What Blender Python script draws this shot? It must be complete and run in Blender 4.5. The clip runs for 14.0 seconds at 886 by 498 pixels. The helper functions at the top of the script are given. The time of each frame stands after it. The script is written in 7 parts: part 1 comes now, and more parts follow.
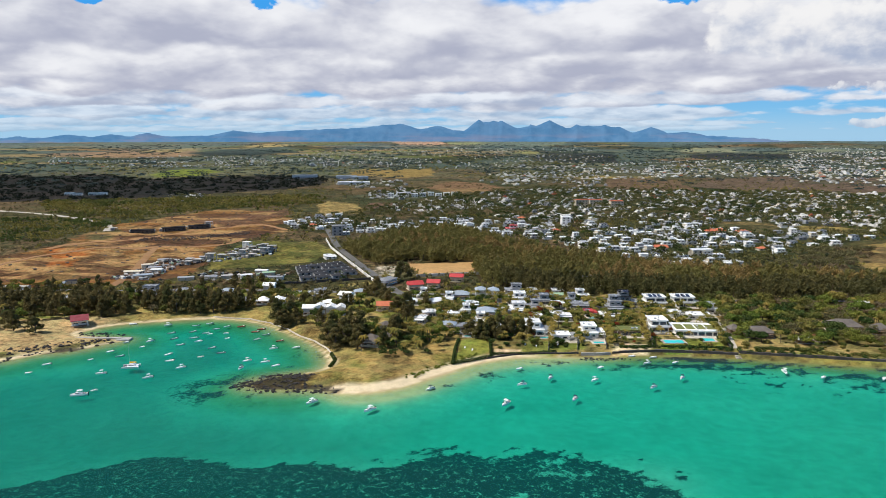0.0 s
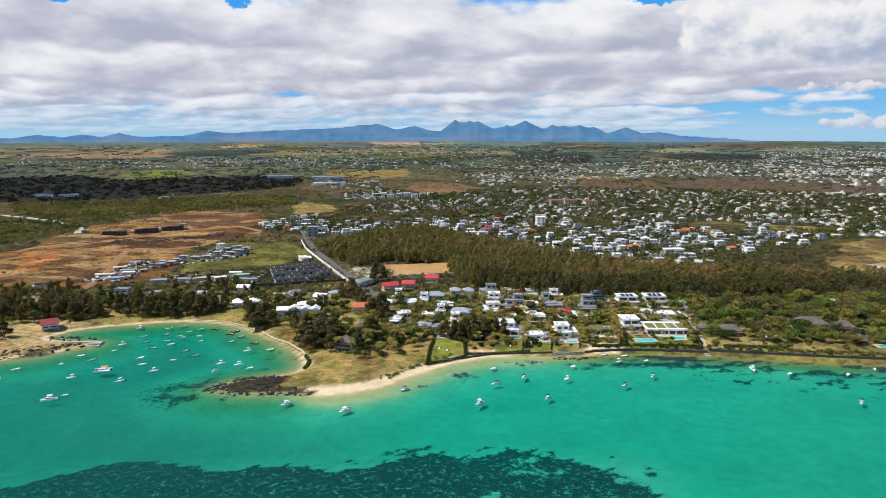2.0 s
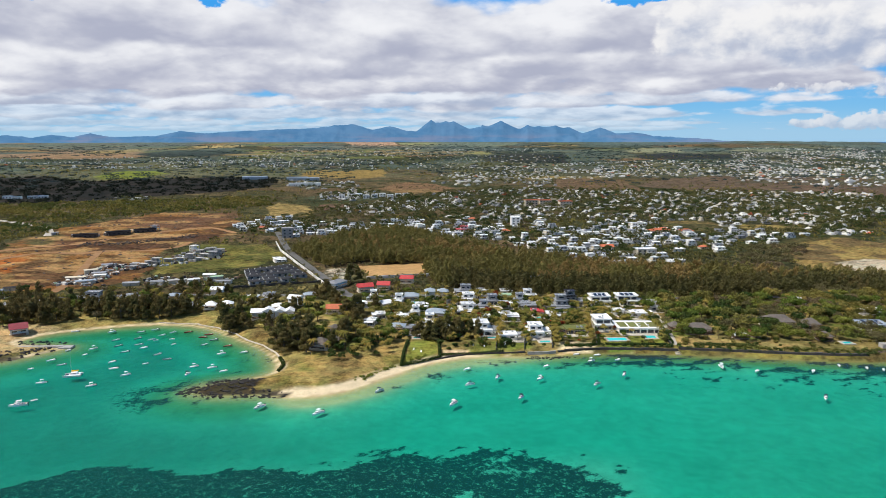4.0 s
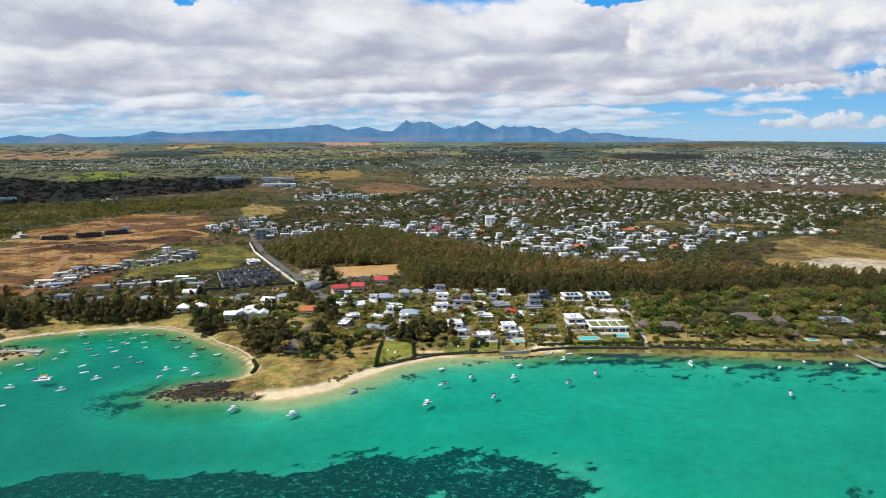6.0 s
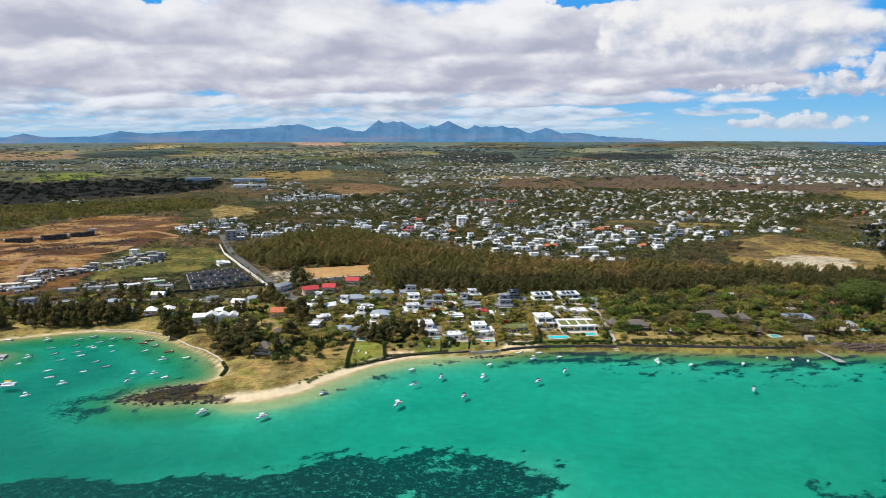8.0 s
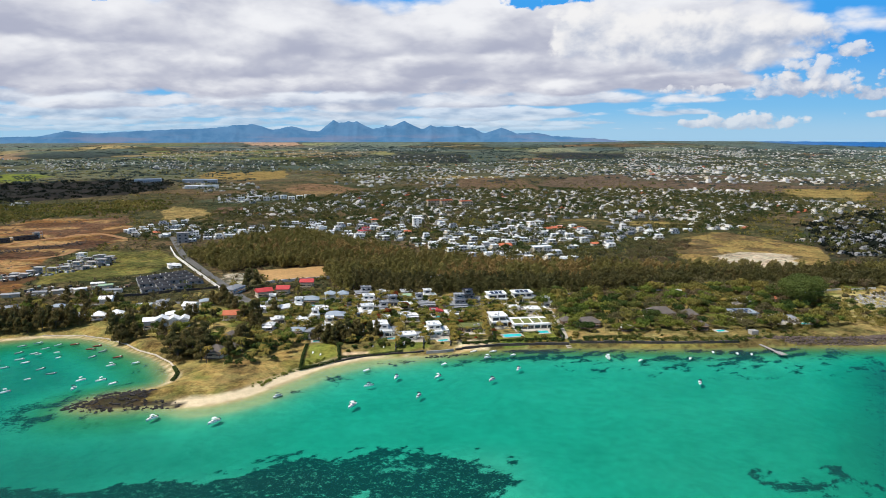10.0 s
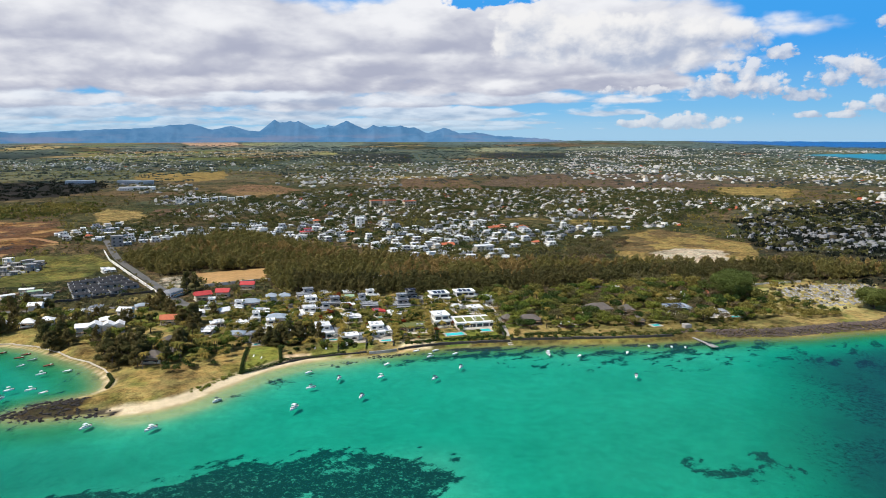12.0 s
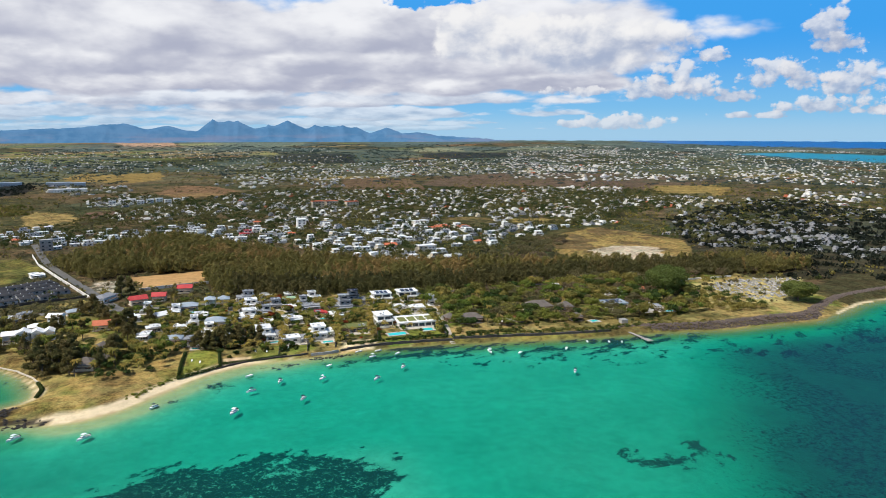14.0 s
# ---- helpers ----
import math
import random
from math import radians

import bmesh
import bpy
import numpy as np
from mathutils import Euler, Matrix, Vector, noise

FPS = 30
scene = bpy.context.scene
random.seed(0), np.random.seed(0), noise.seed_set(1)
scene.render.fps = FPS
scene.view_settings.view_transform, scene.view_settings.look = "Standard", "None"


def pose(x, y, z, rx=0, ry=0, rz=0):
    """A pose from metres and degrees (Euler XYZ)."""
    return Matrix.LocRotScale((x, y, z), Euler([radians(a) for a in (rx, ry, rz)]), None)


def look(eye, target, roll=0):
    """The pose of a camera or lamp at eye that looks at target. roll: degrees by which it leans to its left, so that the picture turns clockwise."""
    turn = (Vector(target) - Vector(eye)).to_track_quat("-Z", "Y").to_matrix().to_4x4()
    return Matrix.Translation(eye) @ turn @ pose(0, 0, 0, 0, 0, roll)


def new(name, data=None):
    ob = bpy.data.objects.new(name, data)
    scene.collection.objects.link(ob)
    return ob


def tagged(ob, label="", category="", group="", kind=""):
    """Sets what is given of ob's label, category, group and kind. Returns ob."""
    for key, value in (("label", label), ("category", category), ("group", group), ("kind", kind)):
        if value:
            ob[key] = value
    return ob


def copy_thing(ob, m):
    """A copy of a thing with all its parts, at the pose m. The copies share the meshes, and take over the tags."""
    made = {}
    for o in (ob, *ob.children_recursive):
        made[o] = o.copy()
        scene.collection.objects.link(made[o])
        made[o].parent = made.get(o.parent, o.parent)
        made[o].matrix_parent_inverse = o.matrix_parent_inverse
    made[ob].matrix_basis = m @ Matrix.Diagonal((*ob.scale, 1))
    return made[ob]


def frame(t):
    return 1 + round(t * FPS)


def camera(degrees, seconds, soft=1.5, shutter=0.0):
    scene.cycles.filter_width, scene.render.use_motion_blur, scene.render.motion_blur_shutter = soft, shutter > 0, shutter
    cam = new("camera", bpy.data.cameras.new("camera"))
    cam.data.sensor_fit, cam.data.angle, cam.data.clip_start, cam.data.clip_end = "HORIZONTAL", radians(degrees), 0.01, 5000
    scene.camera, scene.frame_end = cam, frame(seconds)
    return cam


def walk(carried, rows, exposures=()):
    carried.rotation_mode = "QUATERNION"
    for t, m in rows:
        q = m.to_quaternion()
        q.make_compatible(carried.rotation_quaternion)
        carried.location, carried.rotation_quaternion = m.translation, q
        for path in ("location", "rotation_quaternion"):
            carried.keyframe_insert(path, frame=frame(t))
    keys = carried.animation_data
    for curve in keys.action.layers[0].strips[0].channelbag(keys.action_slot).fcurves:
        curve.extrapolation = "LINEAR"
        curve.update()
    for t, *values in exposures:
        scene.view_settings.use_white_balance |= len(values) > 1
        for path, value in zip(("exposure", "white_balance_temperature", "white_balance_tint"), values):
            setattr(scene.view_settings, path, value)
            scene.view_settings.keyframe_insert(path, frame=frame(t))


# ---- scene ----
cam = camera(63.55, 14.0, soft=0.8)
# seconds, x, y, z, turn, tilt
ROWS = [
    (0.0, 0.05, 0.10, 119.98, 0.000, -9.28),
    (0.5, 0.49, -0.38, 120.19, -0.447, -9.28),
    (1.0, 0.92, -0.87, 120.42, -0.901, -9.28),
    (1.5, 1.33, -1.36, 120.66, -1.366, -9.28),
    (2.0, 1.74, -1.87, 120.91, -1.853, -9.27),
    (2.5, 2.14, -2.38, 121.16, -2.319, -9.27),
    (3.0, 2.53, -2.89, 121.42, -2.794, -9.27),
    (5.5, 4.47, -5.50, 122.65, -5.155, -9.27),
    (6.0, 4.86, -6.03, 122.87, -5.644, -9.27),
    (6.5, 5.25, -6.55, 123.08, -6.135, -9.27),
    (7.0, 5.64, -7.08, 123.28, -6.690, -9.28),
    (7.5, 6.03, -7.60, 123.46, -7.259, -9.28),
    (8.0, 6.42, -8.13, 123.63, -7.809, -9.28),
    (10.5, 8.33, -10.77, 124.25, -12.362, -9.29),
    (11.0, 8.69, -11.31, 124.34, -13.467, -9.29),
    (11.5, 9.05, -11.86, 124.42, -14.613, -9.29),
    (12.0, 9.38, -12.41, 124.48, -15.760, -9.30),
    (12.5, 9.70, -12.97, 124.54, -16.896, -9.30),
    (13.0, 10.00, -13.54, 124.60, -18.020, -9.31),
    (13.5, 10.28, -14.12, 124.65, -19.157, -9.31),
    (14.0, 10.53, -14.72, 124.71, -20.278, -9.31),
]
walk(cam, [(t, pose(x, y, z, 90 + tilt, 0, turn)) for t, x, y, z, turn, tilt in ROWS])

# ---- light ----
SUN_TO = Vector((-0.57, -0.10, 0.80)).normalized()
sun = new("sun", bpy.data.lights.new("sun", "SUN"))
sun.data.energy, sun.data.angle, sun.data.color = 4.9, radians(0.55), (1.0, 0.955, 0.88)
sun.matrix_world = look((0, 0, 900), Vector((0, 0, 900)) - SUN_TO)


class Tree:
    """Short hand for node trees: t(kind, inputs by name or number, settings)."""

    def __init__(self, tree):
        self.tree = tree
        self.tree.nodes.clear()

    def __call__(self, kind, ins=None):
        n = self.tree.nodes.new(kind)
        for k, v in (ins or {}).items():
            if isinstance(v, bpy.types.NodeSocket):
                self.tree.links.new(v, n.inputs[k])
            else:
                n.inputs[k].default_value = v
        return n

    def attr(self, name):
        n = self("ShaderNodeAttribute")
        n.attribute_name = name
        return n

    def math(self, op, a, b=0.0, clamp=False):
        n = self("ShaderNodeMath", {0: a, 1: b})
        n.operation, n.use_clamp = op, clamp
        return n.outputs[0]

    def scale(self, c, k):
        n = self("ShaderNodeVectorMath")
        n.operation = "SCALE"
        self.tree.links.new(c, n.inputs[0])
        self.tree.links.new(k, n.inputs[3])
        return n.outputs[0]

    def mix(self, f, a, b, blend="MIX"):
        n = self("ShaderNodeMix")
        n.data_type, n.blend_type = "RGBA", blend
        for k, v in ((0, f), (6, a), (7, b)):
            if isinstance(v, bpy.types.NodeSocket):
                self.tree.links.new(v, n.inputs[k])
            else:
                n.inputs[k].default_value = v
        return n.outputs[2]

    def noise(self, vec, scale, detail=4.0, rough=0.55, distort=0.0):
        return self("ShaderNodeTexNoise", {"Vector": vec, "Scale": scale, "Detail": detail, "Roughness": rough, "Distortion": distort}).outputs[0]

    def ramp(self, f, a, b, lo=0.0, hi=1.0):
        n = self("ShaderNodeMapRange", {0: f, 1: a, 2: b, 3: lo, 4: hi})
        n.interpolation_type = "SMOOTHSTEP"
        return n.outputs[0]


# the sky: clear blue above broken trade-wind cumulus, thick over the land and thin over the far sea
world = bpy.data.worlds.new("sky")
scene.world = world
world.use_nodes = True
w = Tree(world.node_tree)
sky = w("ShaderNodeTexSky")
sky.sky_type, sky.sun_disc = "NISHITA", False
sky.sun_elevation, sky.sun_rotation = math.asin(SUN_TO.z), math.atan2(SUN_TO.x, SUN_TO.y)
sky.altitude, sky.air_density, sky.dust_density, sky.ozone_density = 100.0, 1.0, 0.6, 2.5
way = w("ShaderNodeTexCoord").outputs["Generated"]
axes = w("ShaderNodeSeparateXYZ", {0: way})
azim = w.math("ARCTAN2", axes.outputs[0], axes.outputs[1])
elev = w.math("ARCSINE", axes.outputs[2])

def field(fx, fy, at, du=0.0, dv=0.0):
    """Heaped cloud, lumpy at every size; fx, fy: heaps to the radian along and up."""
    p = w("ShaderNodeCombineXYZ", {0: w.math("MULTIPLY", w.math("ADD", azim, du), fx), 1: w.math("MULTIPLY", w.math("ADD", elev, dv), fy), 2: at}).outputs[0]
    soft = w("ShaderNodeTexNoise", {"Vector": p, "Scale": 1.0, "Detail": 6.0, "Roughness": 0.52})
    bent = w("ShaderNodeVectorMath", {0: p, 1: w.scale(soft.outputs["Color"], w.math("ADD", 0.55, 0.0))}).outputs[0]
    lump = w("ShaderNodeTexVoronoi", {"Vector": bent, "Scale": 1.7, "Detail": 3.0, "Roughness": 0.42, "Lacunarity": 2.3})
    lump.normalize = True
    return w.math("ADD", w.math("MULTIPLY", soft.outputs[0], 0.62), w.math("MULTIPLY", w.math("SUBTRACT", 1.0, w.math("MULTIPLY", lump.outputs["Distance"], 1.6)), 0.38))


def oval(u, v, wide, high, under=1.0):
    """One in the middle of an oval of the sky, nought at its rim; under: how far its foot reaches down."""
    a = w.math("POWER", w.math("ABSOLUTE", w.math("DIVIDE", w.math("SUBTRACT", azim, u), wide)), 2.0)
    b = w.math("DIVIDE", w.math("SUBTRACT", elev, v), high)
    if under != 1.0:
        b = w.math("MAXIMUM", b, w.math("DIVIDE", b, -under))
    return w.math("SUBTRACT", w.math("SUBTRACT", 1.0, a), w.math("MULTIPLY", b, b))


deep_blue = w.mix(w.ramp(elev, -0.005, 0.13), (0.24, 0.55, 0.83, 1), (0.055, 0.36, 0.86, 1))
natural = w.mix(1.0, sky.outputs[0], (0.09, 0.09, 0.09, 1), "MULTIPLY")
seen = w.mix(w.ramp(elev, 0.25, 0.6, 1.0, 0.0), natural, deep_blue)
# where the sky is open: to the east over the sea, and in rifts between the heaps
east = w.math("MULTIPLY", w.ramp(w.math("ADD", azim, w.math("MULTIPLY", elev, -0.55)), 0.50, 0.66), 0.75)
east = w.math("ADD", east, w.math("MULTIPLY", w.math("MULTIPLY", w.ramp(azim, 0.22, 0.46), w.ramp(elev, 0.062, 0.030)), 0.40))
fine, fine_lit = field(15.0, 21.0, 71.0), field(15.0, 21.0, 71.0, -0.014, 0.016)
relief = w.math("MULTIPLY", w.math("SUBTRACT", fine, fine_lit), 2.4)
ragged = w.math("MULTIPLY", w.math("SUBTRACT", fine, 0.47), 3.0)
rift = w.math("ADD", 0.0, 0.0)
for u, v, a, b in ((0.335, 0.176, 0.085, 0.020), (-0.448, 0.160, 0.026, 0.013), (-0.234, 0.164, 0.024, 0.012)):
    rift = w.math("MAXIMUM", rift, w.ramp(w.math("SUBTRACT", oval(u, v, a, b), w.math("MULTIPLY", ragged, 1.3)), 0.0, 1.1))
wide_open = w.math("ADD", east, rift)
# rows of flat-based heaps, from the horizon to overhead: elevation of the foot, height, openness
for k, (c, a, gap) in enumerate(((0.004, 0.007, 0.10), (0.012, 0.010, 0.06), (0.024, 0.014, 0.02), (0.040, 0.021, -0.04), (0.062, 0.030, -0.10), (0.092, 0.044, -0.12), (0.126, 0.058, -0.12), (0.21, 0.08, 0.18), (0.38, 0.16, 0.26), (0.72, 0.30, 0.30))):
    wide = 0.07 + 1.5 * c
    fx, fy = 1 / wide, 1 / (2.0 * a)
    here = field(fx, fy, 3.7 * k + 1.3)
    lit = field(fx, fy, 3.7 * k + 1.3, -0.13 * wide, 0.5 * a)
    up = w.math("DIVIDE", w.math("SUBTRACT", elev, c), a)
    body = w.math("MINIMUM", w.math("SUBTRACT", 1.0, up), w.math("ADD", 1.0, w.math("MULTIPLY", up, 2.2)))
    thick = w.math("SUBTRACT", w.math("ADD", w.math("MULTIPLY", w.math("SUBTRACT", here, 0.47), 2.4), w.math("MULTIPLY", body, 0.5)), w.math("ADD", wide_open, gap))
    shade = w.ramp(w.math("ADD", w.math("MULTIPLY", up, 0.42), w.math("MULTIPLY", w.math("SUBTRACT", here, lit), 3.2)), -0.50, 0.58)
    far = max(0.0, 1 - c / 0.05)
    cloud = w.mix(shade, (0.43 - 0.15 * far, 0.455 - 0.03 * far, 0.575 + 0.04 * far, 1), (0.88 - 0.16 * far, 0.89 - 0.08 * far, 0.925, 1))
    seen = w.mix(w.math("MULTIPLY", w.ramp(thick, 0.0, 0.30), 1.0 - 0.35 * far), seen, cloud)
# the heaps that stand alone: place, half width, height
tiny, tiny_lit = field(34.0, 44.0, 91.0), field(34.0, 44.0, 91.0, -0.007, 0.008)
small_relief = w.math("MULTIPLY", w.math("SUBTRACT", tiny, tiny_lit), 2.6)
small_ragged = w.math("MULTIPLY", w.math("SUBTRACT", tiny, 0.49), 4.2)
for u, v, a, b, white in ((0.44, 0.118, 0.095, 0.058, 0.25), (0.565, 0.105, 0.12, 0.052, 0.0), (0.535, 0.052, 0.045, 0.009, 0.1), (0.633, 0.052, 0.05, 0.020, 0.0), (0.672, 0.062, 0.042, 0.036, 0.1), (0.600, 0.010, 0.062, 0.014, 0.1), (0.528, 0.009, 0.02, 0.008, 0.0),
                          (0.770, 0.066, 0.036, 0.028, 0.0), (0.812, 0.064, 0.036, 0.024, 0.0), (0.862, 0.058, 0.042, 0.032, 0.0), (0.835, 0.115, 0.024, 0.042, -0.1), (0.850, 0.104, 0.022, 0.014, -0.2), (0.735, 0.045, 0.034, 0.013, -0.1), (0.845, 0.029, 0.066, 0.014, 0.0), (0.888, 0.026, 0.04, 0.010, 0.0), (0.700, 0.094, 0.024, 0.012, 0.0), (0.76, 0.020, 0.05, 0.006, -0.1)):
    shape = oval(u, v, a, b, 0.55)
    torn, dents = (ragged, relief) if b > 0.045 else (small_ragged, small_relief)
    thick = w.math("ADD", w.math("MULTIPLY", shape, 0.75 if b > 0.045 else 0.6), torn)
    up = w.math("DIVIDE", w.math("SUBTRACT", elev, v), b)
    shade = w.ramp(w.math("ADD", w.math("ADD", w.math("MULTIPLY", up, 0.42), dents), white), -0.50, 0.66)
    cloud = w.mix(shade, (0.38, 0.45, 0.61, 1), (0.90, 0.895, 0.90, 1) if b > 0.045 else (0.80, 0.81, 0.85, 1))
    seen = w.mix(w.math("MULTIPLY", w.ramp(thick, 0.05, 0.50), 0.94 if b > 0.045 else 0.86), seen, cloud)
# bright haze low over the land
seen = w.mix(w.ramp(elev, 0.035, -0.004, 0.0, 0.42), seen, (0.52, 0.66, 0.78, 1))
w("ShaderNodeOutputWorld", {0: w("ShaderNodeBackground", {0: seen, 1: 1.0}).outputs[0]})

# ---- materials ----


def material(name, rough=0.8, metal=0.0):
    m = bpy.data.materials.new(name)
    m.use_nodes = True
    t = Tree(m.node_tree)
    b = t("ShaderNodeBsdfPrincipled", {"Roughness": rough, "Metallic": metal})
    t("ShaderNodeOutputMaterial", {0: b.outputs[0]})
    return m, t, b


def link(t, a, node, key):
    t.tree.links.new(a, node.inputs[key])


def surface(name, a, b, scale=0.6, fine=6.0, rough=0.8, metal=0.0, bump=0.0, vary=0.12, spec=0.4):
    """A plain surface of two tones, with stains at one scale, grain at another, and a shift from object to object."""
    m, t, s = material(name, rough, metal)
    p = t("ShaderNodeTexCoord").outputs["Object"]
    stain, grain = t.noise(p, scale, 5.0, 0.6), t.noise(p, fine, 3.0, 0.6)
    f = t.math("ADD", t.math("MULTIPLY", t.ramp(stain, 0.35, 0.68), 0.7), t.math("MULTIPLY", grain, 0.3))
    c = t.mix(f, (*a, 1), (*b, 1))
    one = t("ShaderNodeObjectInfo").outputs["Random"]
    k = t.ramp(one, 0.0, 1.0, 1.0 - vary, 1.0 + vary)
    c = t.scale(c, k)
    link(t, c, s, "Base Color")
    s.inputs["Specular IOR Level"].default_value = spec
    if bump:
        link(t, t("ShaderNodeBump", {"Height": grain, "Strength": 0.5, "Distance": bump}).outputs[0], s, "Normal")
    return m


def ribbed(name, a, b, pitch, rough=0.7, metal=0.0, axis="X", depth=0.04):
    """Tiles, thatch courses or ribbed sheet: two tones with ridges at a true pitch."""
    m, t, s = material(name, rough, metal)
    p = t("ShaderNodeTexCoord").outputs["Object"]
    band = t("ShaderNodeTexWave", {"Vector": p, "Scale": 0.314 / pitch, "Distortion": 1.2, "Detail": 2.0, "Detail Scale": 1.5})
    band.bands_direction = axis
    wave = band.outputs["Fac"]
    stain = t.noise(p, 0.5, 6.0, 0.65)
    f = t.math("ADD", t.math("MULTIPLY", wave, 0.35), t.math("MULTIPLY", t.ramp(stain, 0.3, 0.7), 0.65))
    link(t, t.mix(f, (*a, 1), (*b, 1)), s, "Base Color")
    link(t, t("ShaderNodeBump", {"Height": wave, "Strength": 0.6, "Distance": depth}).outputs[0], s, "Normal")
    return m


def foliage(name, a, b, c, through_light=0.25):
    """Leaves: three tones that vary from tree to tree and from spray to spray."""
    m, t, s = material(name, 0.65)
    spray = t("ShaderNodeNewGeometry").outputs["Random Per Island"]
    tree_one = t.math("FRACT", t.math("ADD", t("ShaderNodeObjectInfo").outputs["Random"], t.attr("tint").outputs["Fac"]))
    col = t.mix(t.ramp(tree_one, 0.15, 0.85), (*a, 1), (*b, 1))
    col = t.mix(t.math("MULTIPLY", spray, 0.6), col, (*c, 1))
    link(t, col, s, "Base Color")
    s.inputs["Specular IOR Level"].default_value = 0.08
    tr = t("ShaderNodeBsdfTranslucent", {0: col})
    mixed = t("ShaderNodeMixShader", {0: through_light, 1: s.outputs[0], 2: tr.outputs[0]})
    t.tree.links.new(mixed.outputs[0], t.tree.nodes["Material Output"].inputs[0])
    return m


WHITE = surface("white_render", (0.78, 0.76, 0.72), (0.60, 0.58, 0.54), 0.35, 5.0, 0.75)
CREAM = surface("cream_render", (0.62, 0.55, 0.42), (0.50, 0.44, 0.34), 0.35, 5.0, 0.8)
GREY = surface("grey_render", (0.36, 0.36, 0.36), (0.26, 0.26, 0.27), 0.35, 5.0, 0.8)
CONCRETE = surface("bare_concrete", (0.40, 0.385, 0.36), (0.27, 0.26, 0.25), 0.4, 7.0, 0.9)
ROOF_WHITE = surface("white_roof_paint", (0.82, 0.82, 0.81), (0.64, 0.64, 0.63), 0.25, 4.0, 0.6)
ROOF_GREY = surface("grey_roof_felt", (0.30, 0.31, 0.33), (0.20, 0.21, 0.225), 0.3, 4.0, 0.7)
ROOF_DARK = surface("dark_roof_felt", (0.045, 0.046, 0.052), (0.028, 0.029, 0.032), 0.3, 4.0, 0.9, spec=0.1)
ROOF_BLUE = ribbed("blue_grey_sheet", (0.30, 0.36, 0.42), (0.40, 0.45, 0.50), 0.25, 0.45, 0.2)
ROOF_GREEN = ribbed("green_sheet", (0.26, 0.40, 0.24), (0.34, 0.46, 0.30), 0.25, 0.5)
ROOF_RED = ribbed("red_roof_sheet", (0.42, 0.035, 0.04), (0.55, 0.07, 0.06), 0.3, 0.5)
ROOF_CRIMSON = ribbed("crimson_roof_sheet", (0.22, 0.018, 0.03), (0.30, 0.03, 0.045), 0.3, 0.6)
ROOF_TILE = ribbed("orange_roof_tile", (0.42, 0.10, 0.04), (0.55, 0.17, 0.08), 0.3, 0.75)
THATCH = ribbed("weathered_thatch", (0.10, 0.085, 0.075), (0.17, 0.145, 0.125), 0.5, 0.95, 0.0, "Z", 0.08)
GLASS = surface("dark_window_glass", (0.025, 0.035, 0.045), (0.035, 0.045, 0.055), 0.4, 3.0, 0.08, spec=0.6)
SOLAR = surface("solar_panel", (0.02, 0.025, 0.05), (0.03, 0.035, 0.065), 0.5, 4.0, 0.15, spec=0.6)
TIMBER = surface("weathered_timber", (0.20, 0.13, 0.08), (0.13, 0.085, 0.055), 0.8, 9.0, 0.8)
POOL = surface("pool_water", (0.03, 0.52, 0.56), (0.05, 0.60, 0.62), 0.3, 2.0, 0.06, vary=0.05, spec=0.5)
PAVING = surface("pale_paving", (0.55, 0.50, 0.42), (0.42, 0.38, 0.32), 0.3, 4.0, 0.85)
ASPHALT = surface("asphalt", (0.15, 0.145, 0.138), (0.10, 0.097, 0.092), 0.15, 3.0, 0.9)
STONE = surface("dark_basalt_wall", (0.085, 0.075, 0.07), (0.045, 0.04, 0.038), 0.9, 5.0, 0.9, bump=0.05)
ROCK = surface("black_lava_rock", (0.036, 0.031, 0.028), (0.014, 0.013, 0.0125), 0.8, 4.0, 0.9, bump=0.05, vary=0.3)
RUBBLE = surface("grey_brown_boulder", (0.115, 0.085, 0.07), (0.055, 0.044, 0.038), 0.8, 4.0, 0.9, bump=0.05, vary=0.3)
GRAVE = surface("pale_gravestone", (0.50, 0.48, 0.45), (0.26, 0.25, 0.24), 0.8, 5.0, 0.8, vary=0.3)
BARK = surface("bark", (0.11, 0.085, 0.065), (0.065, 0.05, 0.04), 1.2, 8.0, 0.95)
GEL = surface("white_gelcoat", (0.84, 0.84, 0.83), (0.74, 0.74, 0.73), 0.4, 5.0, 0.3, vary=0.06)
NAVY = surface("dark_blue_canvas", (0.03, 0.045, 0.07), (0.02, 0.028, 0.045), 0.8, 5.0, 0.8)
BLACK = surface("black_outboard", (0.02, 0.02, 0.022), (0.03, 0.03, 0.032), 0.8, 5.0, 0.4)
TEAK = surface("boat_deck", (0.42, 0.33, 0.24), (0.34, 0.26, 0.19), 0.8, 7.0, 0.7)
YELLOW = surface("yellow_canvas", (0.75, 0.42, 0.02), (0.66, 0.34, 0.02), 0.8, 7.0, 0.7)
RUST = surface("rust_red_paint", (0.36, 0.08, 0.05), (0.25, 0.06, 0.04), 0.8, 7.0, 0.7)
STEEL = surface("pale_metal", (0.62, 0.63, 0.64), (0.5, 0.51, 0.52), 0.6, 6.0, 0.35, 0.6)
LEAF_SHEOAK = foliage("she_oak_needles", (0.205, 0.182, 0.054), (0.35, 0.235, 0.086), (0.12, 0.105, 0.037), 0.3)
LEAF_BROAD = foliage("broad_leaves", (0.075, 0.105, 0.024), (0.28, 0.225, 0.058), (0.075, 0.085, 0.024))
LEAF_PALM = foliage("palm_fronds", (0.19, 0.18, 0.036), (0.34, 0.24, 0.055), (0.10, 0.105, 0.025))
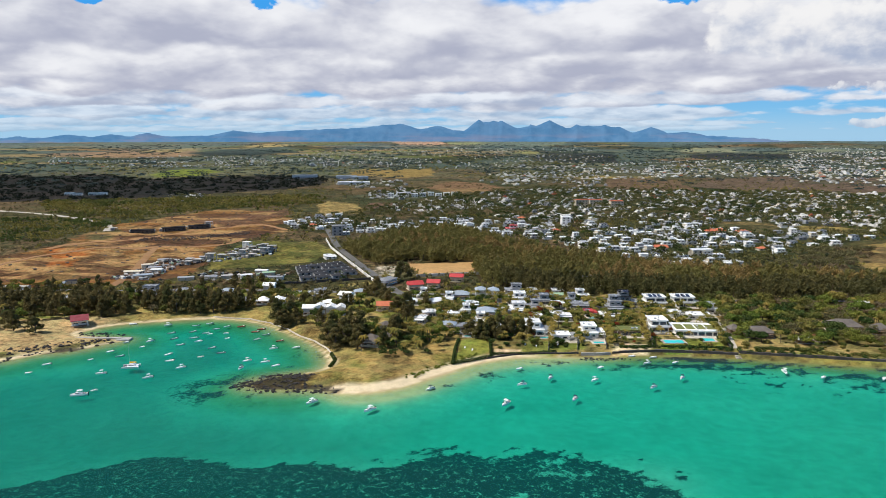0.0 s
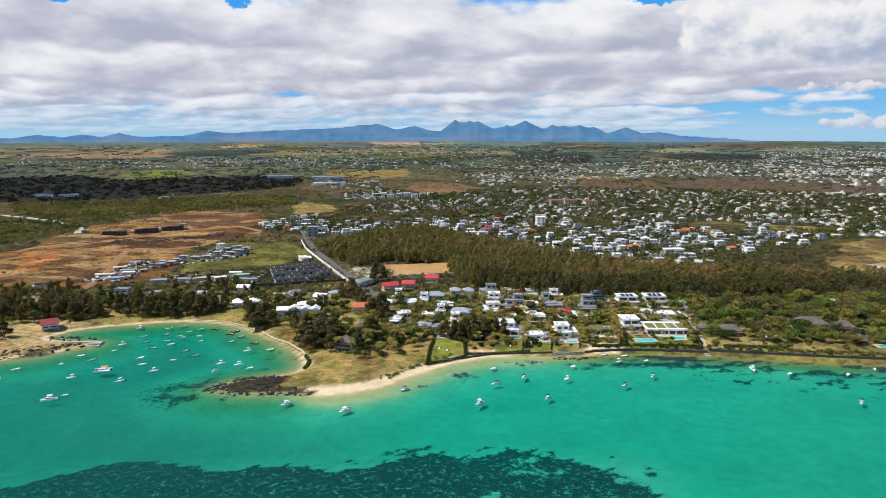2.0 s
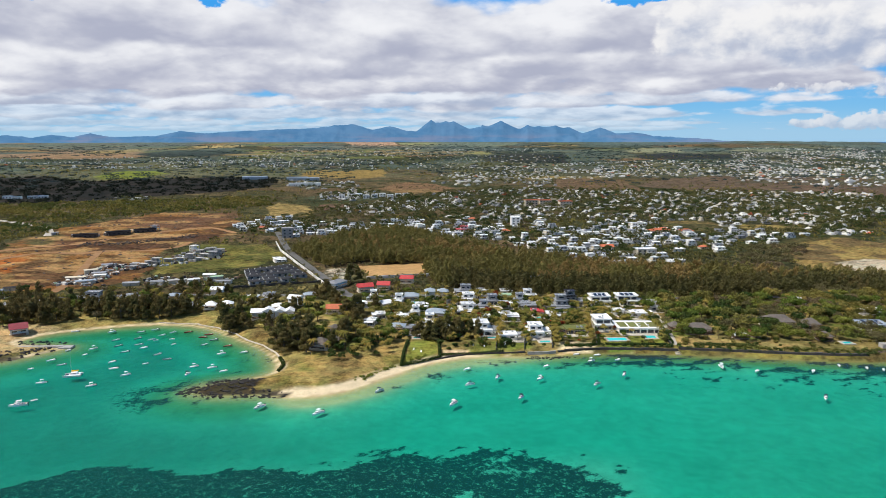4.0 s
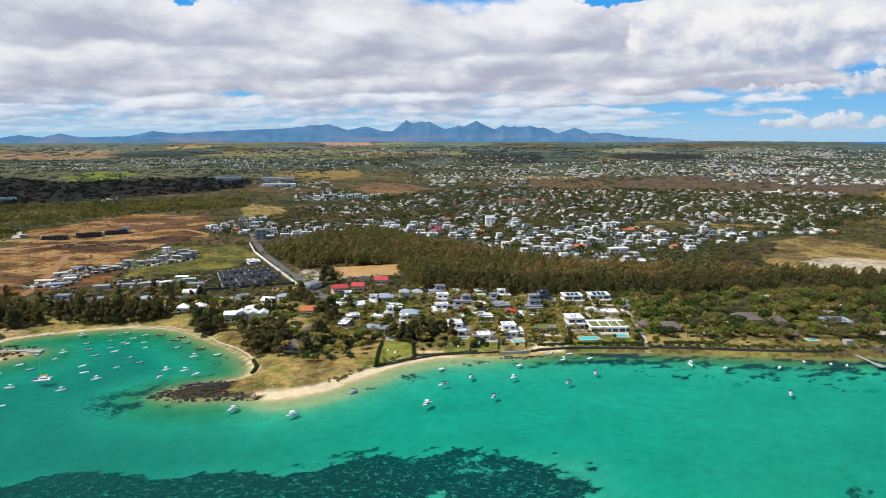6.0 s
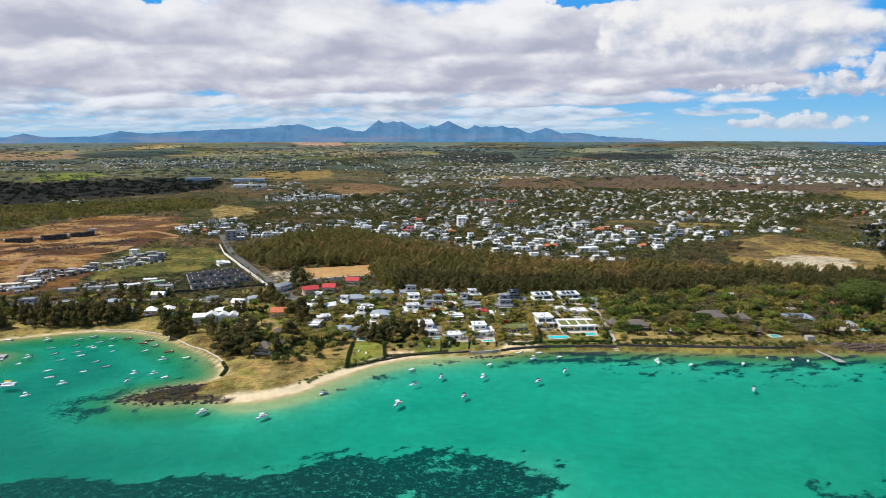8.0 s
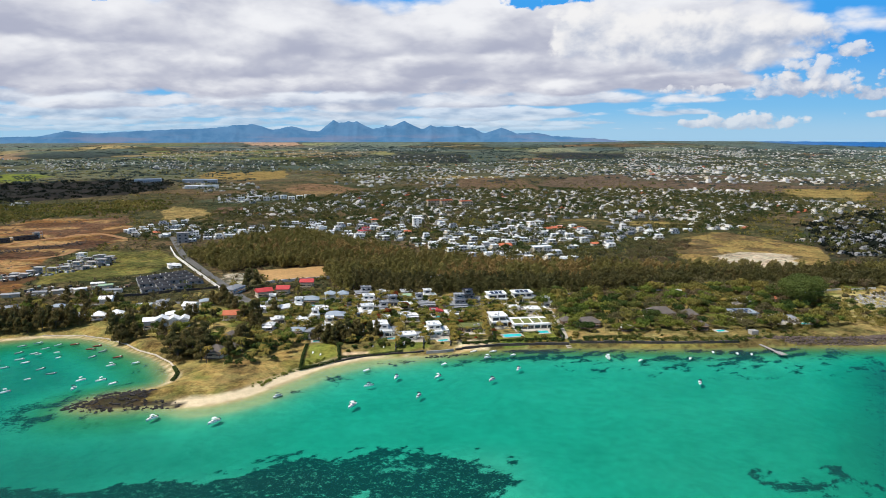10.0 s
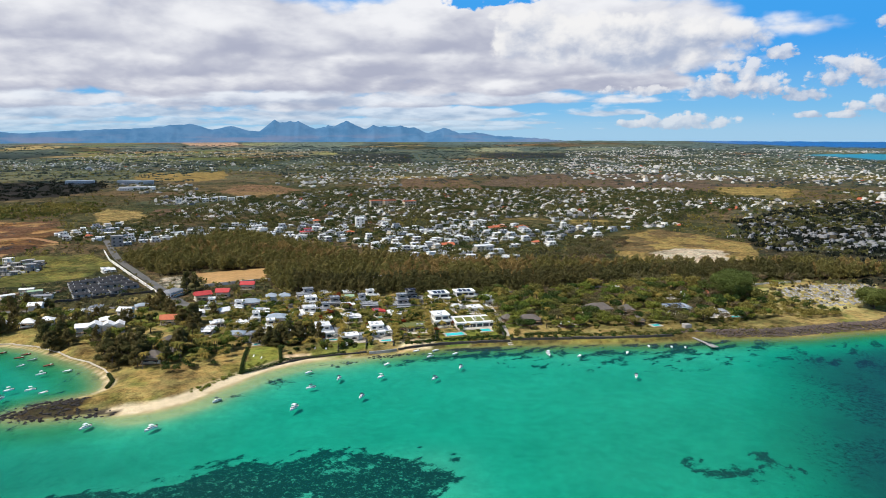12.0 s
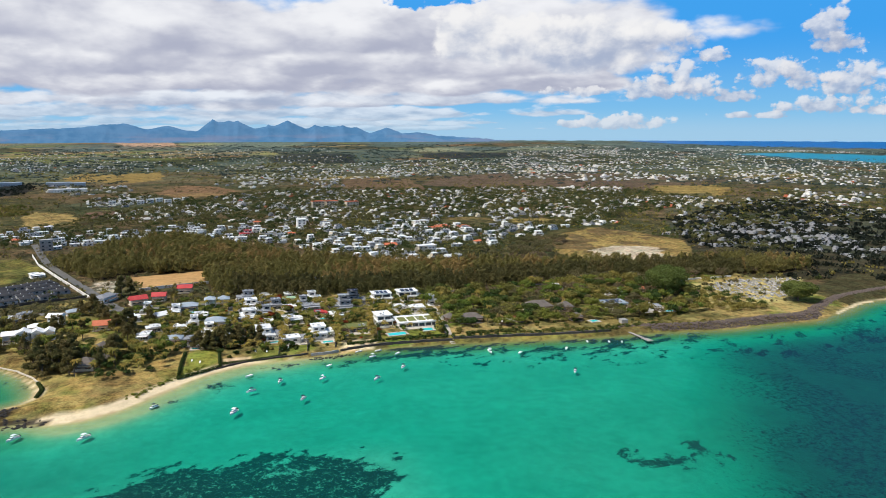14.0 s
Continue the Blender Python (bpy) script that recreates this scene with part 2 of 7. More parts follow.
LEAF_LIME = foliage("bright_green_leaves", (0.135, 0.185, 0.032), (0.23, 0.24, 0.045), (0.075, 0.105, 0.022))
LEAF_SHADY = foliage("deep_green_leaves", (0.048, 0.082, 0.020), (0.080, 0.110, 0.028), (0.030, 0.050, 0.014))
LEAF_DRY = foliage("dry_scrub_leaves", (0.190, 0.140, 0.078), (0.145, 0.135, 0.055), (0.105, 0.085, 0.05))
# scrub leaves darkened to stand for cloud shade
LEAF_CLOUD_SHADE = foliage("cloud_shaded_leaves", (0.013, 0.018, 0.013), (0.022, 0.026, 0.016), (0.009, 0.013, 0.011))
# leaves of the far woods, paled and blued for haze
LEAF_HAZE = foliage("hazed_wood_leaves", (0.054, 0.078, 0.072), (0.080, 0.102, 0.085), (0.042, 0.062, 0.062))
LEAF_RED = foliage("flowering_leaves", (0.30, 0.06, 0.02), (0.24, 0.10, 0.03), (0.16, 0.05, 0.02))
LEAF_COAST = foliage("coast_she_oak_needles", (0.115, 0.108, 0.038), (0.185, 0.140, 0.052), (0.065, 0.064, 0.025), 0.3)
LEAF_TOWN = foliage("town_tree_leaves", (0.060, 0.080, 0.024), (0.160, 0.145, 0.052), (0.045, 0.055, 0.02))
LEAF_BANYAN = foliage("banyan_leaves", (0.11, 0.145, 0.036), (0.145, 0.165, 0.042), (0.058, 0.08, 0.022))
HEDGE = foliage("clipped_hedge", (0.045, 0.075, 0.018), (0.07, 0.095, 0.025), (0.03, 0.05, 0.015))
# distance haze painted on the mountains: blue slopes that glow
RIDGE, rt, rs = material("hazed_mountain_slopes", 1.0)
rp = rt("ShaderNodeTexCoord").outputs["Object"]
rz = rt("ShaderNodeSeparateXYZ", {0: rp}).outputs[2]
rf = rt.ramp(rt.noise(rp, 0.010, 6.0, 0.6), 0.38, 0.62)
haze_blue = rt.mix(rf, (0.060, 0.155, 0.285, 1), (0.085, 0.185, 0.320, 1))
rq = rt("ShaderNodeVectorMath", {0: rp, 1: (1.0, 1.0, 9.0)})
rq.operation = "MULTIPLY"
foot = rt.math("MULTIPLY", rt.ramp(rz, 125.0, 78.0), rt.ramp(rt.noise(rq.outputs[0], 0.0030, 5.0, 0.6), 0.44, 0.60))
haze_blue = rt.mix(rt.math("MULTIPLY", foot, 0.6), haze_blue, (0.17, 0.185, 0.27, 1))
link(rt, rt.mix(1.0, haze_blue, (0.4, 0.4, 0.4, 1), "MULTIPLY"), rs, "Base Color")
link(rt, haze_blue, rs, "Emission Color")
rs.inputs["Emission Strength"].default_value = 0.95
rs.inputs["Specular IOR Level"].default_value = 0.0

# the land: its cover comes with the mesh, the grain from here; alpha tells open water
LAND, lt, ls = material("ground_cover", 0.95)
lp = lt("ShaderNodeTexCoord").outputs["Object"]
la = lt.attr("cover")
n1, n2, n3 = lt.noise(lp, 0.035, 6.0, 0.65), lt.noise(lp, 0.25, 5.0, 0.65), lt.noise(lp, 1.4, 3.0, 0.6)
grain = lt.math("ADD", lt.math("ADD", lt.math("MULTIPLY", n1, 0.6), lt.math("MULTIPLY", n2, 0.7)), lt.math("MULTIPLY", n3, 0.5))
dry = lt.math("SUBTRACT", 1.0, la.outputs["Alpha"])
factor = lt.math("ADD", 1.0, lt.math("MULTIPLY", lt.math("SUBTRACT", lt.ramp(grain, 0.62, 1.18, 0.25, 1.8), 1.0), dry))
weed_edge = lt.math("MULTIPLY", lt.math("SUBTRACT", lt.noise(lp, 0.45, 8.0, 0.68), 0.5), 2.0)
weed_edge = lt.math("ADD", weed_edge, lt.math("MULTIPLY", lt.math("SUBTRACT", lt.noise(lp, 1.3, 4.0, 0.6), 0.5), 1.1))
weedy = lt.ramp(lt.math("ADD", lt.attr("weed").outputs["Fac"], weed_edge), 0.28, 0.80)
weed_tone = lt.mix(lt.noise(lp, 0.9, 4.0, 0.6), (0.014, 0.013, 0.015, 1), (0.060, 0.050, 0.050, 1))
hue = lt.math("MULTIPLY", lt.ramp(lt.noise(lp, 0.11, 6.0, 0.7), 0.36, 0.64), dry)
warm = lt.mix(hue, lt.mix(1.0, la.outputs["Color"], (0.90, 1.0, 0.90, 1), "MULTIPLY"), lt.mix(1.0, la.outputs["Color"], (1.12, 1.0, 0.90, 1), "MULTIPLY"))
scrub = lt.attr("scrub").outputs["Fac"]
shrubs = lt.math("MULTIPLY", lt.ramp(lt.noise(lp, 0.17, 5.0, 0.62), 0.47, 0.56), scrub)
tufts = lt.math("MULTIPLY", lt.ramp(lt.noise(lp, 0.055, 6.0, 0.7), 0.50, 0.62), scrub)
toned = lt.mix(dry, la.outputs["Color"], warm)
toned = lt.mix(lt.math("MULTIPLY", tufts, 0.7), toned, (0.16, 0.125, 0.055, 1))
toned = lt.mix(lt.math("MULTIPLY", shrubs, 0.7), toned, (0.026, 0.031, 0.014, 1))
link(lt, lt.mix(weedy, lt.scale(toned, factor), weed_tone), ls, "Base Color")
link(lt, lt.math("SUBTRACT", 0.97, lt.math("MULTIPLY", la.outputs["Alpha"], 0.6)), ls, "Roughness")
ls.inputs["Specular IOR Level"].default_value = 0.02
link(lt, lt("ShaderNodeBump", {"Height": n2, "Strength": 0.4, "Distance": 0.5}).outputs[0], ls, "Normal")

# the lagoon: it swallows red first, scatters turquoise, and mirrors the sky at a low angle
WATER = bpy.data.materials.new("lagoon_water")
WATER.use_nodes = True
wt = Tree(WATER.node_tree)
deep = wt.math("MULTIPLY", wt.attr("depth").outputs["Fac"], 1.35)
wp = wt("ShaderNodeTexCoord").outputs["Object"]
tint = wt("ShaderNodeCombineXYZ", {0: wt.math("POWER", 0.47, deep), 1: wt.math("POWER", 0.95, deep), 2: wt.math("POWER", 0.93, deep)}).outputs[0]
clear_w = wt("ShaderNodeBsdfTransparent", {0: tint})
patch = wt.ramp(wt.noise(wp, 0.012, 4.0, 0.55), 0.35, 0.65)
far_down = wt.ramp(deep, 4.2, 8.2)
milk = wt.mix(far_down, wt.mix(patch, (0.012, 0.148, 0.130, 1), (0.010, 0.188, 0.160, 1)), (0.012, 0.055, 0.090, 1))
milky = wt("ShaderNodeBsdfDiffuse", {0: milk})
amount = wt.math("SUBTRACT", 1.0, wt.math("POWER", 0.93, deep))
under = wt("ShaderNodeMixShader", {0: amount, 1: clear_w.outputs[0], 2: milky.outputs[0]})
swell = wt.math("ADD", wt.noise(wp, 0.55, 4.0, 0.6), wt.math("MULTIPLY", wt.noise(wp, 0.06, 2.0, 0.5), 2.0))
ripple = wt("ShaderNodeBump", {"Height": swell, "Strength": 0.35, "Distance": 0.25}).outputs[0]
gloss = wt("ShaderNodeBsdfGlossy", {"Roughness": 0.12, "Normal": ripple})
fres = wt("ShaderNodeFresnel", {"IOR": 1.33, "Normal": ripple})
full_w = wt("ShaderNodeMixShader", {0: wt.math("MULTIPLY", fres.outputs[0], 0.16), 1: under.outputs[0], 2: gloss.outputs[0]})
wt("ShaderNodeOutputMaterial", {0: full_w.outputs[0]})
LAWN = surface("mown_lawn", (0.12, 0.15, 0.035), (0.18, 0.17, 0.055), 0.2, 3.0, 0.95)

# ---- the ground, from the seabed to the horizon ----


def lattice(ix, iy, seed):
    h = (ix.astype(np.int64) * 374761393 + iy.astype(np.int64) * 668265263 + seed * 1442695041) & 0x7FFFFFFF
    h = ((h ^ (h >> 13)) * 1274126177) & 0x7FFFFFFF
    return ((h ^ (h >> 16)) & 0xFFFFFF) / float(0xFFFFFF)


def value_noise(x, y, seed):
    ix, iy = np.floor(x), np.floor(y)
    fx, fy = x - ix, y - iy
    fx, fy = fx * fx * (3 - 2 * fx), fy * fy * (3 - 2 * fy)
    a, b = lattice(ix, iy, seed), lattice(ix + 1, iy, seed)
    c, d = lattice(ix, iy + 1, seed), lattice(ix + 1, iy + 1, seed)
    return (a + (b - a) * fx) * (1 - fy) + (c + (d - c) * fx) * fy


def fbm(x, y, size, seed, octaves=4):
    total, gain, whole = 0.0, 1.0, 0.0
    for k in range(octaves):
        total = total + gain * value_noise(x * 2 ** k / size, y * 2 ** k / size, seed + 17 * k)
        whole, gain = whole + gain, gain * 0.55
    return total / whole


def step(a, b, x):
    s = np.clip((x - a) / (b - a), 0, 1)
    return s * s * (3 - 2 * s)


def inside(poly, x, y, rough=0.0, size=30.0, seed=5):
    """True where a point lies in the outline, whose edge may wander by some metres."""
    if rough:
        x = x + rough * 2 * (fbm(x, y, size, seed, 3) - 0.5)
        y = y + rough * 2 * (fbm(x, y, size, seed + 50, 3) - 0.5)
    hit = np.zeros(np.shape(x), bool)
    for (ax, ay), (bx, by) in zip(poly, poly[1:] + poly[:1]):
        if ay != by:
            hit ^= ((ay > y) != (by > y)) & (x < (bx - ax) * (y - ay) / (by - ay) + ax)
    return hit


# the coast from the fishing bay over the point to the river mouth, land on the inland side
COAST_BAY = [(-6000, 250), (-1500, 300), (-500, 335), (-300, 350), (-233, 361), (-224, 376), (-207, 381), (-195, 393), (-187, 400), (-186, 405),
             (-198, 409), (-222, 414), (-216, 428), (-203, 438), (-189, 443), (-176, 447), (-159, 451), (-141, 451), (-125, 446), (-112, 437),
             (-98, 422), (-89, 411), (-78, 400), (-69, 386), (-63, 371), (-60, 361), (-61, 353), (-66, 347)]
COAST_POINT = [(-80, 342), (-91, 336), (-96, 329), (-91, 324), (-76, 321), (-60, 322), (-51, 318), (-43, 316.5), (-33, 318), (-22, 323), (-15, 328),
               (-7, 337), (2, 345), (10, 354), (20, 362), (29, 366.5), (38, 370), (49, 372), (75, 372), (84, 371), (97, 373), (115, 375), (128, 374)]
COAST_EAST = [(155, 371), (170, 367), (195, 362), (211, 358), (228, 355), (245, 352), (265, 350), (280, 348), (294, 347), (321, 340), (340, 337),
              (363, 337), (386, 336), (400, 334), (412, 335), (425, 341), (440, 344), (464, 355), (486, 361), (504, 362), (600, 372), (800, 340), (1500, 150), (6000, -800)]


def rounded(line, times=2):
    p = np.array(line, float)
    for _ in range(times):
        q = np.empty((2 * len(p), 2))
        q[0], q[-1] = p[0], p[-1]
        q[1:-1:2], q[2:-1:2] = p[:-1] * 0.75 + p[1:] * 0.25, p[:-1] * 0.25 + p[1:] * 0.75
        p = q
    return p


COAST = rounded(COAST_BAY + COAST_POINT + COAST_EAST)
COAST_RING = [tuple(p) for p in COAST] + [(6000, 7000), (-6000, 7000)]


def inland(x, y):
    """Metres from the waterline, below nought out at sea."""
    best = np.full(x.shape, 1e9)
    for a, b in zip(COAST[:-1], COAST[1:]):
        d = b - a
        f = np.clip(((x - a[0]) * d[0] + (y - a[1]) * d[1]) / (d @ d), 0, 1)
        best = np.minimum(best, (x - a[0] - f * d[0]) ** 2 + (y - a[1] - f * d[1]) ** 2)
    best = np.sqrt(best)
    return np.where(inside(COAST_RING, x, y), best, -best)


def climb(r):
    """The plain is level near the coast and rises slowly to the foot of the mountains."""
    return np.where(r < 4860, 67 * np.clip((r - 1500) / 3400, 0, None) ** 1.5, 65 - (r - 4860) * 0.2)


def height(x, y, shore=None):
    shore = inland(x, y) if shore is None else shore
    wall = step(60, 100, x) * step(300, 280, x)
    land = 2.5 * step(-1, 15 - 8 * wall, shore) + 0.9 * step(12, 70, shore) + (fbm(x, y, 22, 3, 3) - 0.5) * 0.7 * step(6, 30, shore)
    pit = step(60, 160, x + 520) * step(-190, -260, x) * step(520, 600, y) * step(1000, 900, y)
    land = land + pit * (fbm(x, y, 45, 9, 4) - 0.5) * 7.0
    depth = (1.75 + 0.75 * step(70, -110, x)) * (1 - np.exp(np.minimum(shore + 6 + 5 * step(-60, -42, x) * step(85, 50, x), 0) / (15 + 4 * step(-40, -80, x)))) + 0.06 * np.clip(-shore, 0, 5) + 5.3 * step(252, 366, x + 0.75 * (300 - y) + 40 * (fbm(x, y, 40, 6, 4) - 0.5)) * step(-6, -50, shore)
    depth = depth + 0.3 * step(-60, -140, shore) - 1.0 * step(266, 234, y) * step(112, 72, x) + (fbm(x, y, 30, 4, 3) - 0.5) * 0.5 * step(-5, -30, shore)
    return np.where(shore > 0, land + climb(np.hypot(x, y)), -depth)


def ground_z(x, y):
    return float(height(np.array([float(x)]), np.array([float(y)]))[0])


# outlines of what covers the land
BELT = [(-100, 704), (-55, 823), (11, 850), (68, 745), (113, 665), (159, 630), (196, 592), (285, 580), (349, 556), (520, 505), (560, 470), (500, 455), (440, 470),
        (314, 492), (203, 486), (108, 500), (60, 515), (30, 545), (26, 580), (-23, 646), (-60, 625)]
PITCH = [(-33, 630), (30, 642), (25, 585), (-19, 574)]
EARTH = [(-520, 610), (-423, 672), (-400, 741), (-420, 860), (-398, 960), (-331, 1090), (-235, 1060), (-190, 880), (-205, 800), (-232, 750), (-222, 660), (-205, 590), (-240, 545), (-336, 525), (-520, 520)]
MEADOW = [(-223, 671), (-205, 765), (-140, 765), (-102, 690), (-120, 640), (-150, 618), (-200, 600)]
# two cloud shadows, drawn as outlines of dark ground
SHADE_EAST = [(640, 800), (900, 960), (1050, 1000), (1000, 640), (720, 400), (560, 398), (498, 425), (488, 452), (520, 500), (516, 600)]
SHADE_PLAIN = [(-1500, 1950), (-1012, 1834), (-927, 1914), (-709, 1766), (-558, 1842), (-375, 1921), (-279, 1799), (-271, 1608), (-323, 1477), (-425, 1400), (-518, 1309), (-580, 1250), (-674, 1215), (-1100, 1150)]
BARE = [(402, 616), (448, 636), (484, 606), (462, 556), (400, 535), (385, 560)]
TAWNY = [(380, 700), (444, 765), (520, 775), (545, 640), (490, 550), (420, 528), (366, 545), (372, 627)]
YELLOW_FIELDS = [[(1020, 1347), (1164, 1299), (971, 1077), (850, 1115)], [(446, 898), (536, 884), (503, 827), (419, 842)], [(1420, 1540), (1620, 1500), (1560, 1400), (1380, 1440)], [(300, 1900), (560, 1880), (520, 1790), (290, 1820)]]
GREEN_FIELD = [(-784, 1919), (-803, 2122), (-699, 2149), (-630, 2032), (-648, 1861), (-725, 1822)]
# fields, woods, bare ground, dark patches and painted cloud shade, far to near, with their colour
FIELDS_AND_SHADE = [
    ([(-1672, 3047), (-1527, 3170), (-1430, 3392), (-1231, 3595), (-1093, 3232), (-1016, 2917), (-1214, 2775), (-1543, 2809)], (0.27, 0.17, 0.105)),
    ([(-1421, 3339), (-1241, 3625), (-1148, 3380), (-1212, 3216), (-1340, 3149)], (0.36, 0.26, 0.09)),
    ([(-2079, 4327), (-1636, 4535), (-1165, 4714), (-1104, 4464), (-1526, 4229), (-1916, 3986)], (0.24, 0.22, 0.12)),
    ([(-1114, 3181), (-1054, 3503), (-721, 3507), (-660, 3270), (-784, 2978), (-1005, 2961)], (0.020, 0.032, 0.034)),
    ([(-1094, 3938), (-1007, 4201), (-844, 4108), (-818, 3771), (-986, 3752)], (0.34, 0.26, 0.12)),
    ([(-348, 4534), (-225, 4757), (4, 4538), (24, 4220), (-66, 4037), (-228, 4145)], (0.40, 0.26, 0.19)),
    ([(25, 4455), (461, 4557), (742, 4403), (647, 4028), (454, 3873), (46, 4142)], (0.22, 0.23, 0.13)),
    # a field with cloud shade painted into its colour
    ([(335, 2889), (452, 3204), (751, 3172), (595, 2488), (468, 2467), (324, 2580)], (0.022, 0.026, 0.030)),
    ([(296, 3215), (401, 3418), (447, 3255), (390, 3110)], (0.26, 0.24, 0.09)),
    ([(-267, 2007), (-222, 2178), (-149, 2151), (-35, 2198), (-22, 1911), (-87, 1832), (-238, 1898)], (0.24, 0.165, 0.06)),
    ([(-37, 1552), (27, 1715), (104, 1641), (133, 1455), (66, 1390), (0, 1419)], (0.18, 0.105, 0.065)),
    ([(-202, 1155), (-192, 1220), (-147, 1171), (-119, 1069), (-127, 1011), (-175, 1000)], (0.31, 0.22, 0.09)),
    ([(-121, 1101), (-113, 1197), (-66, 1204), (-57, 1113), (-83, 1059)], (0.15, 0.085, 0.07)),
    ([(1100, 3386), (1254, 3593), (1415, 3500), (1282, 3187), (1075, 3225)], (0.27, 0.26, 0.15)),
    ([(1551, 3291), (1686, 3460), (1888, 3373), (1757, 3127), (1574, 3121)], (0.27, 0.26, 0.15)),
    # a very dark patch
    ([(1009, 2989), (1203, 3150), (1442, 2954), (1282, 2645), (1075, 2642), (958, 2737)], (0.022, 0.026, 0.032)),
    ([(645, 1749), (871, 1867), (1191, 1726), (954, 1378), (741, 1342), (622, 1429), (535, 1551)], (0.115, 0.078, 0.062)),
    ([(393, 1767), (493, 1819), (550, 1720), (521, 1408), (415, 1441), (336, 1503)], (0.125, 0.08, 0.055)),
    # cloud shade at the edge of the town, as a dark tone
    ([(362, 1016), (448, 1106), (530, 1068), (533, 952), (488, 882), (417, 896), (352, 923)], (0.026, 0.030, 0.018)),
    ([(421, 874), (456, 900), (508, 859), (490, 819), (458, 820), (423, 848)], (0.27, 0.24, 0.06)),
    ([(425, 932), (365, 935), (329, 879), (357, 826), (416, 848)], (0.19, 0.135, 0.06)),
    ([(941, 1229), (1081, 1334), (1133, 1230), (990, 1084), (908, 1114)], (0.28, 0.19, 0.065)),
    ([(930, 1582), (1241, 1584), (1322, 1421), (985, 1211), (836, 1299)], (0.115, 0.078, 0.062)),
]
# parts of the building site: cut terraces, bare red earth and scrub
SITE_PARTS = [
    ([(-385, 790), (-342, 805), (-303, 719), (-337, 707)], (0.085, 0.045, 0.030)),
    ([(-325, 771), (-270, 819), (-212, 844), (-198, 782), (-249, 738), (-302, 715)], (0.075, 0.043, 0.030)),
    ([(-338, 658), (-316, 702), (-272, 597), (-294, 577)], (0.105, 0.062, 0.034)),
    ([(-406, 724), (-347, 704), (-327, 619), (-344, 610)], (0.25, 0.085, 0.026)),
    ([(-344, 610), (-325, 614), (-290, 560), (-292, 530), (-306, 540)], (0.155, 0.10, 0.045)),
    ([(-263, 643), (-259, 687), (-230, 628), (-233, 590)], (0.11, 0.055, 0.032)),
    ([(-338, 911), (-303, 993), (-243, 1107), (-218, 1030), (-268, 876)], (0.115, 0.065, 0.042)),
    ([(-465, 907), (-439, 938), (-369, 823), (-371, 743)], (0.085, 0.075, 0.036)),
]
TOWN = [(-215, 880), (-190, 960), (-120, 1090), (-60, 1180), (60, 1420), (240, 1500), (577, 1414), (830, 1290), (980, 1130), (800, 960), (520, 800), (400, 690), (330, 620), (250, 605), (160, 650), (124, 730), (80, 800), (20, 880), (-40, 870), (-118, 810)]
# settlements too far off to count: houses, how closely they crowd, outline
VILLAGES = [
    (700, 0.46, [(-1563, 2847), (-1176, 2943), (-752, 2855), (-503, 3226), (-362, 2317), (-715, 2201), (-1224, 2224)]),
    (520, 0.46, [(-606, 3544), (-298, 3801), (-2, 3552), (-1, 2199), (-213, 2257), (-379, 2205)]),
    (420, 0.50, [(-2, 3797), (413, 3778), (823, 3731), (498, 2168), (218, 2134), (-1, 2199)]),
    (1150, 0.42, [(545, 2459), (887, 2593), (1277, 2568), (2048, 2990), (1292, 1875), (861, 1846), (393, 1767)]),
    (420, 0.40, [(1753, 3539), (2300, 3362), (1679, 2446), (1260, 2534)]),
    (330, 0.47, [(273, 2480), (531, 2397), (361, 1562), (214, 1495), (81, 1712)]),
    (240, 0.44, [(497, 1343), (668, 1426), (921, 1330), (737, 1058), (574, 1067), (430, 1107)]),
    (80, 0.00, [(-150, 1292), (-133, 1412), (-82, 1495), (-35, 1463), (-30, 1286), (-78, 1245)]),
    (110, 0.40, [(600, 1018), (716, 1028), (553, 788), (481, 800)]),
    (14, 0.00, [(-524, 1393), (-479, 1416), (-415, 1241), (-456, 1223)]),
    (46, 0.00, [(-310, 1800), (-108, 1721), (-72, 1523), (-188, 1499)]),
    (2100, 0.40, [(1502, 3117), (2309, 3119), (2369, 1836), (1480, 1132), (1233, 1323), (797, 1633)]),
    (330, 0.44, [(904, 1142), (1233, 1157), (1415, 1081), (742, 550), (640, 546), (572, 709)]),
    (260, 0.36, [(566, 701), (757, 798), (812, 729), (740, 596), (707, 522), (635, 469), (617, 531), (539, 591)]),
    (300, 0.45, [(2320, 2700), (2560, 2520), (2760, 2200), (2860, 2250), (2640, 2750), (2420, 3050)]),
]
# sand terraces, lawns, forecourts and a dark stretch of grass among the gardens
GARDEN_PARTS = [
    ([(94, 376), (97, 389), (115, 388), (112, 374)], (0.56, 0.44, 0.30)),
    ([(59, 367), (62, 376), (66, 376), (65, 366)], (0.50, 0.40, 0.28)),
    ([(28, 368), (29, 381), (42, 380), (44, 372)], (0.50, 0.40, 0.27)),
    ([(119, 373), (123, 383), (137, 381), (135, 371)], (0.11, 0.155, 0.03)),
    ([(-74, 524), (-75, 549), (-55, 555), (-54, 537)], (0.25, 0.20, 0.075)),
    ([(-61, 583), (-58, 623), (-35, 620), (-36, 564), (-47, 573)], (0.33, 0.29, 0.24)),
    ([(-34, 427), (-34, 439), (-23, 439), (-23, 427)], (0.24, 0.18, 0.06)),
    ([(-60, 437), (-60, 458), (-54, 455), (-48, 423), (-50, 417)], (0.36, 0.29, 0.19)),
    # grass east of the graveyard, cloud shade painted into its tone
    ([(493, 405), (534, 431), (597, 435), (519, 373), (496, 368), (460, 361), (468, 382)], (0.055, 0.050, 0.026)),
]
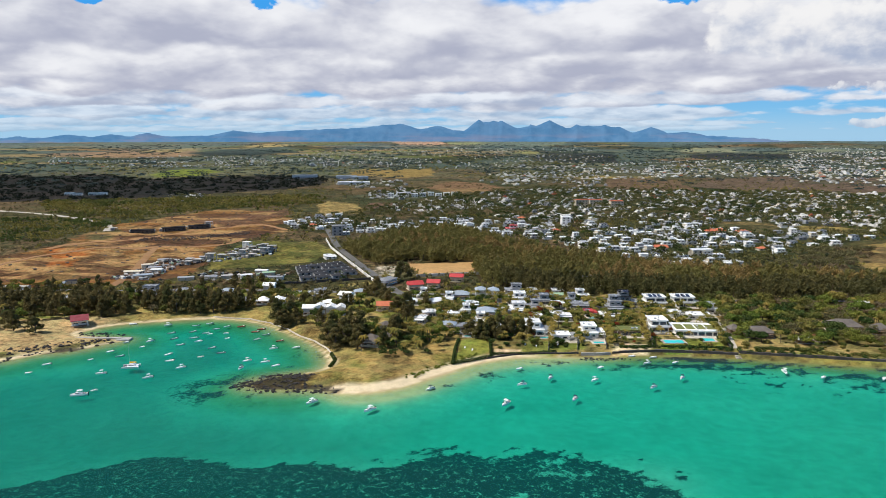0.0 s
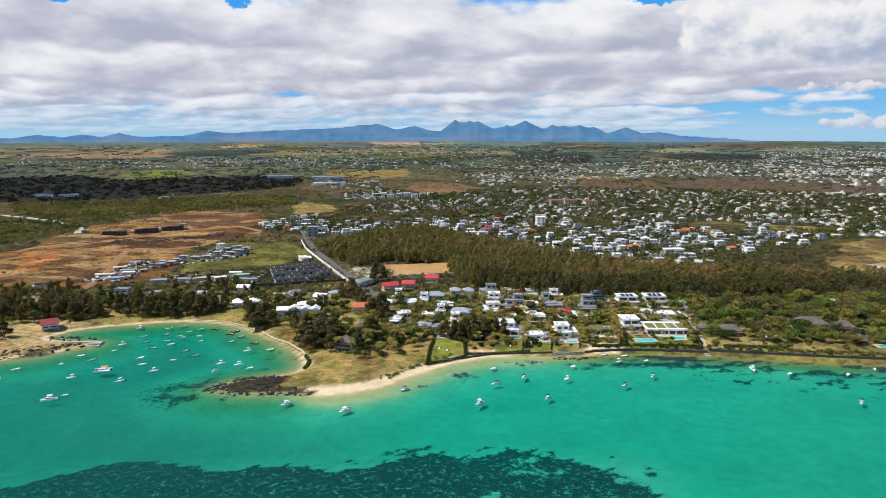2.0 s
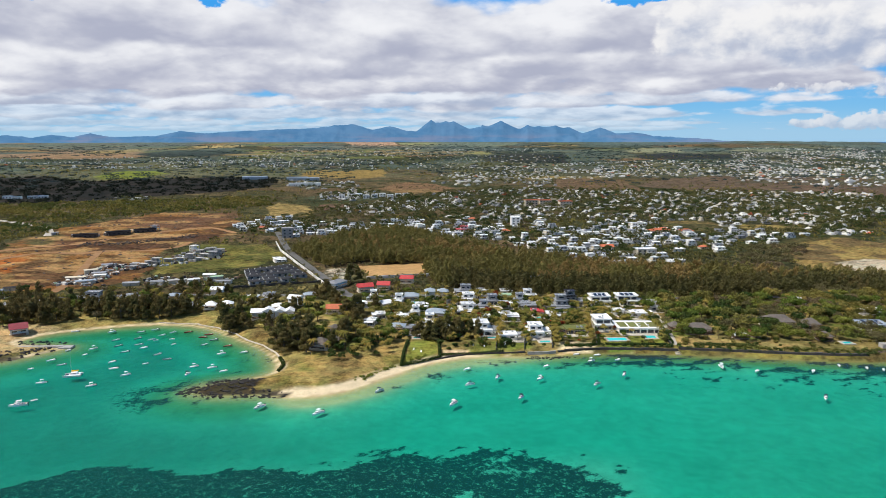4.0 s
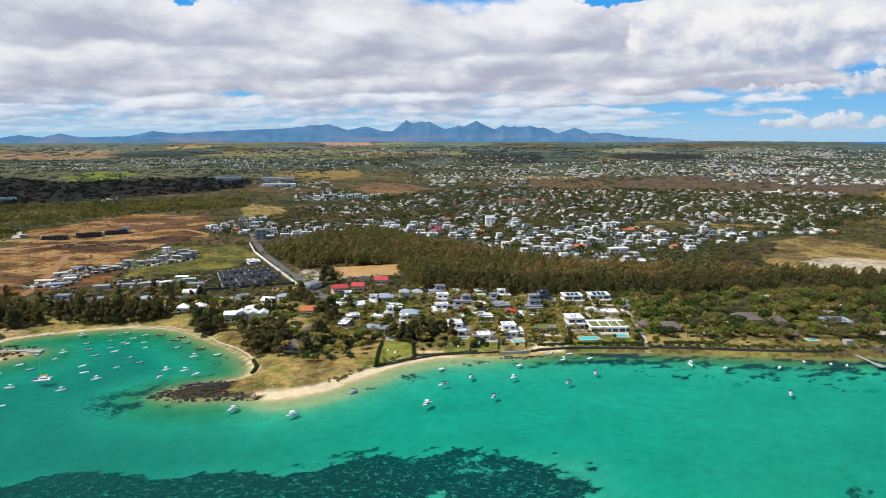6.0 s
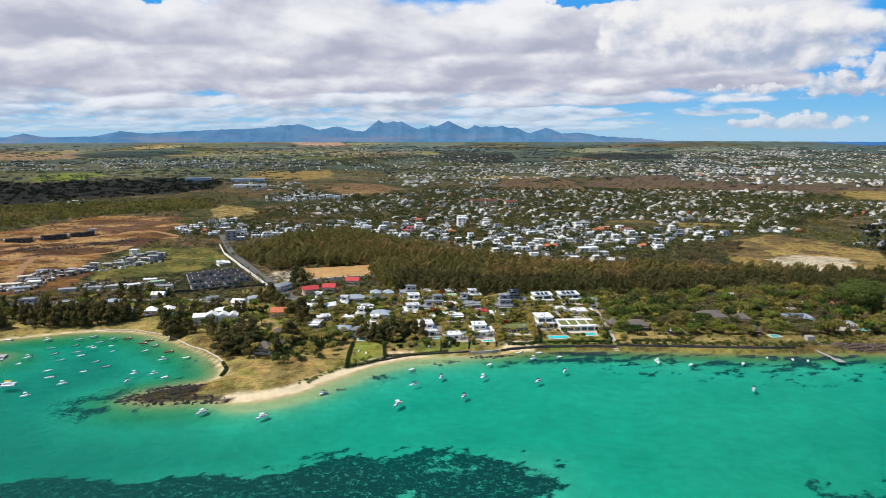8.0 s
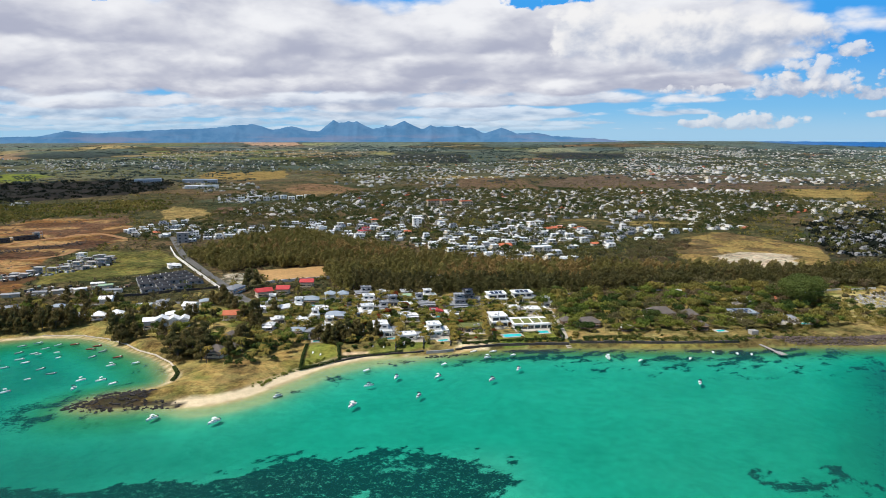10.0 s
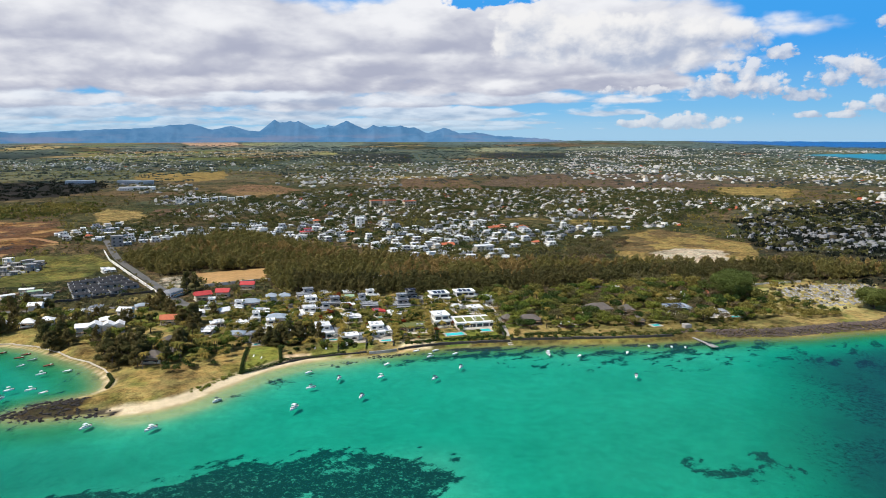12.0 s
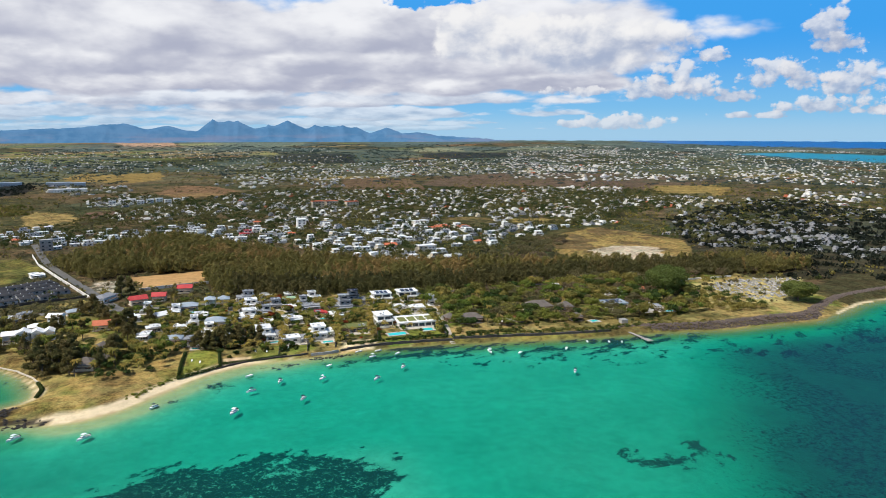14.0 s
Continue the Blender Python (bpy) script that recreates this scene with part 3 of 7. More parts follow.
GRAVEYARD = [(352, 392), (384, 446), (440, 450), (500, 440), (470, 395), (424, 375), (372, 372)]
LAGOON_FAR = [(2257, 2488), (2546, 2430), (2691, 2091), (3300, 1500), (3000, 1200), (2284, 1769), (2257, 1944), (2228, 2177)]
OPEN_SEA = [(2718, 3853), (2790, 3262), (2911, 2858), (3157, 2460), (3900, 1900), (9000, 3000), (6000, 9000), (2950, 4900)]
GRASS_A = [(40, 1330), (110, 1420), (60, 1500), (-30, 1490)]
POINT_PARK = [(-70, 330), (-25, 326), (18, 366), (30, 395), (0, 420), (-60, 425), (-95, 440), (-75, 402)]
WEST_SAND = [(-330, 372), (-232, 372), (-190, 402), (-200, 440), (-222, 452), (-262, 440), (-330, 425)]
SEAGRASS = [(-320, 190), (-200, 226), (-150, 232), (-131, 246), (-106, 257), (-75, 247), (-50, 252), (-30, 246), (-18, 252), (3, 259), (25, 256), (38, 260), (62, 251), (78, 234), (82, 224), (60, 190), (0, 150), (-320, 120)]
SPIT = [(-104, 329), (-95, 322), (-80, 317), (-58, 317), (-46, 319), (-52, 324), (-66, 329), (-62, 341), (-72, 345), (-88, 342)]
SEAGRASS_EAST = [(168, 218), (181, 212), (200, 206), (206, 222), (214, 216), (214, 198), (205, 192), (190, 196), (175, 200)]


def blend(colour, mask, tone, amount=1.0):
    f = (np.asarray(mask, float) * amount)[..., None]
    return colour * (1 - f) + np.array(tone) * f


def cover_of(x, y, shore):
    r, az = np.hypot(x, y), np.degrees(np.arctan2(x, y))
    a, b, c = fbm(x, y, 140, 21, 5), fbm(x, y, 420, 31, 4), fbm(x, y, 34, 41, 4)
    col = np.zeros(x.shape + (3,)) + np.array((0.060, 0.055, 0.026))
    col = blend(col, step(0.45, 0.54, a), (0.125, 0.082, 0.050), 0.85)
    col = blend(col, step(0.50, 0.60, b), (0.036, 0.046, 0.021), 0.85)
    col = blend(col, step(0.53, 0.60, fbm(x, y * 1.7, 260, 37, 4)) * step(900, 1000, r) * step(2600, 1900, r), (0.14, 0.098, 0.058), 0.7)
    col = blend(col, step(0.55, 0.72, c), (0.020, 0.028, 0.014), 0.85)
    # haze over the plain, mixed in as a blue-green tone
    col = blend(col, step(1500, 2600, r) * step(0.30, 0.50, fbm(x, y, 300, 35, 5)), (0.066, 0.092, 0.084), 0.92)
    col = blend(col, step(1500, 2200, r) * step(0.54, 0.60, fbm(x, y, 240, 39, 4)), (0.12, 0.125, 0.078), 0.8)
    # fields far out on the plain
    u, v = x * 0.94 + y * 0.34, -x * 0.34 + y * 0.94
    for size_u, size_v, seed, share in ((330, 120, 61, 0.46), (520, 150, 71, 0.4)):
        iu, iv = np.floor(u / size_u), np.floor(v / size_v)
        pick, hue = lattice(iu, iv, seed), lattice(iu, iv, seed + 1)
        tone = np.where(hue[..., None] < 0.35, np.array((0.27, 0.19, 0.085)), np.where(hue[..., None] < 0.7, np.array((0.13, 0.145, 0.045)), np.array((0.20, 0.115, 0.06))))
        m = ((pick < share * step(30, -14, az) * step(2500, 3700, r)))[..., None] * 1.0
        col = col * (1 - 0.75 * m) + tone * 0.75 * m
    for ring, tone in FIELDS_AND_SHADE:
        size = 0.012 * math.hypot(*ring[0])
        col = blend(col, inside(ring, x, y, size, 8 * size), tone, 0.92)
    # cloud shade mixed into the colour of the western plain
    col = blend(col, inside(SHADE_PLAIN, x, y, 35, 160), (0.016, 0.017, 0.018), 0.96)
    col = blend(col, inside(SHADE_PLAIN, x, y, 35, 160) * step(0.5, 0.62, fbm(x, y, 60, 23, 4)), (0.030, 0.026, 0.024), 0.8)
    col = blend(col, inside(GREEN_FIELD, x, y, 8, 60), (0.15, 0.18, 0.035))
    for ring in YELLOW_FIELDS:
        col = blend(col, inside(ring, x, y, 14, 60), (0.25, 0.18, 0.065))
    col = blend(col, inside(GRASS_A, x, y, 8, 60), (0.22, 0.14, 0.07))
    # the eastern cloud shadow, laid on as a dark ground tone
    col = blend(col, inside(SHADE_EAST, x, y, 30, 90), (0.040, 0.037, 0.025), 0.92)
    col = blend(col, inside(TAWNY, x, y, 14, 50), (0.24, 0.17, 0.065))
    col = blend(col, inside(TAWNY, x, y, 14, 50) & (c > 0.56), (0.10, 0.07, 0.04), 0.8)
    col = blend(col, inside(BARE, x, y, 16, 30), (0.40, 0.345, 0.275), 0.9)
    col = blend(col, inside(BELT, x, y, 8, 30), (0.055, 0.042, 0.022))
    earth = inside(EARTH, x, y, 18, 60)
    col = blend(col, earth, (0.175, 0.088, 0.033))
    col = blend(col, earth * step(0.46, 0.53, fbm(x * 0.6 + 0.2 * y, y * 2.0, 70, 88, 5)), (0.080, 0.045, 0.027), 0.9)
    for ring, tone in SITE_PARTS:
        col = blend(col, inside(ring, x, y, 7, 40), tone, 0.9)
    col = blend(col, earth * step(0.53, 0.62, fbm(x + 900, y * 1.6, 36, 91, 5)), (0.30, 0.185, 0.085), 0.85)
    col = blend(col, inside(MEADOW, x, y, 8, 40), (0.15, 0.135, 0.04))
    col = blend(col, inside(MEADOW, x, y, 8, 40) & (c > 0.53), (0.07, 0.075, 0.025), 0.8)
    col = blend(col, inside(PITCH, x, y, 2.5, 20), (0.42, 0.25, 0.11))
    # gardens and lawns along the coast
    for n, crowd, ring in VILLAGES:
        col = blend(col, inside(ring, x, y, 30, 120) * step(0.40, 0.52, fbm(x, y, 60, 47, 3)) * step(4200, 1200, r), (0.058, 0.066, 0.046), 0.75)
    col = blend(col, inside(TOWN, x, y, 20, 60) * step(0.36, 0.50, fbm(x, y, 40, 48, 3)), (0.034, 0.040, 0.020), 0.8)
    # more haze put into the ground colour towards the horizon
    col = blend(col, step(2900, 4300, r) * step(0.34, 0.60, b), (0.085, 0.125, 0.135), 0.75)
    near = (shore < 160) & (y < 520) & (x < 462)
    col = blend(col, near, (0.135, 0.115, 0.045))
    col = blend(col, near * step(0.46, 0.58, c), (0.27, 0.205, 0.085), 0.9)
    col = blend(col, near * step(0.56, 0.66, fbm(x, y, 25, 99, 3)), (0.115, 0.145, 0.032), 0.8)
    col = blend(col, near & (x > -205) & (x < -62) & (shore < 45), (0.25, 0.195, 0.07), 0.8)
    col = blend(col, inside(WEST_SAND, x, y, 6, 20), (0.36, 0.265, 0.14), 0.85)
    park = inside(POINT_PARK, x, y, 4, 20)
    col = blend(col, park, (0.25, 0.185, 0.07))
    col = blend(col, park * step(0.52, 0.60, fbm(x, y, 26, 137, 3)), (0.13, 0.13, 0.035), 0.7)
    col = blend(col, park * step(0.50, 0.62, fbm(x, y, 14, 131, 4)), (0.16, 0.115, 0.05), 0.8)
    col = blend(col, inside(GRAVEYARD, x, y, 4, 20), (0.30, 0.25, 0.11))
    # the sand: wide at the point and round the bay, narrow in front of the villas
    wide = np.interp(x, (-240, -215, -190, -120, -95, -60, -45, -10, 25, 45, 60, 300, 420, 440, 480, 500), (2, 2, 1.5, 0.5, 0.0, 1, 7.5, 7.5, 5.5, 2.5, -0.5, -7, -5, 1, 1, 0))
    col = blend(col, ((shore > 0) & (shore < 8)) * step(88, 110, x) * step(345, 300, x), (0.165, 0.145, 0.042), 0.95)
    col = blend(col, ((shore > 0) & (shore < 8)) * step(88, 110, x) * step(345, 300, x) * step(0.46, 0.56, fbm(x, y * 2.5, 9, 133, 4)), (0.085, 0.068, 0.032), 0.85)
    spit = inside(SPIT, x, y, 2.5, 9)
    green_lawn = inside([(7, 362), (25, 374), (26, 398), (9, 394)], x, y) | inside([(120, 383), (156, 380), (160, 392), (120, 396)], x, y) | inside([(64, 380), (80, 380), (80, 392), (64, 392)], x, y)
    col = blend(col, green_lawn, (0.15, 0.165, 0.035), 0.9)
    for ring, tone in GARDEN_PARTS:
        col = blend(col, inside(ring, x, y, 1.5, 8), tone, 0.9)
    sand = step(1.0, 0.0, (shore - wide) / 2.5 + (c - 0.5) * 1.6) * (shore > 0)
    col = blend(col, sand, (0.68, 0.545, 0.36))
    col = blend(col, ((shore > 0) & (shore < 1.4)) * (x < 95), (0.42, 0.31, 0.17), 0.8)
    col = blend(col, spit & (c > 0.27), (0.026, 0.022, 0.018), 0.92)
    shelf = inside([(-300, 340), (-233, 357), (-222, 374), (-205, 379), (-190, 396), (-188, 404), (-215, 398), (-245, 386), (-300, 376)], x, y, 4, 12)
    col = blend(col, shelf * step(0.40, 0.50, c), (0.055, 0.044, 0.034), 0.92)
    # under water
    sea = shore <= 0
    bed = np.zeros_like(col) + np.array((0.48, 0.43, 0.31))
    bed = blend(bed, step(30, -100, x) * step(-14, -50, shore), (0.27, 0.255, 0.20), 0.8)
    bed = blend(bed, step(-30, -3, shore), (0.40, 0.335, 0.15), 0.9)
    bed = blend(bed, step(-34, -12, shore) * step(-48, -70, x), (0.20, 0.205, 0.085), 0.85)
    bed = blend(bed, step(-20, -7, shore) * step(60, 110, x), (0.17, 0.155, 0.05), 0.9)
    col = np.where(sea[..., None], bed, col)
    wet = np.where(sea, 0.75, np.where(inside(PITCH, x, y, 2.5, 20), 0.65, 0.8 * sand))
    lagoon, ocean = inside(LAGOON_FAR, x, y, 40, 160), inside(OPEN_SEA, x, y, 40, 200)
    col = blend(col, lagoon, (0.02, 0.19, 0.27))
    col = blend(col, ocean, (0.010, 0.10, 0.30))
    wet[lagoon | ocean] = 1.0
    return np.concatenate([col, wet[..., None]], -1)


def weed_of(x, y, shore):
    """How thick seagrass and reef stand on the seabed, from nought to one."""
    gaps = fbm(x, y, 9, 140, 4)
    thick = inside(SEAGRASS, x, y, 5, 18) * step(0.13, -0.13, np.interp(x, (-40, 0, 40, 90), (0.10, 0.20, 0.27, 0.36)) - gaps) * 0.82
    thick = np.maximum(thick, (inside(SEAGRASS, x, y - 9, 8, 22) & (x > -30)) * step(0.56, 0.66, fbm(x, y, 4, 150, 3)) * 0.7)
    thick = np.maximum(thick, step(7.5, 4.0, np.hypot(x - 85, y - 241) + 5 * gaps) * step(0.36, 0.5, fbm(x, y, 3.5, 155, 3)))
    thick = np.maximum(thick, inside(SEAGRASS_EAST, x, y, 11, 12) * step(0.38, 0.64, fbm(x, y * 1.5, 6, 145, 5)) * 0.85)
    fringe = step(-1, -3, shore) * step(-26, -13, shore) * step(85, 120, x) * step(335, 290, x)
    thick = np.maximum(thick, fringe * step(0.42, 0.58, fbm(x * 0.7, y * 2.2, 8, 160, 4)) * 0.9)
    few = step(-10, -16, shore) * step(-60, -36, shore) * step(120, 160, x)
    thick = np.maximum(thick, few * step(0.58, 0.66, fbm(x, y * 2.0, 8, 165, 3)) * 0.75)
    front = step(-3, -7, shore) * step(-26, -14, shore) * step(-10, 5, x) * step(128, 108, x)
    thick = np.maximum(thick, front * step(0.50, 0.62, fbm(x, y * 1.6, 8, 170, 4)) * 0.65)
    bay = step(20, 10, np.hypot(x + 74, (y - 366) / 1.5))
    thick = np.maximum(thick, bay * step(0.48, 0.58, fbm(x, y, 8, 180, 4)) * 0.5)
    tip = step(34, 8, np.hypot((x + 98) / 1.6, y - 328))
    thick = np.maximum(thick, tip * step(0.40, 0.54, fbm(x, y, 8, 185, 4)) * 0.8)
    reef = step(250, 330, x + 0.75 * (300 - y)) * step(-4, -14, shore)
    thick = np.maximum(thick, reef * step(0.40, 0.60, fbm(x, y, 26, 190, 5)) * 0.46)
    return np.where(shore < 0, thick, 0.0)


def growing(start, pace, ratio, end):
    out, at = [], start
    while at < end:
        pace *= ratio
        at += pace
        out.append(at)
    return out


xs = np.arange(-320, 521, 2.8)
xs = np.array([-v for v in growing(320, 2.8, 1.033, 5600)][::-1] + list(xs) + growing(float(xs[-1]), 2.8, 1.033, 5600))
ys = np.arange(196, 640, 2.5)
ys = np.array([-v for v in growing(-196, 2.5, 1.10, 3000)][::-1] + list(ys) + growing(float(ys[-1]), 2.5, 1.018, 5600))
GX, GY = np.meshgrid(xs, ys)
SHORE = inland(GX, GY)
GZ = height(GX, GY, SHORE)


def sheet(name, keep=None, z=None):
    """A mesh over the plan's grid, or over the cells that keep names."""
    ny, nx = GX.shape
    idx = np.arange(ny * nx).reshape(ny, nx)
    cells = np.stack([idx[:-1, :-1], idx[:-1, 1:], idx[1:, 1:], idx[1:, :-1]], -1).reshape(-1, 4)
    if keep is not None:
        cells = cells[keep.ravel()[cells].any(1)]
    used, back = np.unique(cells, return_inverse=True)
    cells = back.reshape(-1, 4)
    v = np.stack([GX, GY, GZ if z is None else np.full(GX.shape, z)], -1).reshape(-1, 3)[used]
    me = bpy.data.meshes.new(name)
    me.vertices.add(len(v))
    me.vertices.foreach_set("co", v.ravel())
    me.loops.add(len(cells) * 4)
    me.loops.foreach_set("vertex_index", cells.ravel().astype(np.int32))
    me.polygons.add(len(cells))
    me.polygons.foreach_set("loop_start", np.arange(0, 4 * len(cells), 4, dtype=np.int32))
    me.update(calc_edges=True)
    me.polygons.foreach_set("use_smooth", np.ones(len(cells), bool))
    return me, used


me, used = sheet("ground")
paint = me.attributes.new("cover", "FLOAT_COLOR", "POINT")
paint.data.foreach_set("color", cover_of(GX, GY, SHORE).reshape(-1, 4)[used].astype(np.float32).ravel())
bushy = me.attributes.new("scrub", "FLOAT", "POINT")
rough_land = (SHORE > 90) & (GY > 525) & ~(inside(EARTH, GX, GY, 18, 60) | inside(BELT, GX, GY) | inside(PITCH, GX, GY) | inside(BARE, GX, GY) | inside(LAGOON_FAR, GX, GY, 40, 160) | inside(OPEN_SEA, GX, GY, 40, 200))
# no pale tufts inside the painted cloud shadows
bushy.data.foreach_set("value", np.where(rough_land, np.where(inside(MEADOW, GX, GY) | inside(TAWNY, GX, GY), 0.35, np.where(inside(SHADE_PLAIN, GX, GY) | inside(SHADE_EAST, GX, GY), 0.0, np.interp(np.hypot(GX, GY), (700, 1500, 2600), (1.0, 0.5, 0.2)))), 0.0).ravel()[used].astype(np.float32))
grass = me.attributes.new("weed", "FLOAT", "POINT")
grass.data.foreach_set("value", weed_of(GX, GY, SHORE).ravel()[used].astype(np.float32))
me.materials.append(LAND)
tagged(new("ground", me), "coastal plain of dry scrub, red earth, lawns and pale sand", "ground", kind="structure")
me, used = sheet("water", SHORE < 3.0, 0.0)
dep = me.attributes.new("depth", "FLOAT", "POINT")
dep.data.foreach_set("value", np.clip(-GZ, 0, None).ravel()[used].astype(np.float32))
me.materials.append(WATER)
tagged(new("water", me), "calm turquoise lagoon over pale sand and dark seagrass", "water", kind="structure")

# ---- builders ----


class Geo:
    """Collects corners and faces of one mesh."""

    def __init__(self):
        self.v, self.f = [], []

    def add(self, pts, faces):
        k = len(self.v)
        self.v += [tuple(p) for p in pts]
        self.f += [tuple(i + k for i in f) for f in faces]
        return self

    def box(self, x0, x1, y0, y1, z0, z1, cut=0.0):
        """cut: how far the top edges draw in."""
        c = cut
        return self.add([(x0, y0, z0), (x1, y0, z0), (x1, y1, z0), (x0, y1, z0), (x0 + c, y0 + c, z1), (x1 - c, y0 + c, z1), (x1 - c, y1 - c, z1), (x0 + c, y1 - c, z1)],
                        [(3, 2, 1, 0), (4, 5, 6, 7), (0, 1, 5, 4), (1, 2, 6, 5), (2, 3, 7, 6), (3, 0, 4, 7)])

    def tube(self, a, b, ra, rb, n=7):
        a, b = Vector(a), Vector(b)
        q = (b - a).to_track_quat("Z", "Y")
        ring = [q @ Vector((math.cos(i * math.tau / n), math.sin(i * math.tau / n), 0)) for i in range(n)]
        return self.add([a + ra * p for p in ring] + [b + rb * p for p in ring],
                        [(i, (i + 1) % n, n + (i + 1) % n, n + i) for i in range(n)] + [tuple(range(n))[::-1], tuple(range(n, 2 * n))])

    def loft(self, rings):
        n = len(rings[0])
        pts = [p for r in rings for p in r]
        faces = [(k * n + i, k * n + (i + 1) % n, (k + 1) * n + (i + 1) % n, (k + 1) * n + i) for k in range(len(rings) - 1) for i in range(n)]
        faces += [tuple(range(n))[::-1], tuple(range((len(rings) - 1) * n, len(rings) * n))]
        return self.add(pts, faces)

    def mesh(self, name, mat, smooth=False):
        m = bpy.data.meshes.new(name)
        m.from_pydata(self.v, [], self.f)
        m.materials.append(mat)
        if smooth:
            m.polygons.foreach_set("use_smooth", np.ones(len(m.polygons), bool))
        return m


def thing(name, m, label, category, group=""):
    ob = new(name)
    ob.matrix_world = m
    ob.empty_display_size = 0.5
    return tagged(ob, label, category, group)


def part(name, geo, mat, parent, label="", smooth=False):
    me = geo if isinstance(geo, bpy.types.Mesh) else geo.mesh(name, mat, smooth)
    ob = new(name, me)
    ob.parent = parent
    return tagged(ob, label)


def quads(name, v, mat, tint=None):
    """One mesh of loose leaves, from an array of n x corners x 3."""
    n, k = v.shape[:2]
    m = bpy.data.meshes.new(name)
    m.vertices.add(k * n)
    m.vertices.foreach_set("co", v.astype(np.float32).ravel())
    m.loops.add(k * n)
    m.loops.foreach_set("vertex_index", np.arange(k * n, dtype=np.int32))
    m.polygons.add(n)
    m.polygons.foreach_set("loop_start", np.arange(0, k * n, k, dtype=np.int32))
    m.update(calc_edges=True)
    if tint is not None:
        t = m.attributes.new("tint", "FLOAT", "POINT")
        t.data.foreach_set("value", np.repeat(tint, k).astype(np.float32))
    m.materials.append(mat)
    return m


def boxes(name, rows, mat):
    """One mesh of many boxes: centre x, y, base z, width, depth, height, turn."""
    r = np.array(rows, float)
    c = np.array([(-1, -1, 0), (1, -1, 0), (1, 1, 0), (-1, 1, 0), (-1, -1, 1), (1, -1, 1), (1, 1, 1), (-1, 1, 1)], float) * (0.5, 0.5, 1)
    p = c[None] * r[:, None, 3:6]
    cs, sn = np.cos(r[:, 6])[:, None], np.sin(r[:, 6])[:, None]
    p = np.stack([p[..., 0] * cs - p[..., 1] * sn, p[..., 0] * sn + p[..., 1] * cs, p[..., 2]], -1) + r[:, None, :3]
    f = np.array([(4, 5, 6, 7), (0, 1, 5, 4), (1, 2, 6, 5), (2, 3, 7, 6), (3, 0, 4, 7)])
    faces = (f[None] + 8 * np.arange(len(r))[:, None, None]).reshape(-1, 4)
    m = bpy.data.meshes.new(name)
    m.from_pydata(p.reshape(-1, 3).tolist(), [], faces.tolist())
    m.materials.append(mat)
    return m

# ---- plants ----
rng = np.random.default_rng(7)


def sprays(n, blobs, long, wide, up=0.0, ragged=0.42):
    """n leafy sprays over a crown of blobs (x, y, z, rx, ry, rz); up: how far they stand upright."""
    n, long, wide = 2 * n, 0.9 * long, 0.85 * wide
    b = np.array(blobs, float)
    size = b[:, 3] * b[:, 5]
    pick = rng.choice(len(b), n, p=size / size.sum())
    out = rng.normal(size=(n, 3))
    out /= np.linalg.norm(out, axis=1)[:, None]
    at = b[pick, :3] + out * b[pick, 3:] * (0.55 + 0.45 * rng.random((n, 1)) ** 0.5)
    nor = out + ragged * rng.normal(size=(n, 3))
    nor /= np.linalg.norm(nor, axis=1)[:, None]
    side = np.cross(nor, rng.normal(size=(n, 3)))
    side /= np.linalg.norm(side, axis=1)[:, None]
    top = np.cross(side, nor) + np.array((0, 0, up))
    top /= np.linalg.norm(top, axis=1)[:, None]
    k = 0.6 + 0.8 * rng.random((n, 1))
    s, t = side * wide * k / 2, top * long * k / 2
    return np.stack([at - s - t, at + s - t, at + t], 1)


def she_oak_blobs(h, r):
    out = []
    for k in range(15):
        f = 0.22 + 0.76 * k / 14
        a, reach = rng.uniform(0, math.tau), r * (1.05 - 0.85 * f) * rng.uniform(0.45, 1.0)
        out.append((reach * math.cos(a), reach * math.sin(a), h * f * rng.uniform(0.93, 1.03), r * (0.52 - 0.3 * f), r * (0.52 - 0.3 * f), h * 0.085))
    return out


def broad_blobs(h, r):
    out = [(0, 0, h * 0.72, r * 0.6, r * 0.6, h * 0.24)]
    for k in range(11):
        a, reach = k * 2.4 + rng.uniform(-0.3, 0.3), r * rng.uniform(0.42, 0.78)
        out.append((reach * math.cos(a), reach * math.sin(a), h * rng.uniform(0.52, 0.82), r * rng.uniform(0.25, 0.40), r * rng.uniform(0.25, 0.40), h * rng.uniform(0.12, 0.19)))
    return out


def limbs(blobs, h, girth, bend=0.4):
    g = Geo()
    mid = (rng.uniform(-bend, bend), rng.uniform(-bend, bend), h * 0.38)
    g.tube((0, 0, -0.4), mid, girth, girth * 0.75)
    g.tube(mid, (mid[0] * 1.3, mid[1] * 1.3, h * 0.8), girth * 0.75, girth * 0.3)
    for b in blobs[1:8]:
        z = h * rng.uniform(0.3, 0.55)
        g.tube((mid[0], mid[1], z), b[:3], girth * 0.4, girth * 0.12, 5)
    return g


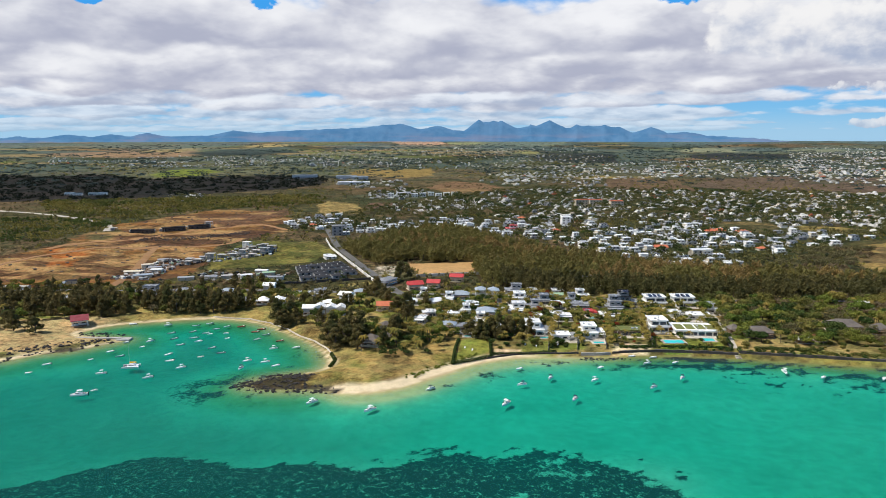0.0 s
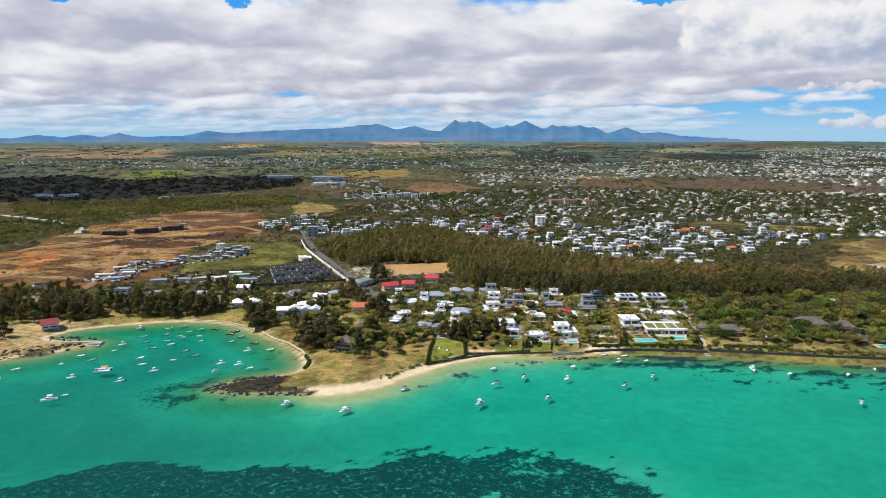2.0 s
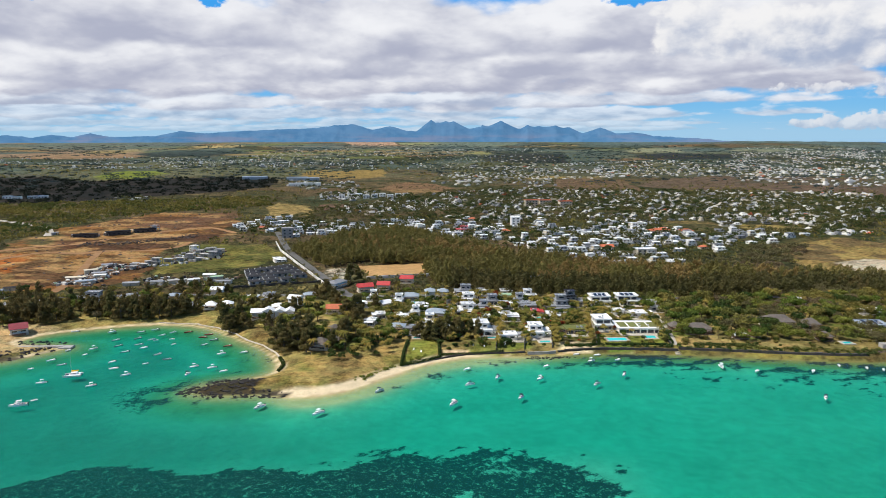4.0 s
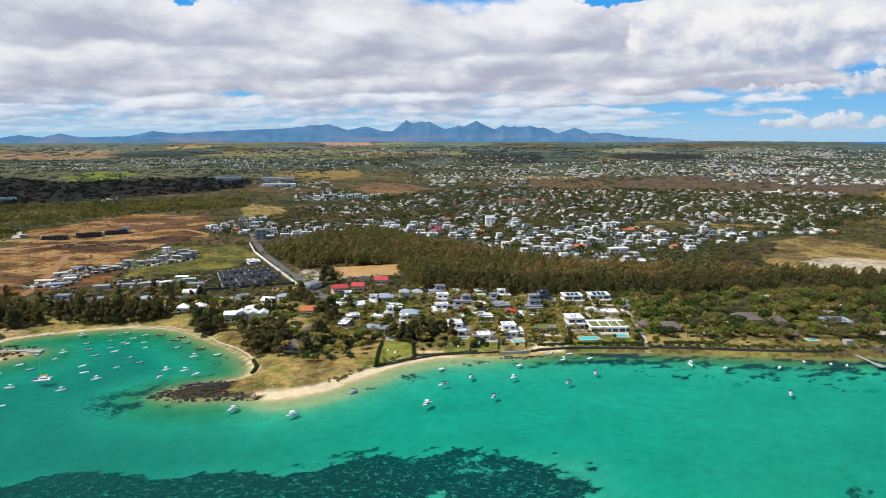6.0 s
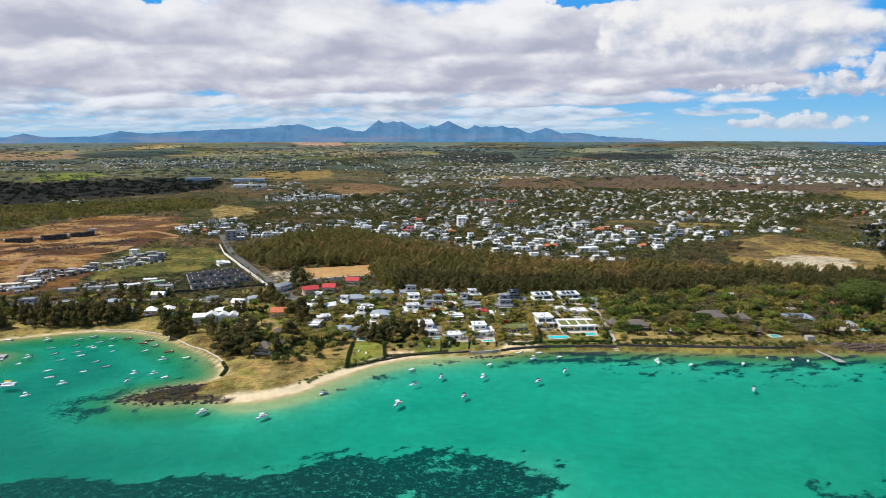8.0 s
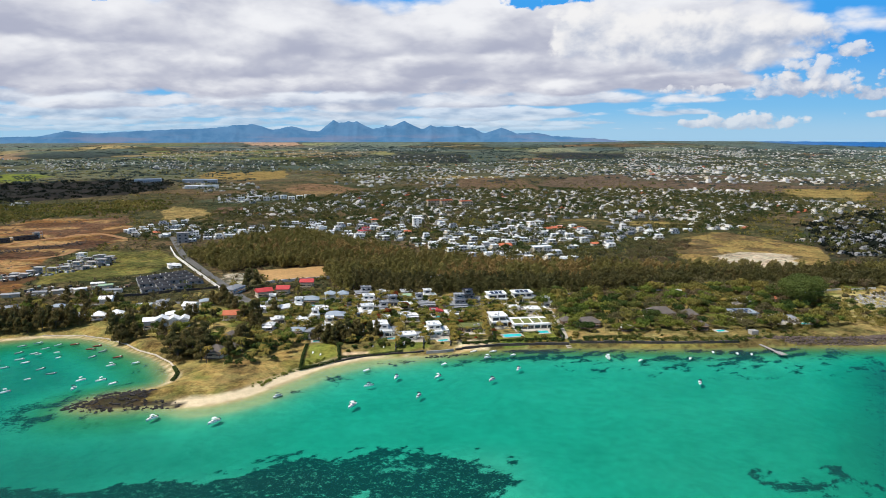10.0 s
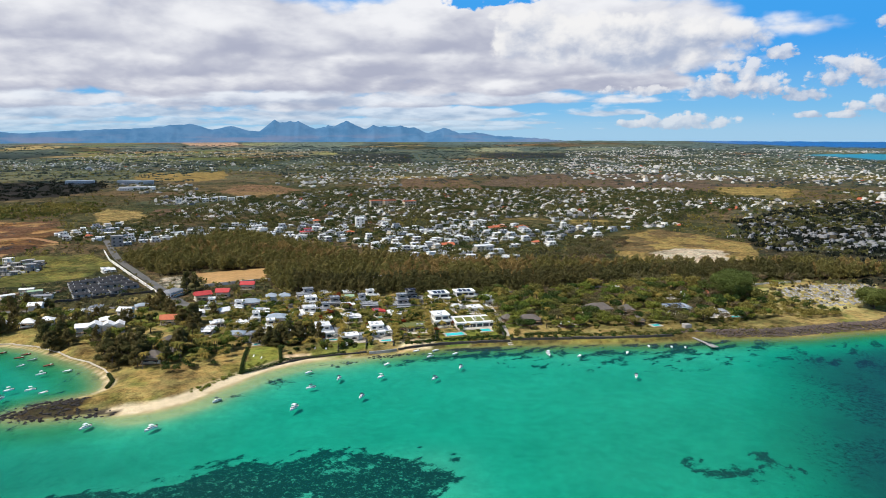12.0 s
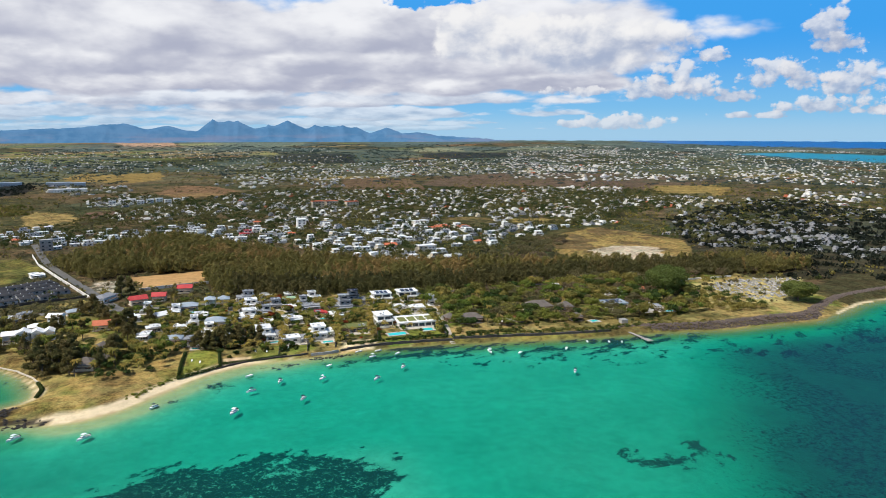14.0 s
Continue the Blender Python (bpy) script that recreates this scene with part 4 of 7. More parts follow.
def palm_fronds(h, reach, n=21):
    """Bent, drooping fronds, each a keel of two rows of leaflets."""
    out = []
    for k in range(n):
        a = k * math.tau / n * 1.0 + rng.uniform(-0.2, 0.2)
        lift, l = rng.uniform(0.15, 1.0), reach * rng.uniform(0.85, 1.1)
        d, s = np.array((math.cos(a), math.sin(a), 0)), np.array((-math.sin(a), math.cos(a), 0))
        keel = [np.array((0, 0, h)) + d * l * f + np.array((0, 0, l * (lift * f * 0.75 - 1.15 * f * f * (0.6 + 0.4 * (1 - lift))))) for f in (0, 0.3, 0.6, 0.85, 1.0)]
        wide = (0.10, 0.32, 0.34, 0.22, 0.04)
        for i in range(4):
            for sign in (-1, 1):
                e0 = keel[i] + s * sign * wide[i] * reach * 0.3 - np.array((0, 0, wide[i] * 0.5))
                e1 = keel[i + 1] + s * sign * wide[i + 1] * reach * 0.3 - np.array((0, 0, wide[i + 1] * 0.5))
                out.append([keel[i], e0, e1, keel[i + 1]])
    return np.array(out)


def tree_kind(name, label, blobs, h, girth, leaf, n, long, wide, up=0.0):
    ob = thing(name, pose(0, 0, -400), label, "tree", "trees along the coast")
    part("trunk", limbs(blobs, h, girth), BARK, ob)
    part("crown", quads("crown", sprays(n, blobs, long, wide, up), leaf), leaf, ob)
    return ob


def palm_kind(h, reach, lean):
    ob = thing("palm_tree", pose(0, 0, -400), "coconut palm with drooping yellow-green fronds in a garden", "palm tree", "palms along the coast")
    g = Geo()
    for k in range(4):
        g.tube((lean * (k / 4) ** 2, 0, h * k / 4 - (0.3 if k == 0 else 0)), (lean * ((k + 1) / 4) ** 2, 0, h * (k + 1) / 4), 0.2 - 0.02 * k, 0.18 - 0.02 * k, 6)
    part("trunk", g, BARK, ob)
    f = palm_fronds(h, reach)
    f[..., 0] += lean
    part("crown", quads("crown", f, LEAF_PALM), LEAF_PALM, ob)
    return ob


SHE_OAKS = [tree_kind("she_oak_tree", "tall she-oak with drooping brown-green needles behind the beach", she_oak_blobs(h, r), h, 0.3, LEAF_COAST, 720, 1.4, 0.68, 0.7) for h, r in ((12, 5.4), (14, 5.8), (10, 5.2), (15, 5.2), (11, 6.0))]
BROADS = [tree_kind("broadleaf_tree", "spreading green broadleaf tree among the gardens", broad_blobs(h, r), h, 0.28, leaf, 560, 0.98, 0.82) for h, r, leaf in ((7, 4.2, LEAF_BROAD), (8.5, 5.2, LEAF_LIME), (6, 3.6, LEAF_SHADY), (9, 4.8, LEAF_BROAD), (7, 5.4, LEAF_LIME))]
DRY_TREES = [tree_kind("dry_tree", "sparse grey-brown tree with thin dry leaves", broad_blobs(h, r), h, 0.26, LEAF_DRY, 420, 0.9, 0.6) for h, r in ((7, 4.4), (8, 5.0))]
RED_TREE = tree_kind("flame_tree", "small tree in orange-red flower beside a house", broad_blobs(5.5, 3.2), 5.5, 0.2, LEAF_RED, 420, 0.8, 0.7)
PALMS = [palm_kind(h, r, e) for h, r, e in ((7.0, 2.9, 0.7), (8.8, 3.1, 1.2), (5.4, 2.7, 0.3))]
BUSHES = []
for r in (1.3, 1.8, 2.4):
    ob = thing("garden_bush", pose(0, 0, -400), "rounded green garden shrub on a lawn", "bush", "garden shrubs")
    blobs = [(0, 0, r * 0.6, r * 0.8, r * 0.8, r * 0.6)] + [(r * 0.6 * math.cos(a), r * 0.6 * math.sin(a), r * 0.5, r * 0.5, r * 0.5, r * 0.45) for a in (0.3, 2.2, 4.3)]
    g = Geo()
    for b in blobs:
        g.tube((0, 0, -0.2), b[:3], 0.06, 0.03, 5)
    part("stems", g, BARK, ob)
    part("leaves", quads("leaves", sprays(220, blobs, 0.55, 0.5), LEAF_BROAD), LEAF_BROAD, ob)
    BUSHES.append(ob)
PATTERNS = SHE_OAKS + BROADS + DRY_TREES + [RED_TREE] + PALMS + BUSHES
KEEP_OUT = []


def free(x, y, r=1.0):
    return all((x - a) ** 2 + (y - b) ** 2 > (c + r) ** 2 for a, b, c in KEEP_OUT)


def plant(kinds, x, y, k=1.0, tall=1.0):
    ob = kinds[int(rng.integers(len(kinds)))]
    s = k * rng.uniform(0.85, 1.15)
    return copy_thing(ob, pose(x, y, ground_z(x, y), 0, 0, rng.uniform(0, 360)) @ Matrix.Diagonal((s, s, s * tall, 1)))


# ---- houses ----
WINDOWS = {}


def window(parent, x, y, z, w, h, turn=0, name="window"):
    """A framed pane that faces its local -y."""
    key = (round(w, 1), round(h, 1))
    if key not in WINDOWS:
        a, b = key[0] / 2, key[1]
        fr = Geo().box(-a, a, -0.06, 0.06, 0, 0.09).box(-a, a, -0.06, 0.06, b - 0.09, b).box(-a, -a + 0.09, -0.06, 0.06, 0.09, b - 0.09).box(a - 0.09, a, -0.06, 0.06, 0.09, b - 0.09)
        pa = Geo().box(-a + 0.09, a - 0.09, -0.03, 0.03, 0.09, b - 0.09)
        WINDOWS[key] = (fr.mesh("window_frame", WHITE), pa.mesh("pane", GLASS))
    fr, pa = WINDOWS[key]
    ob = part(name, fr, None, parent)
    ob.matrix_local = pose(x, y, z, 0, 0, turn)
    part("pane", pa, None, ob, "dark reflecting glass")


def facade(ob, w, d, z, h, share=0.6, tall=1.3, sides=True, big=False):
    """Windows on the seaward face and the two flanks of a storey."""
    n = max(1, int(w / (4.2 if big else 3.4)))
    for k in range(n):
        window(ob, -w / 2 + w * (k + 0.5) / n, -d / 2 - 0.05, z + (0.15 if big else 0.95), (w / n) * (0.86 if big else share), (h - 0.6) if big else tall)
    if sides:
        for s in (-1, 1):
            m = 1
            for k in range(m):
                window(ob, s * (w / 2 + 0.05), -d / 2 + d * (k + 0.5) / m, z + 0.95, 1.5, tall, 90 * s)


def slab_roof(w, d, z, lip=0.4, rim=0.35):
    g = Geo().box(-w / 2 - lip, w / 2 + lip, -d / 2 - lip, d / 2 + lip, z, z + 0.3)
    a, b = w / 2 + lip, d / 2 + lip
    for q in ((-a, a, -b, -b + 0.2), (-a, a, b - 0.2, b), (-a, -a + 0.2, -b + 0.2, b - 0.2), (a - 0.2, a, -b + 0.2, b - 0.2)):
        g.box(*q, z + 0.3, z + 0.3 + rim)
    return g


def hip(w, d, z, rise, over=0.6, gable=False):
    a, b = w / 2 + over, d / 2 + over
    if a >= b:
        r = a if gable else max(a - b, 0.2)
        ridge = [(-r, 0, z + rise), (r, 0, z + rise)]
    else:
        r = b if gable else max(b - a, 0.2)
        ridge = [(0, -r, z + rise), (0, r, z + rise)]
    low = [(-a, -b, z), (a, -b, z), (a, b, z), (-a, b, z)]
    under = [(x, y, h - 0.18) for x, y, h in low]
    if a >= b:
        f = [(0, 1, 5, 4), (1, 2, 5), (2, 3, 4, 5), (3, 0, 4)]
    else:
        f = [(1, 2, 5, 4), (0, 1, 4), (3, 0, 4, 5), (2, 3, 5)]
    f = f + [(0, 6, 7, 1), (1, 7, 8, 2), (2, 8, 9, 3), (3, 9, 6, 0), (9, 8, 7, 6)]
    return Geo().add(low + ridge + under, f)


def house_base(name, x, y, turn, w, d, label, category="house"):
    KEEP_OUT.append((x, y, max(w, d) * 0.5))
    KEEP_OUT.append((x + 0.15 * w, y - d * 0.7, w * 0.36))
    ob = thing(name, pose(x, y, ground_z(x, y), 0, 0, turn), label, category, "houses along the coast")
    part("plinth", Geo().box(-w / 2 - 0.6, w / 2 + 0.6, -d / 2 - 0.6, d / 2 + 0.6, -1.2, 0.12), PAVING, ob)
    return ob


def flat_house(x, y, w, d, storeys=2, turn=0, wall=WHITE, roof=ROOF_WHITE, label="white flat-roofed seaside house with dark windows", big=False, solar=0, shift=0.0, green=False, annex=0.0):
    """A modern villa: stacked storeys with slab roofs, a glazed or windowed front, a balcony and a terrace."""
    w, d = 1.05 * w, 1.35 * d
    y += 0.12 * d
    ob = house_base("villa", x, y, turn, w, d, label, "villa")
    side = 1 if int(abs(x) * 7 + abs(y) * 3) % 2 else -1
    cw, cd, z, mx = (w, d, 0.12, 0.0) if big else (w * 0.64, d * 0.95, 0.12, -side * w * 0.17)
    if not big:
        ww, wd, wx, wy = w * 0.46, d * rng.uniform(0.55, 0.8), side * w * 0.26, d * rng.uniform(-0.12, 0.1)
        wing = part("wing_wall", Geo().box(-ww / 2, ww / 2, -wd / 2, wd / 2, 0.1, 2.5), wall, ob)
        wing.location = (wx, wy, 0)
        facade(wing, ww, wd, 0.1, 2.5, tall=1.2)
        part("wing_roof", slab_roof(ww, wd, 2.5, 0.3, 0.25), roof if rng.random() < 0.75 else ROOF_GREY, wing)
        slats = Geo()
        n = int(ww / 0.8)
        for k in range(n + 1):
            u = wx - ww / 2 + ww * k / n
            slats.box(u - 0.09, u + 0.09, wy - wd / 2 - 3.2, wy - wd / 2 - 0.35, 2.45, 2.6)
        slats.box(wx - ww / 2, wx + ww / 2, wy - wd / 2 - 3.3, wy - wd / 2 - 3.1, 2.25, 2.44)
        for u in (wx - ww / 2 + 0.1, wx + ww / 2 - 0.1):
            slats.box(u - 0.09, u + 0.09, wy - wd / 2 - 3.3, wy - wd / 2 - 3.12, 0.1, 2.25)
        part("pergola", slats, WHITE if wall is WHITE else TIMBER, ob)
    for k in range(storeys):
        h = 2.75
        g = Geo().box(-cw / 2, cw / 2, -cd / 2, cd / 2, z, z + h)
        up = part("wall", g, wall, ob)
        up.location = (mx + shift * k, (0.09 * d + 0.3) * k, 0)
        facade(up, cw, cd, z, h, big=big or (k == 0 and rng.random() < 0.5))
        part("roof", slab_roof(cw, cd, z + h, 0.45 if not big else 0.8), roof, up)
        if k + 1 < storeys:
            rail = Geo()
            n = max(3, int(cw / 2.5))
            for i in range(n + 1):
                rail.box(mx - cw / 2 + cw * i / n - 0.03, mx - cw / 2 + cw * i / n + 0.03, -cd / 2 - 0.34, -cd / 2 - 0.28, z + h + 0.65, z + h + 1.4)
            rail.box(mx - cw / 2, mx + cw / 2, -cd / 2 - 0.35, -cd / 2 - 0.27, z + h + 1.4, z + h + 1.46)
            part("balcony_rail", rail, STEEL, ob)
            cw, cd = cw * (0.95 if big else 0.86), cd * (0.8 if big else 0.6)
        z += h + 0.3
    top = mx + shift * (storeys - 1)
    for k in range(3):
        u, v = rng.uniform(-0.35, 0.35) * cw, rng.uniform(-0.25, 0.3) * cd
        s = rng.uniform(0.35, 0.8)
        part("cooling_unit", Geo().box(top + u - s, top + u + s, v - s, v + s, z - 0.3, z + rng.uniform(0.4, 1.0), 0.05), STEEL if not solar else GREY, ob)
    for k in range(solar):
        sx = top - cw * 0.36 + cw * 0.72 * (k + 0.5) / max(solar, 1)
        g = Geo().add([(sx - cw * 0.3 / solar, -cd * 0.3, z + 0.25), (sx + cw * 0.3 / solar, -cd * 0.3, z + 0.25), (sx + cw * 0.3 / solar, cd * 0.28, z + 0.8), (sx - cw * 0.3 / solar, cd * 0.28, z + 0.8)], [(0, 1, 2, 3)])
        g.box(sx - 0.1, sx + 0.1, -cd * 0.3, cd * 0.28, z - 0.05, z + 0.22)
        part("solar_panel", g, SOLAR, ob, "dark blue panels")
    if green:
        for k in range(4):
            u = -w * 0.36 + w * 0.24 * k
            part("roof_garden", Geo().box(u - w * 0.1, u + w * 0.1, -d * 0.3, d * 0.32, z + 0.02, z + 0.22, 0.05), LAWN, ob, "planted green bed")
    if annex:
        a = part("annex_wall", Geo().box(w / 2 + 0.05, w / 2 + annex, -d * 0.35, d * 0.3, 0, 2.8), wall, ob)
        part("annex_roof", Geo().box(w / 2 + 0.1, w / 2 + annex + 0.4, -d * 0.35 - 0.4, d * 0.3 + 0.4, 2.8, 3.1), roof, a)
    porch = Geo().box(-w * 0.5, w * 0.5, -d / 2 - 4.6, -d / 2 - 0.65, -0.8, 0.1)
    for k in range(4):
        u = -w * 0.4 + w * 0.8 * k / 3
        porch.box(u - 0.1, u + 0.1, -d / 2 - 3.2, -d / 2 - 3.0, 0.1, 2.7)
    part("terrace", porch, PAVING, ob)
    if not big and rng.random() < 0.4:
        part("porch_roof", Geo().box(-w * 0.44, w * 0.44, -d / 2 - 3.5, -d / 2 - 0.5, 2.7, 2.9), roof, ob)
    return ob


def hip_house(x, y, w, d, h=3.0, rise=2.2, turn=0, wall=WHITE, roof=THATCH, gable=False, label="single-storey house under a weathered brown thatched roof", chimney=False):
    ob = house_base("house", x, y, turn, w, d, label)
    body = part("wall", Geo().box(-w / 2, w / 2, -d / 2, d / 2, 0.1, h), wall, ob)
    if gable:
        a = w >= d
        e = [(-w / 2, -d / 2, h), (-w / 2, d / 2, h), (-w / 2, 0, h + rise * 0.88)] if a else [(-w / 2, -d / 2, h), (w / 2, -d / 2, h), (0, -d / 2, h + rise * 0.88)]
        o = [(-p[0], p[1], p[2]) for p in e] if a else [(p[0], -p[1], p[2]) for p in e]
        part("gable_wall", Geo().add(e, [(0, 1, 2)]), wall, ob)
        part("gable_wall", Geo().add(o, [(2, 1, 0)]), wall, ob)
    for k in range(int(h / 2.9)):
        facade(body, w, d, 0.1 + 2.9 * k, 2.9)
    part("roof", hip(w, d, h, rise, 0.7, gable), roof, ob)
    part("veranda", Geo().box(-w * 0.4, w * 0.4, -d / 2 - 2.4, -d / 2 - 0.65, -0.6, 0.08).box(-w * 0.4, -w * 0.4 + 0.15, -d / 2 - 2.3, -d / 2 - 2.15, 0.08, 2.3).box(w * 0.4 - 0.15, w * 0.4, -d / 2 - 2.3, -d / 2 - 2.15, 0.08, 2.3).box(-w * 0.42, w * 0.42, -d / 2 - 2.5, -d / 2 - 0.75, 2.3, 2.42), TIMBER, ob)
    if chimney:
        part("chimney", Geo().box(w * 0.2, w * 0.2 + 0.8, -0.4, 0.4, h, h + rise + 0.8), wall, ob)
    return ob



GREY_HOUSE = "grey rendered flat-roofed house of several storeys"
# the white cluster and the older houses near the point
for dx, w, h in ((-9, 7, 5.2), (-1.5, 6.5, 6.4), (5.5, 6, 5.6), (11.5, 5, 4.8)):
    hip_house(-78 + dx, 450 + abs(dx) * 0.3, w, 7, h, 1.8, 4, WHITE, ROOF_WHITE, True, "white rendered gabled cottage of a small row")
hip_house(-67, 484, 8, 7, 5.8, 2.0, -20, WHITE, ROOF_WHITE, True, "two-storey white gabled house among trees")
hip_house(-77, 474, 8, 6, 3, 1.8, 12, CREAM, ROOF_WHITE, False, "low cream house with a pale hipped roof")
hip_house(-38, 464, 11, 8, 3.4, 2.4, -4, CREAM, ROOF_TILE, True, "cottage with an orange-red tiled gable roof")
hip_house(-34, 413, 8, 7, 3.2, 3.0, 25, CREAM, THATCH, False, "small house with a steep thatched roof among palms")
hip_house(-40, 386, 10, 8, 3.4, 3.2, -15, CREAM, THATCH, False, "beach house with a steep grey thatched roof")
hip_house(-31, 392, 7, 6, 3.0, 2.6, 20, CREAM, THATCH, False, "small thatched pavilion beside the beach house")
flat_house(-15, 501, 7, 6, 2, 0)
hip_house(-5, 473, 7, 6, 4, 2.0, 30, WHITE, ROOF_WHITE, True, "white gabled house among garden trees")
hip_house(12, 498, 13, 8, 3.2, 2.2, 0, GREY, ROOF_BLUE, False, "house with a blue-grey hipped metal roof and pool")
hip_house(27, 501, 7, 7, 5.6, 2.2, 0, WHITE, ROOF_BLUE, False, "two-storey white house with a pale blue hipped roof")
hip_house(36, 500, 7, 7, 5.6, 2.2, 0, WHITE, ROOF_BLUE, False, "two-storey white house with a pale blue hipped roof")
flat_house(52, 515, 12, 7, 2, 0, GREY, ROOF_GREY, GREY_HOUSE)
flat_house(51, 486, 13, 8, 2, 0)
flat_house(46, 456, 14, 9, 2, 0, annex=0.0, shift=1.2)
flat_house(68, 481, 10, 8, 2, 0, GREY, ROOF_GREY, GREY_HOUSE)
hip_house(81, 497, 8.5, 6, 3.2, 1.0, 0, WHITE, ROOF_GREEN, True, "low house with a pale green sheet-metal roof")
hip_house(28, 447, 12, 9, 4.0, 2.2, -12, WHITE, ROOF_BLUE, False, "house with a broad blue-grey hipped metal roof")
flat_house(14, 452, 7, 6, 2, 0)
flat_house(5, 444, 9, 6, 1, 20, label="low white house with a rounded white roof")
flat_house(12, 414, 10, 6, 1, 0, GREY, ROOF_GREY, "low garden house with a grey flat roof")
hip_house(3, 418, 9, 7, 3.2, 1.6, -10, WHITE, ROOF_BLUE, False, "single-storey house with a grey metal roof among trees")
flat_house(36, 411, 13, 10, 1, 0, label="low white villa with a broad flat roof and pergola")
flat_house(57, 410, 14, 13, 2, 0, shift=-1.0, label="large white villa with stepped flat roofs over a pool terrace")
flat_house(75, 441, 11, 8, 1, 5, CREAM, ROOF_WHITE, "low cream villa with a pale curved roof")
flat_house(70, 397, 15, 6, 1, 0, label="long low white beach villa with a lawn before it")
flat_house(87, 403, 13, 11, 2, 0, shift=0.5, label="white villa with stepped roofs above a raised pool deck")
flat_house(95, 448, 7, 6, 1, 0, GREY, ROOF_RED, "small grey house with a bright red roof")
flat_house(99, 496, 9, 6, 2, 0)
flat_house(92, 470, 12, 7, 1, 0, GREY, ROOF_GREY, "low grey house with a flat roof")
flat_house(112, 462, 13, 10, 3, 0, GREY, ROOF_GREY, "three-storey grey concrete house with open balconies")
flat_house(126, 475, 13, 10, 3, 0, GREY, ROOF_DARK, "dark grey three-storey house with roof panels", solar=3)
flat_house(144, 474, 12.5, 8.5, 2, -2, WHITE, ROOF_WHITE, "modern white villa with a full glazed front and roof panels", True, 3)
flat_house(165, 475, 13.5, 8.5, 2, -2, WHITE, ROOF_WHITE, "modern white villa with a full glazed front and roof panels", True, 3, -1.5)
flat_house(107, 408, 20, 8, 1, 0, TIMBER, LAWN, "long low timber villa with a green planted roof")
flat_house(129, 416, 9, 10, 2, 0, WHITE, ROOF_WHITE, "tall white cubic villa beside two pools", True)
flat_house(149, 409, 24, 12, 1, -4, WHITE, ROOF_WHITE, "broad white villa with planted beds on its flat roof", True, green=True)
flat_house(162, 440, 14, 7, 1, -4, WHITE, ROOF_WHITE, "low white pavilion with a roof terrace")
hip_house(184, 404, 15, 9, 3, 3.0, -4, TIMBER, THATCH, False, "beach house with a broad brown thatched roof")
hip_house(172, 410, 6, 6, 2.8, 2.6, 0, TIMBER, THATCH, False, "small square thatched pavilion")
hip_house(204, 391, 8, 5, 2.3, 0.9, 0, TIMBER, ROOF_WHITE, False, "open beach shelter with a white canopy roof")
hip_house(214, 394, 6, 5, 2.8, 1.5, 0, TIMBER, ROOF_CRIMSON, False, "small hut with a faded red roof")
hip_house(239, 415, 19, 10, 3, 3.6, -6, TIMBER, THATCH, False, "large house under a long brown thatched roof")
hip_house(257, 408, 9, 8, 3, 3.2, -10, TIMBER, THATCH, False, "thatched wing beside a larger thatched house")
hip_house(251, 384, 7, 6, 2.8, 2.4, -6, TIMBER, THATCH, False, "small thatched beach pavilion")
flat_house(283, 468, 10, 7, 1, 0)
flat_house(294, 404, 15, 9, 1, -6, WHITE, ROOF_BLUE, "white villa with a wide metallic roof of panels", True, 4)
flat_house(313, 389, 14, 8, 1, -10, label="low white villa with a large pale flat roof")
hip_house(338, 436, 5, 4, 2.8, 1.5, 0, CREAM, ROOF_TILE, True, "tiny hut with an orange tiled roof")
flat_house(315, 437, 13, 6, 1, -8, label="low white house with a vaulted pale roof")
hip_house(-226, 432, 9, 7, 3.0, 3.0, 28, WHITE, ROOF_CRIMSON, True, "church-like hall with a dark red gabled roof")
flat_house(-276, 470, 9, 7, 2, 0, WHITE, ROOF_GREY)
hip_house(-284, 452, 9, 7, 3, 2, 0, GREY, ROOF_GREY, False, "low grey house with a weathered roof")
flat_house(-247, 499, 12, 7, 1, 0, CREAM, ROOF_WHITE, "low cream building with a pale flat roof")
hip_house(-229, 474, 10, 6, 3, 1.5, 10, WHITE, ROOF_BLUE, True, "low building with a turquoise-blue sheet roof")
flat_house(-216, 508, 16, 9, 2, 0, GREY, ROOF_GREY, GREY_HOUSE)
hip_house(-139, 482, 11, 8, 3, 2.2, 15, WHITE, ROOF_GREY, False, "white bungalow with a grey hipped roof")
hip_house(-128, 517, 8, 7, 5.6, 1.8, 0, WHITE, ROOF_WHITE, True, "two-storey white house with a gabled roof")
hip_house(-124, 482, 8, 7, 3, 2.4, 0, WHITE, ROOF_WHITE, False, "white bungalow with a steep pale hipped roof")
hip_house(-114, 484, 8, 7, 3, 2.4, 0, WHITE, ROOF_WHITE, False, "white bungalow with a steep pale hipped roof")
hip_house(-21, 527, 11, 7, 4, 2.4, 18, CREAM, ROOF_RED, True, "long building with a bright red gabled roof")
hip_house(-7, 533, 9, 7, 4, 2.4, -8, CREAM, ROOF_RED, True, "long building with a bright red gabled roof")
hip_house(11, 556, 10, 7, 4, 2.2, -8, CREAM, ROOF_RED, True, "building with a red gabled roof beside the sports field")
hip_house(-44, 545, 16, 9, 4, 1.8, 60, WHITE, ROOF_GREY, False, "hall with a pale grey sheet roof by the road")
flat_house(-106, 660, 10, 8, 1, 20, WHITE, ROOF_WHITE)
flat_house(115, 545, 13, 8, 2, 0, GREY, ROOF_GREY, "grey house half hidden at the edge of the she-oaks")
flat_house(264, 565, 10, 7, 1, 0, WHITE, ROOF_WHITE, "small pale house in a clearing of the she-oaks")
